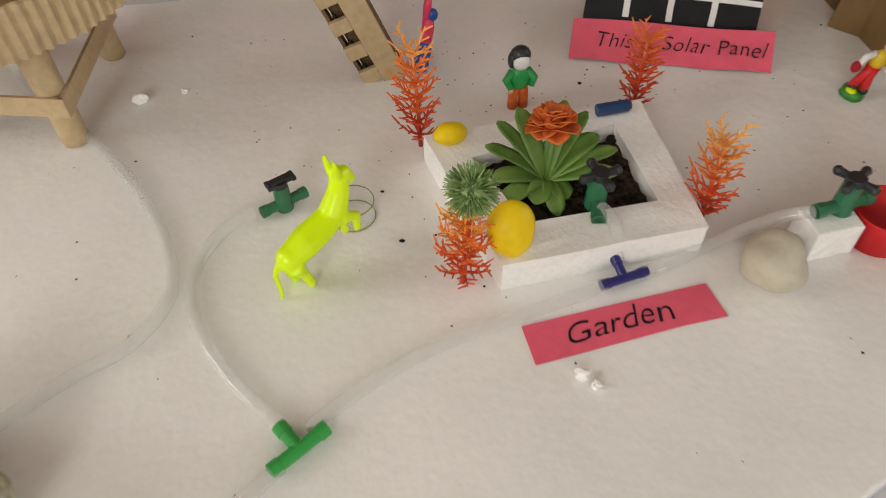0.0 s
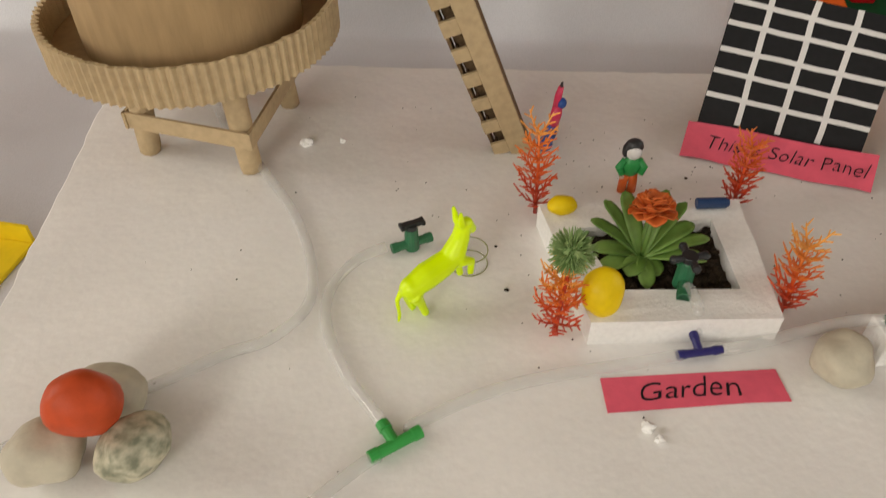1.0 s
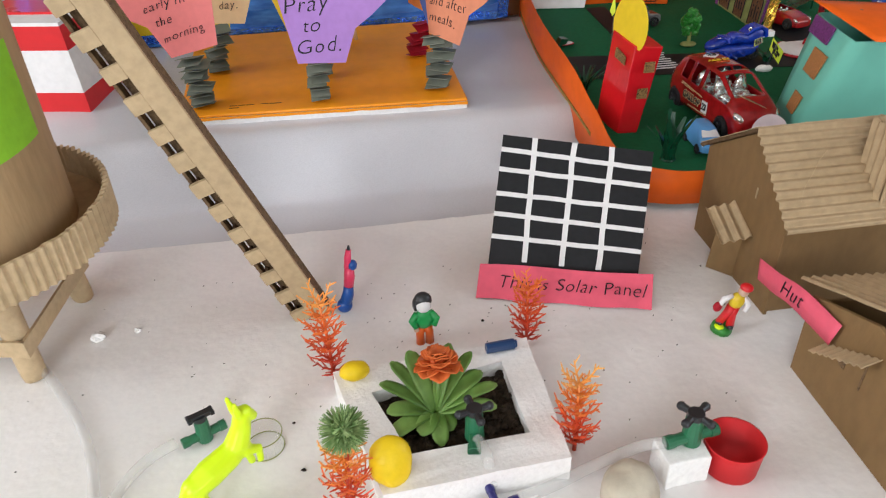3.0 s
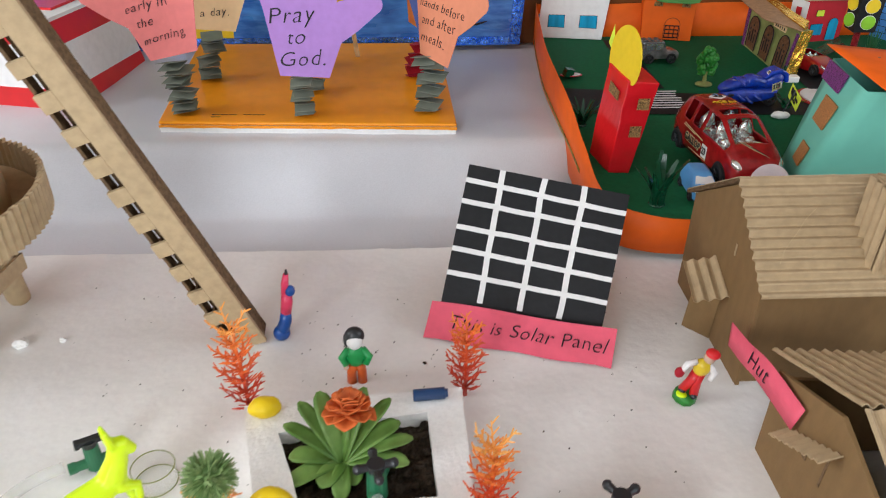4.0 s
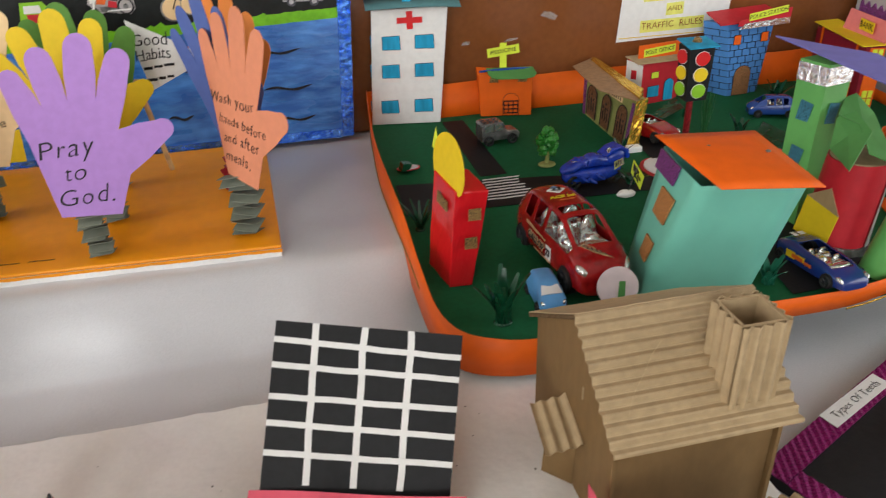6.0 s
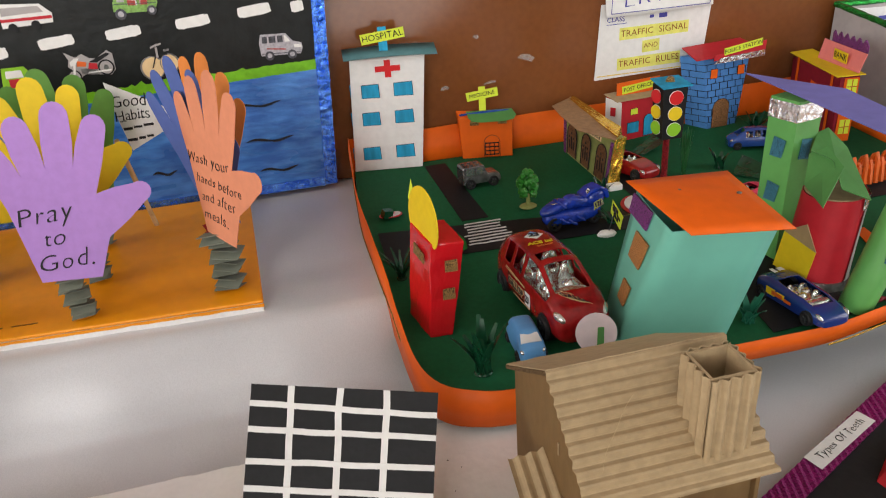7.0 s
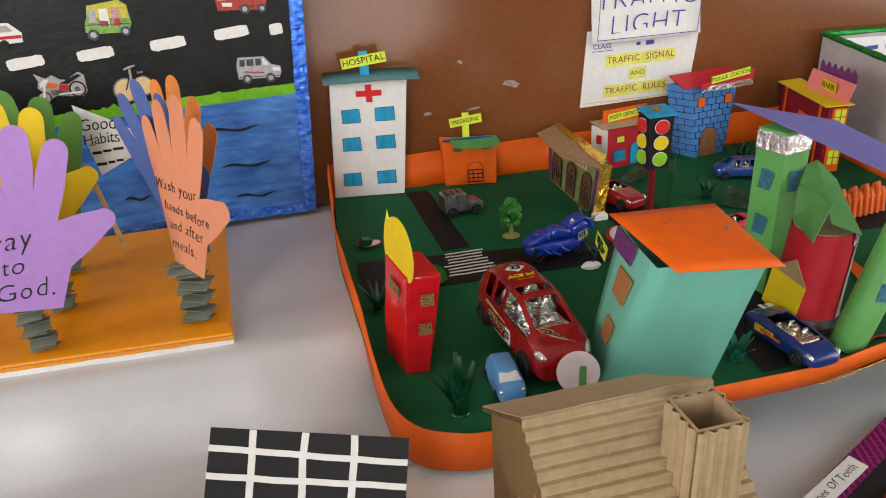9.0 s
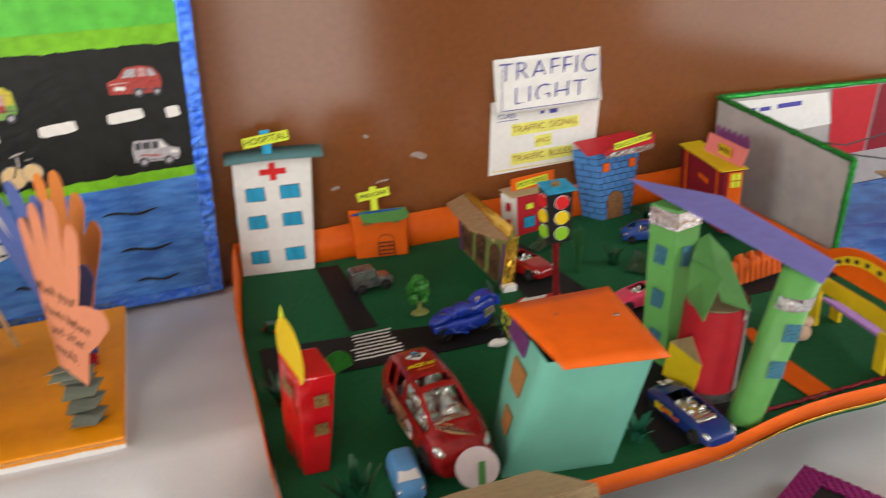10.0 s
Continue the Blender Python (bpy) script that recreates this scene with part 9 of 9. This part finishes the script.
# small signs -----------------------------------------------------------------------------------------------------
ds = thing("round_sign", "round white paper road sign with a green bar", "toy sign", pose(0.384, 0.479, gz(0.479)))
bm = bmesh.new()
rod(bm, (0.004, 0.002, 0), (0.004, 0.002, 0.012), 0.0012, None, 8)
part("post", bm, WOODST, ds)
bm = bmesh.new()
prism(bm, disc(0, 0, 0.0176, 40), 0.0008, pose(0, 0, 0.0295, -16, 0, -12))
part("disc", bm, mat("pale_pink_paper", (0.80, 0.68, 0.70), 0.6, 0.05, 90, 0.08), ds, "pale round paper disc")
bm = bmesh.new()
prism(bm, [(0.0, -0.014), (0.0058, -0.014), (0.0066, 0.005), (0.0012, 0.005)], 0.0012, pose(0, 0, 0.0295, -16, 0, -12))
part("bar", bm, MIDG, ds)

cp = thing("parking_sign", "small yellow sign with inked writing on a foam foot", "toy sign", at(0.482, 0.673))
bm = bmesh.new()
ball(bm, (0, 0, 0.004), (0.011, 0.006, 0.0045), 14, 8, 0.2, 2)
part("foot", bm, FOAMCUT, cp)
bm = bmesh.new()
rod(bm, (0.002, 0, 0.006), (0.0100, -0.001, 0.034), 0.0007, None, 6)
part("pin", bm, SMOKE, cp)
bm = bmesh.new()
q = [Vector(p) - Vector((0.482, 0.673, gz(0.673))) for p in ((0.4925, 0.6875, 0.0785), (0.4890, 0.6560, 0.0715), (0.4925, 0.6570, 0.0860), (0.4950, 0.6885, 0.0930))]
hexa(bm, q, [p + Vector((0.0006, 0, 0)) for p in q])
pl = part("plate", bm, FLUO, cp)
for r0, row in enumerate(((0.12, 0.36, 0.42, 0.62), (0.15, 0.50, 0.58, 0.86), (0.30, 0.52, 0.56, 0.74))):
    for a, b in (row[:2], row[2:]):
        bm = bmesh.new()
        k = 0.76 - 0.24 * r0
        p0, p1 = (q[0].lerp(q[1], a)).lerp(q[3].lerp(q[2], a), k), (q[0].lerp(q[1], b)).lerp(q[3].lerp(q[2], b), k)
        up = Vector((0, 0, 0.0018))
        hexa(bm, [p0 - up, p1 - up, p1 + up, p0 + up], [p + Vector((-0.0005, 0, 0)) for p in (p0 - up, p1 - up, p1 + up, p0 + up)])
        part("unclear_writing", bm, INK, pl)

ne = thing("fallen_sign", "fallen round sign with a red rim beside the road", "toy sign", pose(0.262, 0.800, gz(0.80) + 0.002, -10, 0, 10))
bm = bmesh.new()
slab(bm, disc(0, 0, 0.014, 28), 0, 0.0008)
part("red_rim", bm, REDP, ne)
bm = bmesh.new()
slab(bm, disc(0, 0, 0.0122, 28), 0.0009, 0.0013)
part("face", bm, WHITEP, ne)
bars("arrow", [(-0.008, 0, 0.014, 0.0014), (0.001, 0.002, 0.005, 0.0014)], pose(0, 0, 0.0015, 0, 0, 10), RED, ne)
bm = bmesh.new()
cbox(bm, (-0.010, -0.006, 0.006), (0.012, 0.008, 0.010), pose(0, 0, 0, 20, 10, 15))
part("foot", bm, DKGREEN, ne)
ys = thing("small_pennant", "tiny fluorescent yellow paper pennant on a pin", "toy sign", at(0.262, 0.618))
bm = bmesh.new()
rod(bm, (0, 0, 0), (0, 0, 0.104), 0.0006, None, 6)
part("pin", bm, SMOKE, ys)
bm = bmesh.new()
prism(bm, [(0, 0), (0.0032, 0.005), (0.001, 0.024), (-0.0032, 0.006)], 0.0005, pose(-0.002, 0, 0.104))
part("pennant", bm, FLUO, ys)

# playground by the right edge
br = thing("arch_bridge_model", "yellow and orange card arch bridge with a purple deck", "model bridge", pose(0.8163, 0.5858, gz(0.5858), 0, 0, -98.8))
bm = bmesh.new()
prism(bm, [(-0.014, 0.042), (0.080, 0.045), (0.150, 0.041), (0.150, 0.058), (0.080, 0.062), (-0.014, 0.059)], 0.003, pose(0, 0.0015, 0))
part("side_board", bm, YELLOW, br, "yellow card side board")
arc = [(-0.006, 0.084), (0.018, 0.095), (0.050, 0.101), (0.090, 0.098), (0.120, 0.088), (0.146, 0.074)]
top = [(p.x, p.z) for p in smooth_path([(x, 0, z) for x, z in arc], 4)]
bm = bmesh.new()
prism(bm, top + [(0.146, 0.058), (0.080, 0.064), (-0.006, 0.062)], 0.003, pose(0, 0.014, 0))
oa = part("arch_panel", bm, ORANGEC, br, "orange card arch")
bm = bmesh.new()
prism(bm, [(x * 0.86 + 0.010, z - 0.006) for x, z in top] + [(x * 0.86 + 0.010, z - 0.016) for x, z in top[::-1]], 0.0008, pose(0, 0.0104, 0))
sg = part("name_strip", bm, YELLOW, oa, "yellow strip with unclear writing")
for k in range(9):
    x, z = top[2 + 2 * k]
    bm = bmesh.new()
    cbox(bm, (x * 0.86 + 0.010, 0.0094, z - 0.0112), (0.0058, 0.0005, 0.0045))
    part("unclear_writing", bm, INK, sg)
bm = bmesh.new()
hexa(bm, [(0.0, 0.004, 0.030), (0.115, 0.004, 0.030), (0.115, 0.030, 0.018), (0.0, 0.030, 0.018)], [(0.0, 0.004, 0.033), (0.115, 0.004, 0.033), (0.115, 0.030, 0.021), (0.0, 0.030, 0.021)])
part("deck", bm, PURPLE, br, "purple card deck")
for x in (0.0, 0.102):
    for y in (-0.001, 0.026):
        bm = bmesh.new()
        box(bm, x - 0.007, x + 0.007, y - 0.0015, y + 0.0025, 0, 0.041 if y < 0 else 0.018)
        part("leg", bm, YELLOW, br)
tc_ = thing("toy_climbing_frame", "orange plastic toy climbing frame", "toy", pose(0.820, 0.690, gz(0.690), 0, 0, 8))
random.seed(12)
for k in range(9):
    bm = bmesh.new()
    x = -0.035 + 0.009 * k
    tube(bm, smooth_path([(x, -0.008, 0.004), (x + 0.004, 0, 0.030 + 0.008 * (k % 2)), (x + 0.002, 0.010, 0.012)], 4), 0.0032, 6)
    part("hoop", bm, DOLLO, tc_)
bm = bmesh.new()
box(bm, -0.04, 0.05, -0.004, 0.004, 0.022, 0.027)
part("bar", bm, DOLLO, tc_)
bm = bmesh.new()
slab(bm, [(0.719, 0.479), (0.745, 0.482), (0.742, 0.538), (0.749, 0.601), (0.737, 0.599), (0.715, 0.530)], lambda y: gz(y) + 0.001, lambda y: gz(y) + 0.002)
part("orange_path", bm, ORANGEC, town)
bm = bmesh.new()
ball(bm, (0, 0, 0.010), (0.009, 0.007, 0.010), 14, 10)
ball(bm, (0.004, 0, 0.022), (0.007, 0.006, 0.006), 12, 8)
tagged(part("toy_lump", bm, SKIN, None, smooth=True, m=at(0.781, 0.563)), "small flesh-coloured plastic toy beside the path", "toy")

bm = bmesh.new()
tube(bm, [Vector((0.640 + 0.004 * k, 0.4815 + 0.003 * noise.noise(Vector((k * 0.7, 0, 3))), gz(0.482) + 0.0022 + 0.0012 * noise.noise(Vector((k * 0.9, 2, 1))))) for k in range(50)], [0.0019 + 0.0007 * noise.noise(Vector((k * 1.3, 5, 0))) for k in range(50)], 6)
part("red_edging", bm, DKRED, town, "rough dark red edging cord")

# display box beside the town ---------------------------------------------------------------------------------
dbx = thing("bridge_display_box", "open grey cardboard display box edged with green foil", "display box")
bm = bmesh.new()
hexa(bm, [(0.951, 0.942, 0.045), (0.951, 0.700, 0.030), (0.955, 0.700, 0.030), (0.955, 0.942, 0.045)], [(0.951, 0.942, 0.219), (0.951, 0.692, 0.186), (0.955, 0.692, 0.186), (0.955, 0.942, 0.219)])
part("side_panel", bm, GREYP, dbx)
bm = bmesh.new()
hexa(bm, [(0.9555, 0.938, 0.045), (1.42, 0.938, 0.045), (1.42, 0.942, 0.045), (0.9555, 0.942, 0.045)], [(0.9555, 0.938, 0.219), (1.42, 0.938, 0.205), (1.42, 0.942, 0.205), (0.9555, 0.942, 0.219)])
part("back_panel", bm, GREYP, dbx)
bm = bmesh.new()
hexa(bm, [(0.9555, 0.700, 0.026), (1.42, 0.700, 0.026), (1.42, 0.9375, 0.040), (0.9555, 0.9375, 0.040)], [(0.9555, 0.700, 0.030), (1.42, 0.700, 0.030), (1.42, 0.9375, 0.044), (0.9555, 0.9375, 0.044)])
part("floor_panel", bm, WATERP, dbx, "blue painted box floor")
for pts in ([(0.953, 0.944, 0.221), (0.953, 0.82, 0.205), (0.953, 0.690, 0.188)], [(0.953, 0.940, 0.221), (1.18, 0.940, 0.214), (1.42, 0.940, 0.207)], [(0.953, 0.690, 0.188), (0.953, 0.696, 0.10), (0.953, 0.699, 0.034)]):
    bm = bmesh.new()
    p = smooth_path(pts, 14)
    tube(bm, p, [0.0042 + 0.0012 * noise.noise(q * 160) for q in p], 7)
    part("foil_edge", bm, GRFOIL, dbx, "crinkled green foil edge")
bm = bmesh.new()
prism(bm, [(0.970, 0.150), (1.165, 0.155), (1.150, 0.206), (0.965, 0.213)], 0.0006, pose(0, 0.937, 0))
part("paper", bm, WHITEP, dbx, "white paper lettered Some Bridge")
bars("unclear_writing", [(0.985, 0.196, 0.03, 0.006), (1.022, 0.195, 0.02, 0.006), (1.055, 0.196, 0.045, 0.007)], front(0, 0.9358, 0), INKB, dbx)
bm = bmesh.new()
prism(bm, [(1.168, 0.10), (1.24, 0.10), (1.25, 0.208), (1.158, 0.210)], 0.0006, pose(0, 0.937, 0))
part("red_sheet", bm, REDP, dbx)
bm = bmesh.new()
prism(bm, [(1.245, 0.10), (1.40, 0.10), (1.40, 0.204), (1.255, 0.207)], 0.0006, pose(0, 0.937, 0))
part("maroon_sheet", bm, DKRED, dbx)
for k in range(7):
    bm = bmesh.new()
    cbox(bm, (0, 0, 0), (0.09, 0.016, 0.003), pose(1.16 + 0.028 * k, 0.80, 0.10 + 0.003 * k, 0, 0, 70))
    part("bridge_plank", bm, CARDL, dbx, "pale wooden bridge plank")
for y in (0.755, 0.845):
    bm = bmesh.new()
    tube(bm, [(0.957, y, 0.185), (1.1, y, 0.150), (1.36, y, 0.175)], 0.0012, 6)
    part("cable", bm, BLACKPL, dbx)

def tape_scrap(x, z, w, h, rz):
    bm = bmesh.new()
    prism(bm, [(-w, -h), (w * 0.8, -h * 0.7), (w, h * 0.6), (w * 0.1, h), (-w * 0.7, h * 0.4)], 0.0006, pose(x, Y1 - 0.0006, z, 0, rz, 0))
    tagged(part("tape_scrap", bm, CLEARP, None), "torn scrap of clear tape stuck to the brown wall", "tape", "tape scraps")


for x, z, w, h, rz in ((0.489, 0.197, 0.012, 0.005, 24), (0.373, 0.169, 0.006, 0.003, 5), (0.436, 0.169, 0.010, 0.002, -4), (0.420, 0.232, 0.004, 0.003, 40)):
    tape_scrap(x, z, w, h, rz)

# paper notices on the wall --------------------------------------------------------------------------------------
nt2 = thing("traffic_rules_notice", "white paper notice lettered Traffic Signal and Traffic Rules", "paper notice", pose(0, Y1 - 0.001, 0))
bm = bmesh.new()
prism(bm, [(0.588, 0.152), (0.752, 0.156), (0.7625, 0.252), (0.596, 0.254)], 0.0004)
part("sheet", bm, WHITEP, nt2)
for body, x, z, w, size in (("TRAFFIC  SIGNAL", 0.676, 0.213, 0.104, 0.0125), ("AND", 0.672, 0.1925, 0.026, 0.0095), ("TRAFFIC  RULES", 0.670, 0.1715, 0.096, 0.0125)):
    bm = bmesh.new()
    prism(bm, [(x - w / 2, z - 0.009), (x + w / 2, z - 0.008), (x + w / 2, z + 0.0085), (x - w / 2, z + 0.0075)], 0.00025, pose(0, -0.0005, 0))
    hl = part("highlighter_stripe", bm, mat("yellow_highlighter", (0.88, 0.86, 0.20), 0.6, 0.08, 90, 0.05), nt2)
    text("lettering", body, size, front(x, -0.0010, z, 0, 0, 1), INKR, hl, 0, 0.05, -0.0001, 1.05)
text("lettering", "CLASS", 0.0095, front(0.618, -0.0008, 0.2325), INKB, nt2, 0, 0.04, 0.0)
bars("inked_line", [(0.604, 0.2265, 0.03, 0.0008)], front(0, -0.0008, 0), INKB, nt2)
bars("inked_line", [(0.668, 0.232, 0.006, 0.004), (0.682, 0.232, 0.012, 0.006)], front(0, -0.0008, 0), INKB, nt2)
bars("yellow_border", [(0.592, 0.157, 0.158, 0.0010)], front(0, -0.0007, 0), YELLOW, nt2)
nt1 = thing("traffic_light_notice", "white paper notice lettered Traffic Light in blue outline", "paper notice", pose(0, Y1 - 0.0022, 0))
bm = bmesh.new()
n = 12
g = []
for j in range(n + 1):
    row = []
    for i in range(7):
        t, s = j / n, i / 6
        x = 0.600 + 0.158 * s + (0.004 - 0.004 * t) * 0
        z = 0.238 + 0.072 * t + 0.002 * s
        row.append(bm.verts.new((x, -0.0005 - 0.010 * (1 - t) ** 2 * 0.8 - 0.002 * math.sin(3 * s), z)))
    g.append(row)
for j in range(n):
    for i in range(6):
        bm.faces.new((g[j][i], g[j][i + 1], g[j + 1][i + 1], g[j + 1][i]))
sh = part("sheet", bm, WHITEP, nt1, smooth=True)
s = sh.modifiers.new("thickness", "SOLIDIFY")
s.thickness = 0.0004
for body, z, d in (("TRAFFIC", 0.291, -0.0042), ("LIGHT", 0.259, -0.0082)):
    text("lettering", body, 0.037, front(0.679, d, z, 0, -6, 0), INKB, nt1, 0, 0.03, -0.0007, 1.08)
bars("inked_border", [(0.606, 0.0, 0.146, 0.0009), (0.606, 0.0295, 0.0009, 0.058), (0.7515, 0.0295, 0.0009, 0.058)], front(0, -0.0096, 0.2425, 0, -6, 0), INKB, nt1)
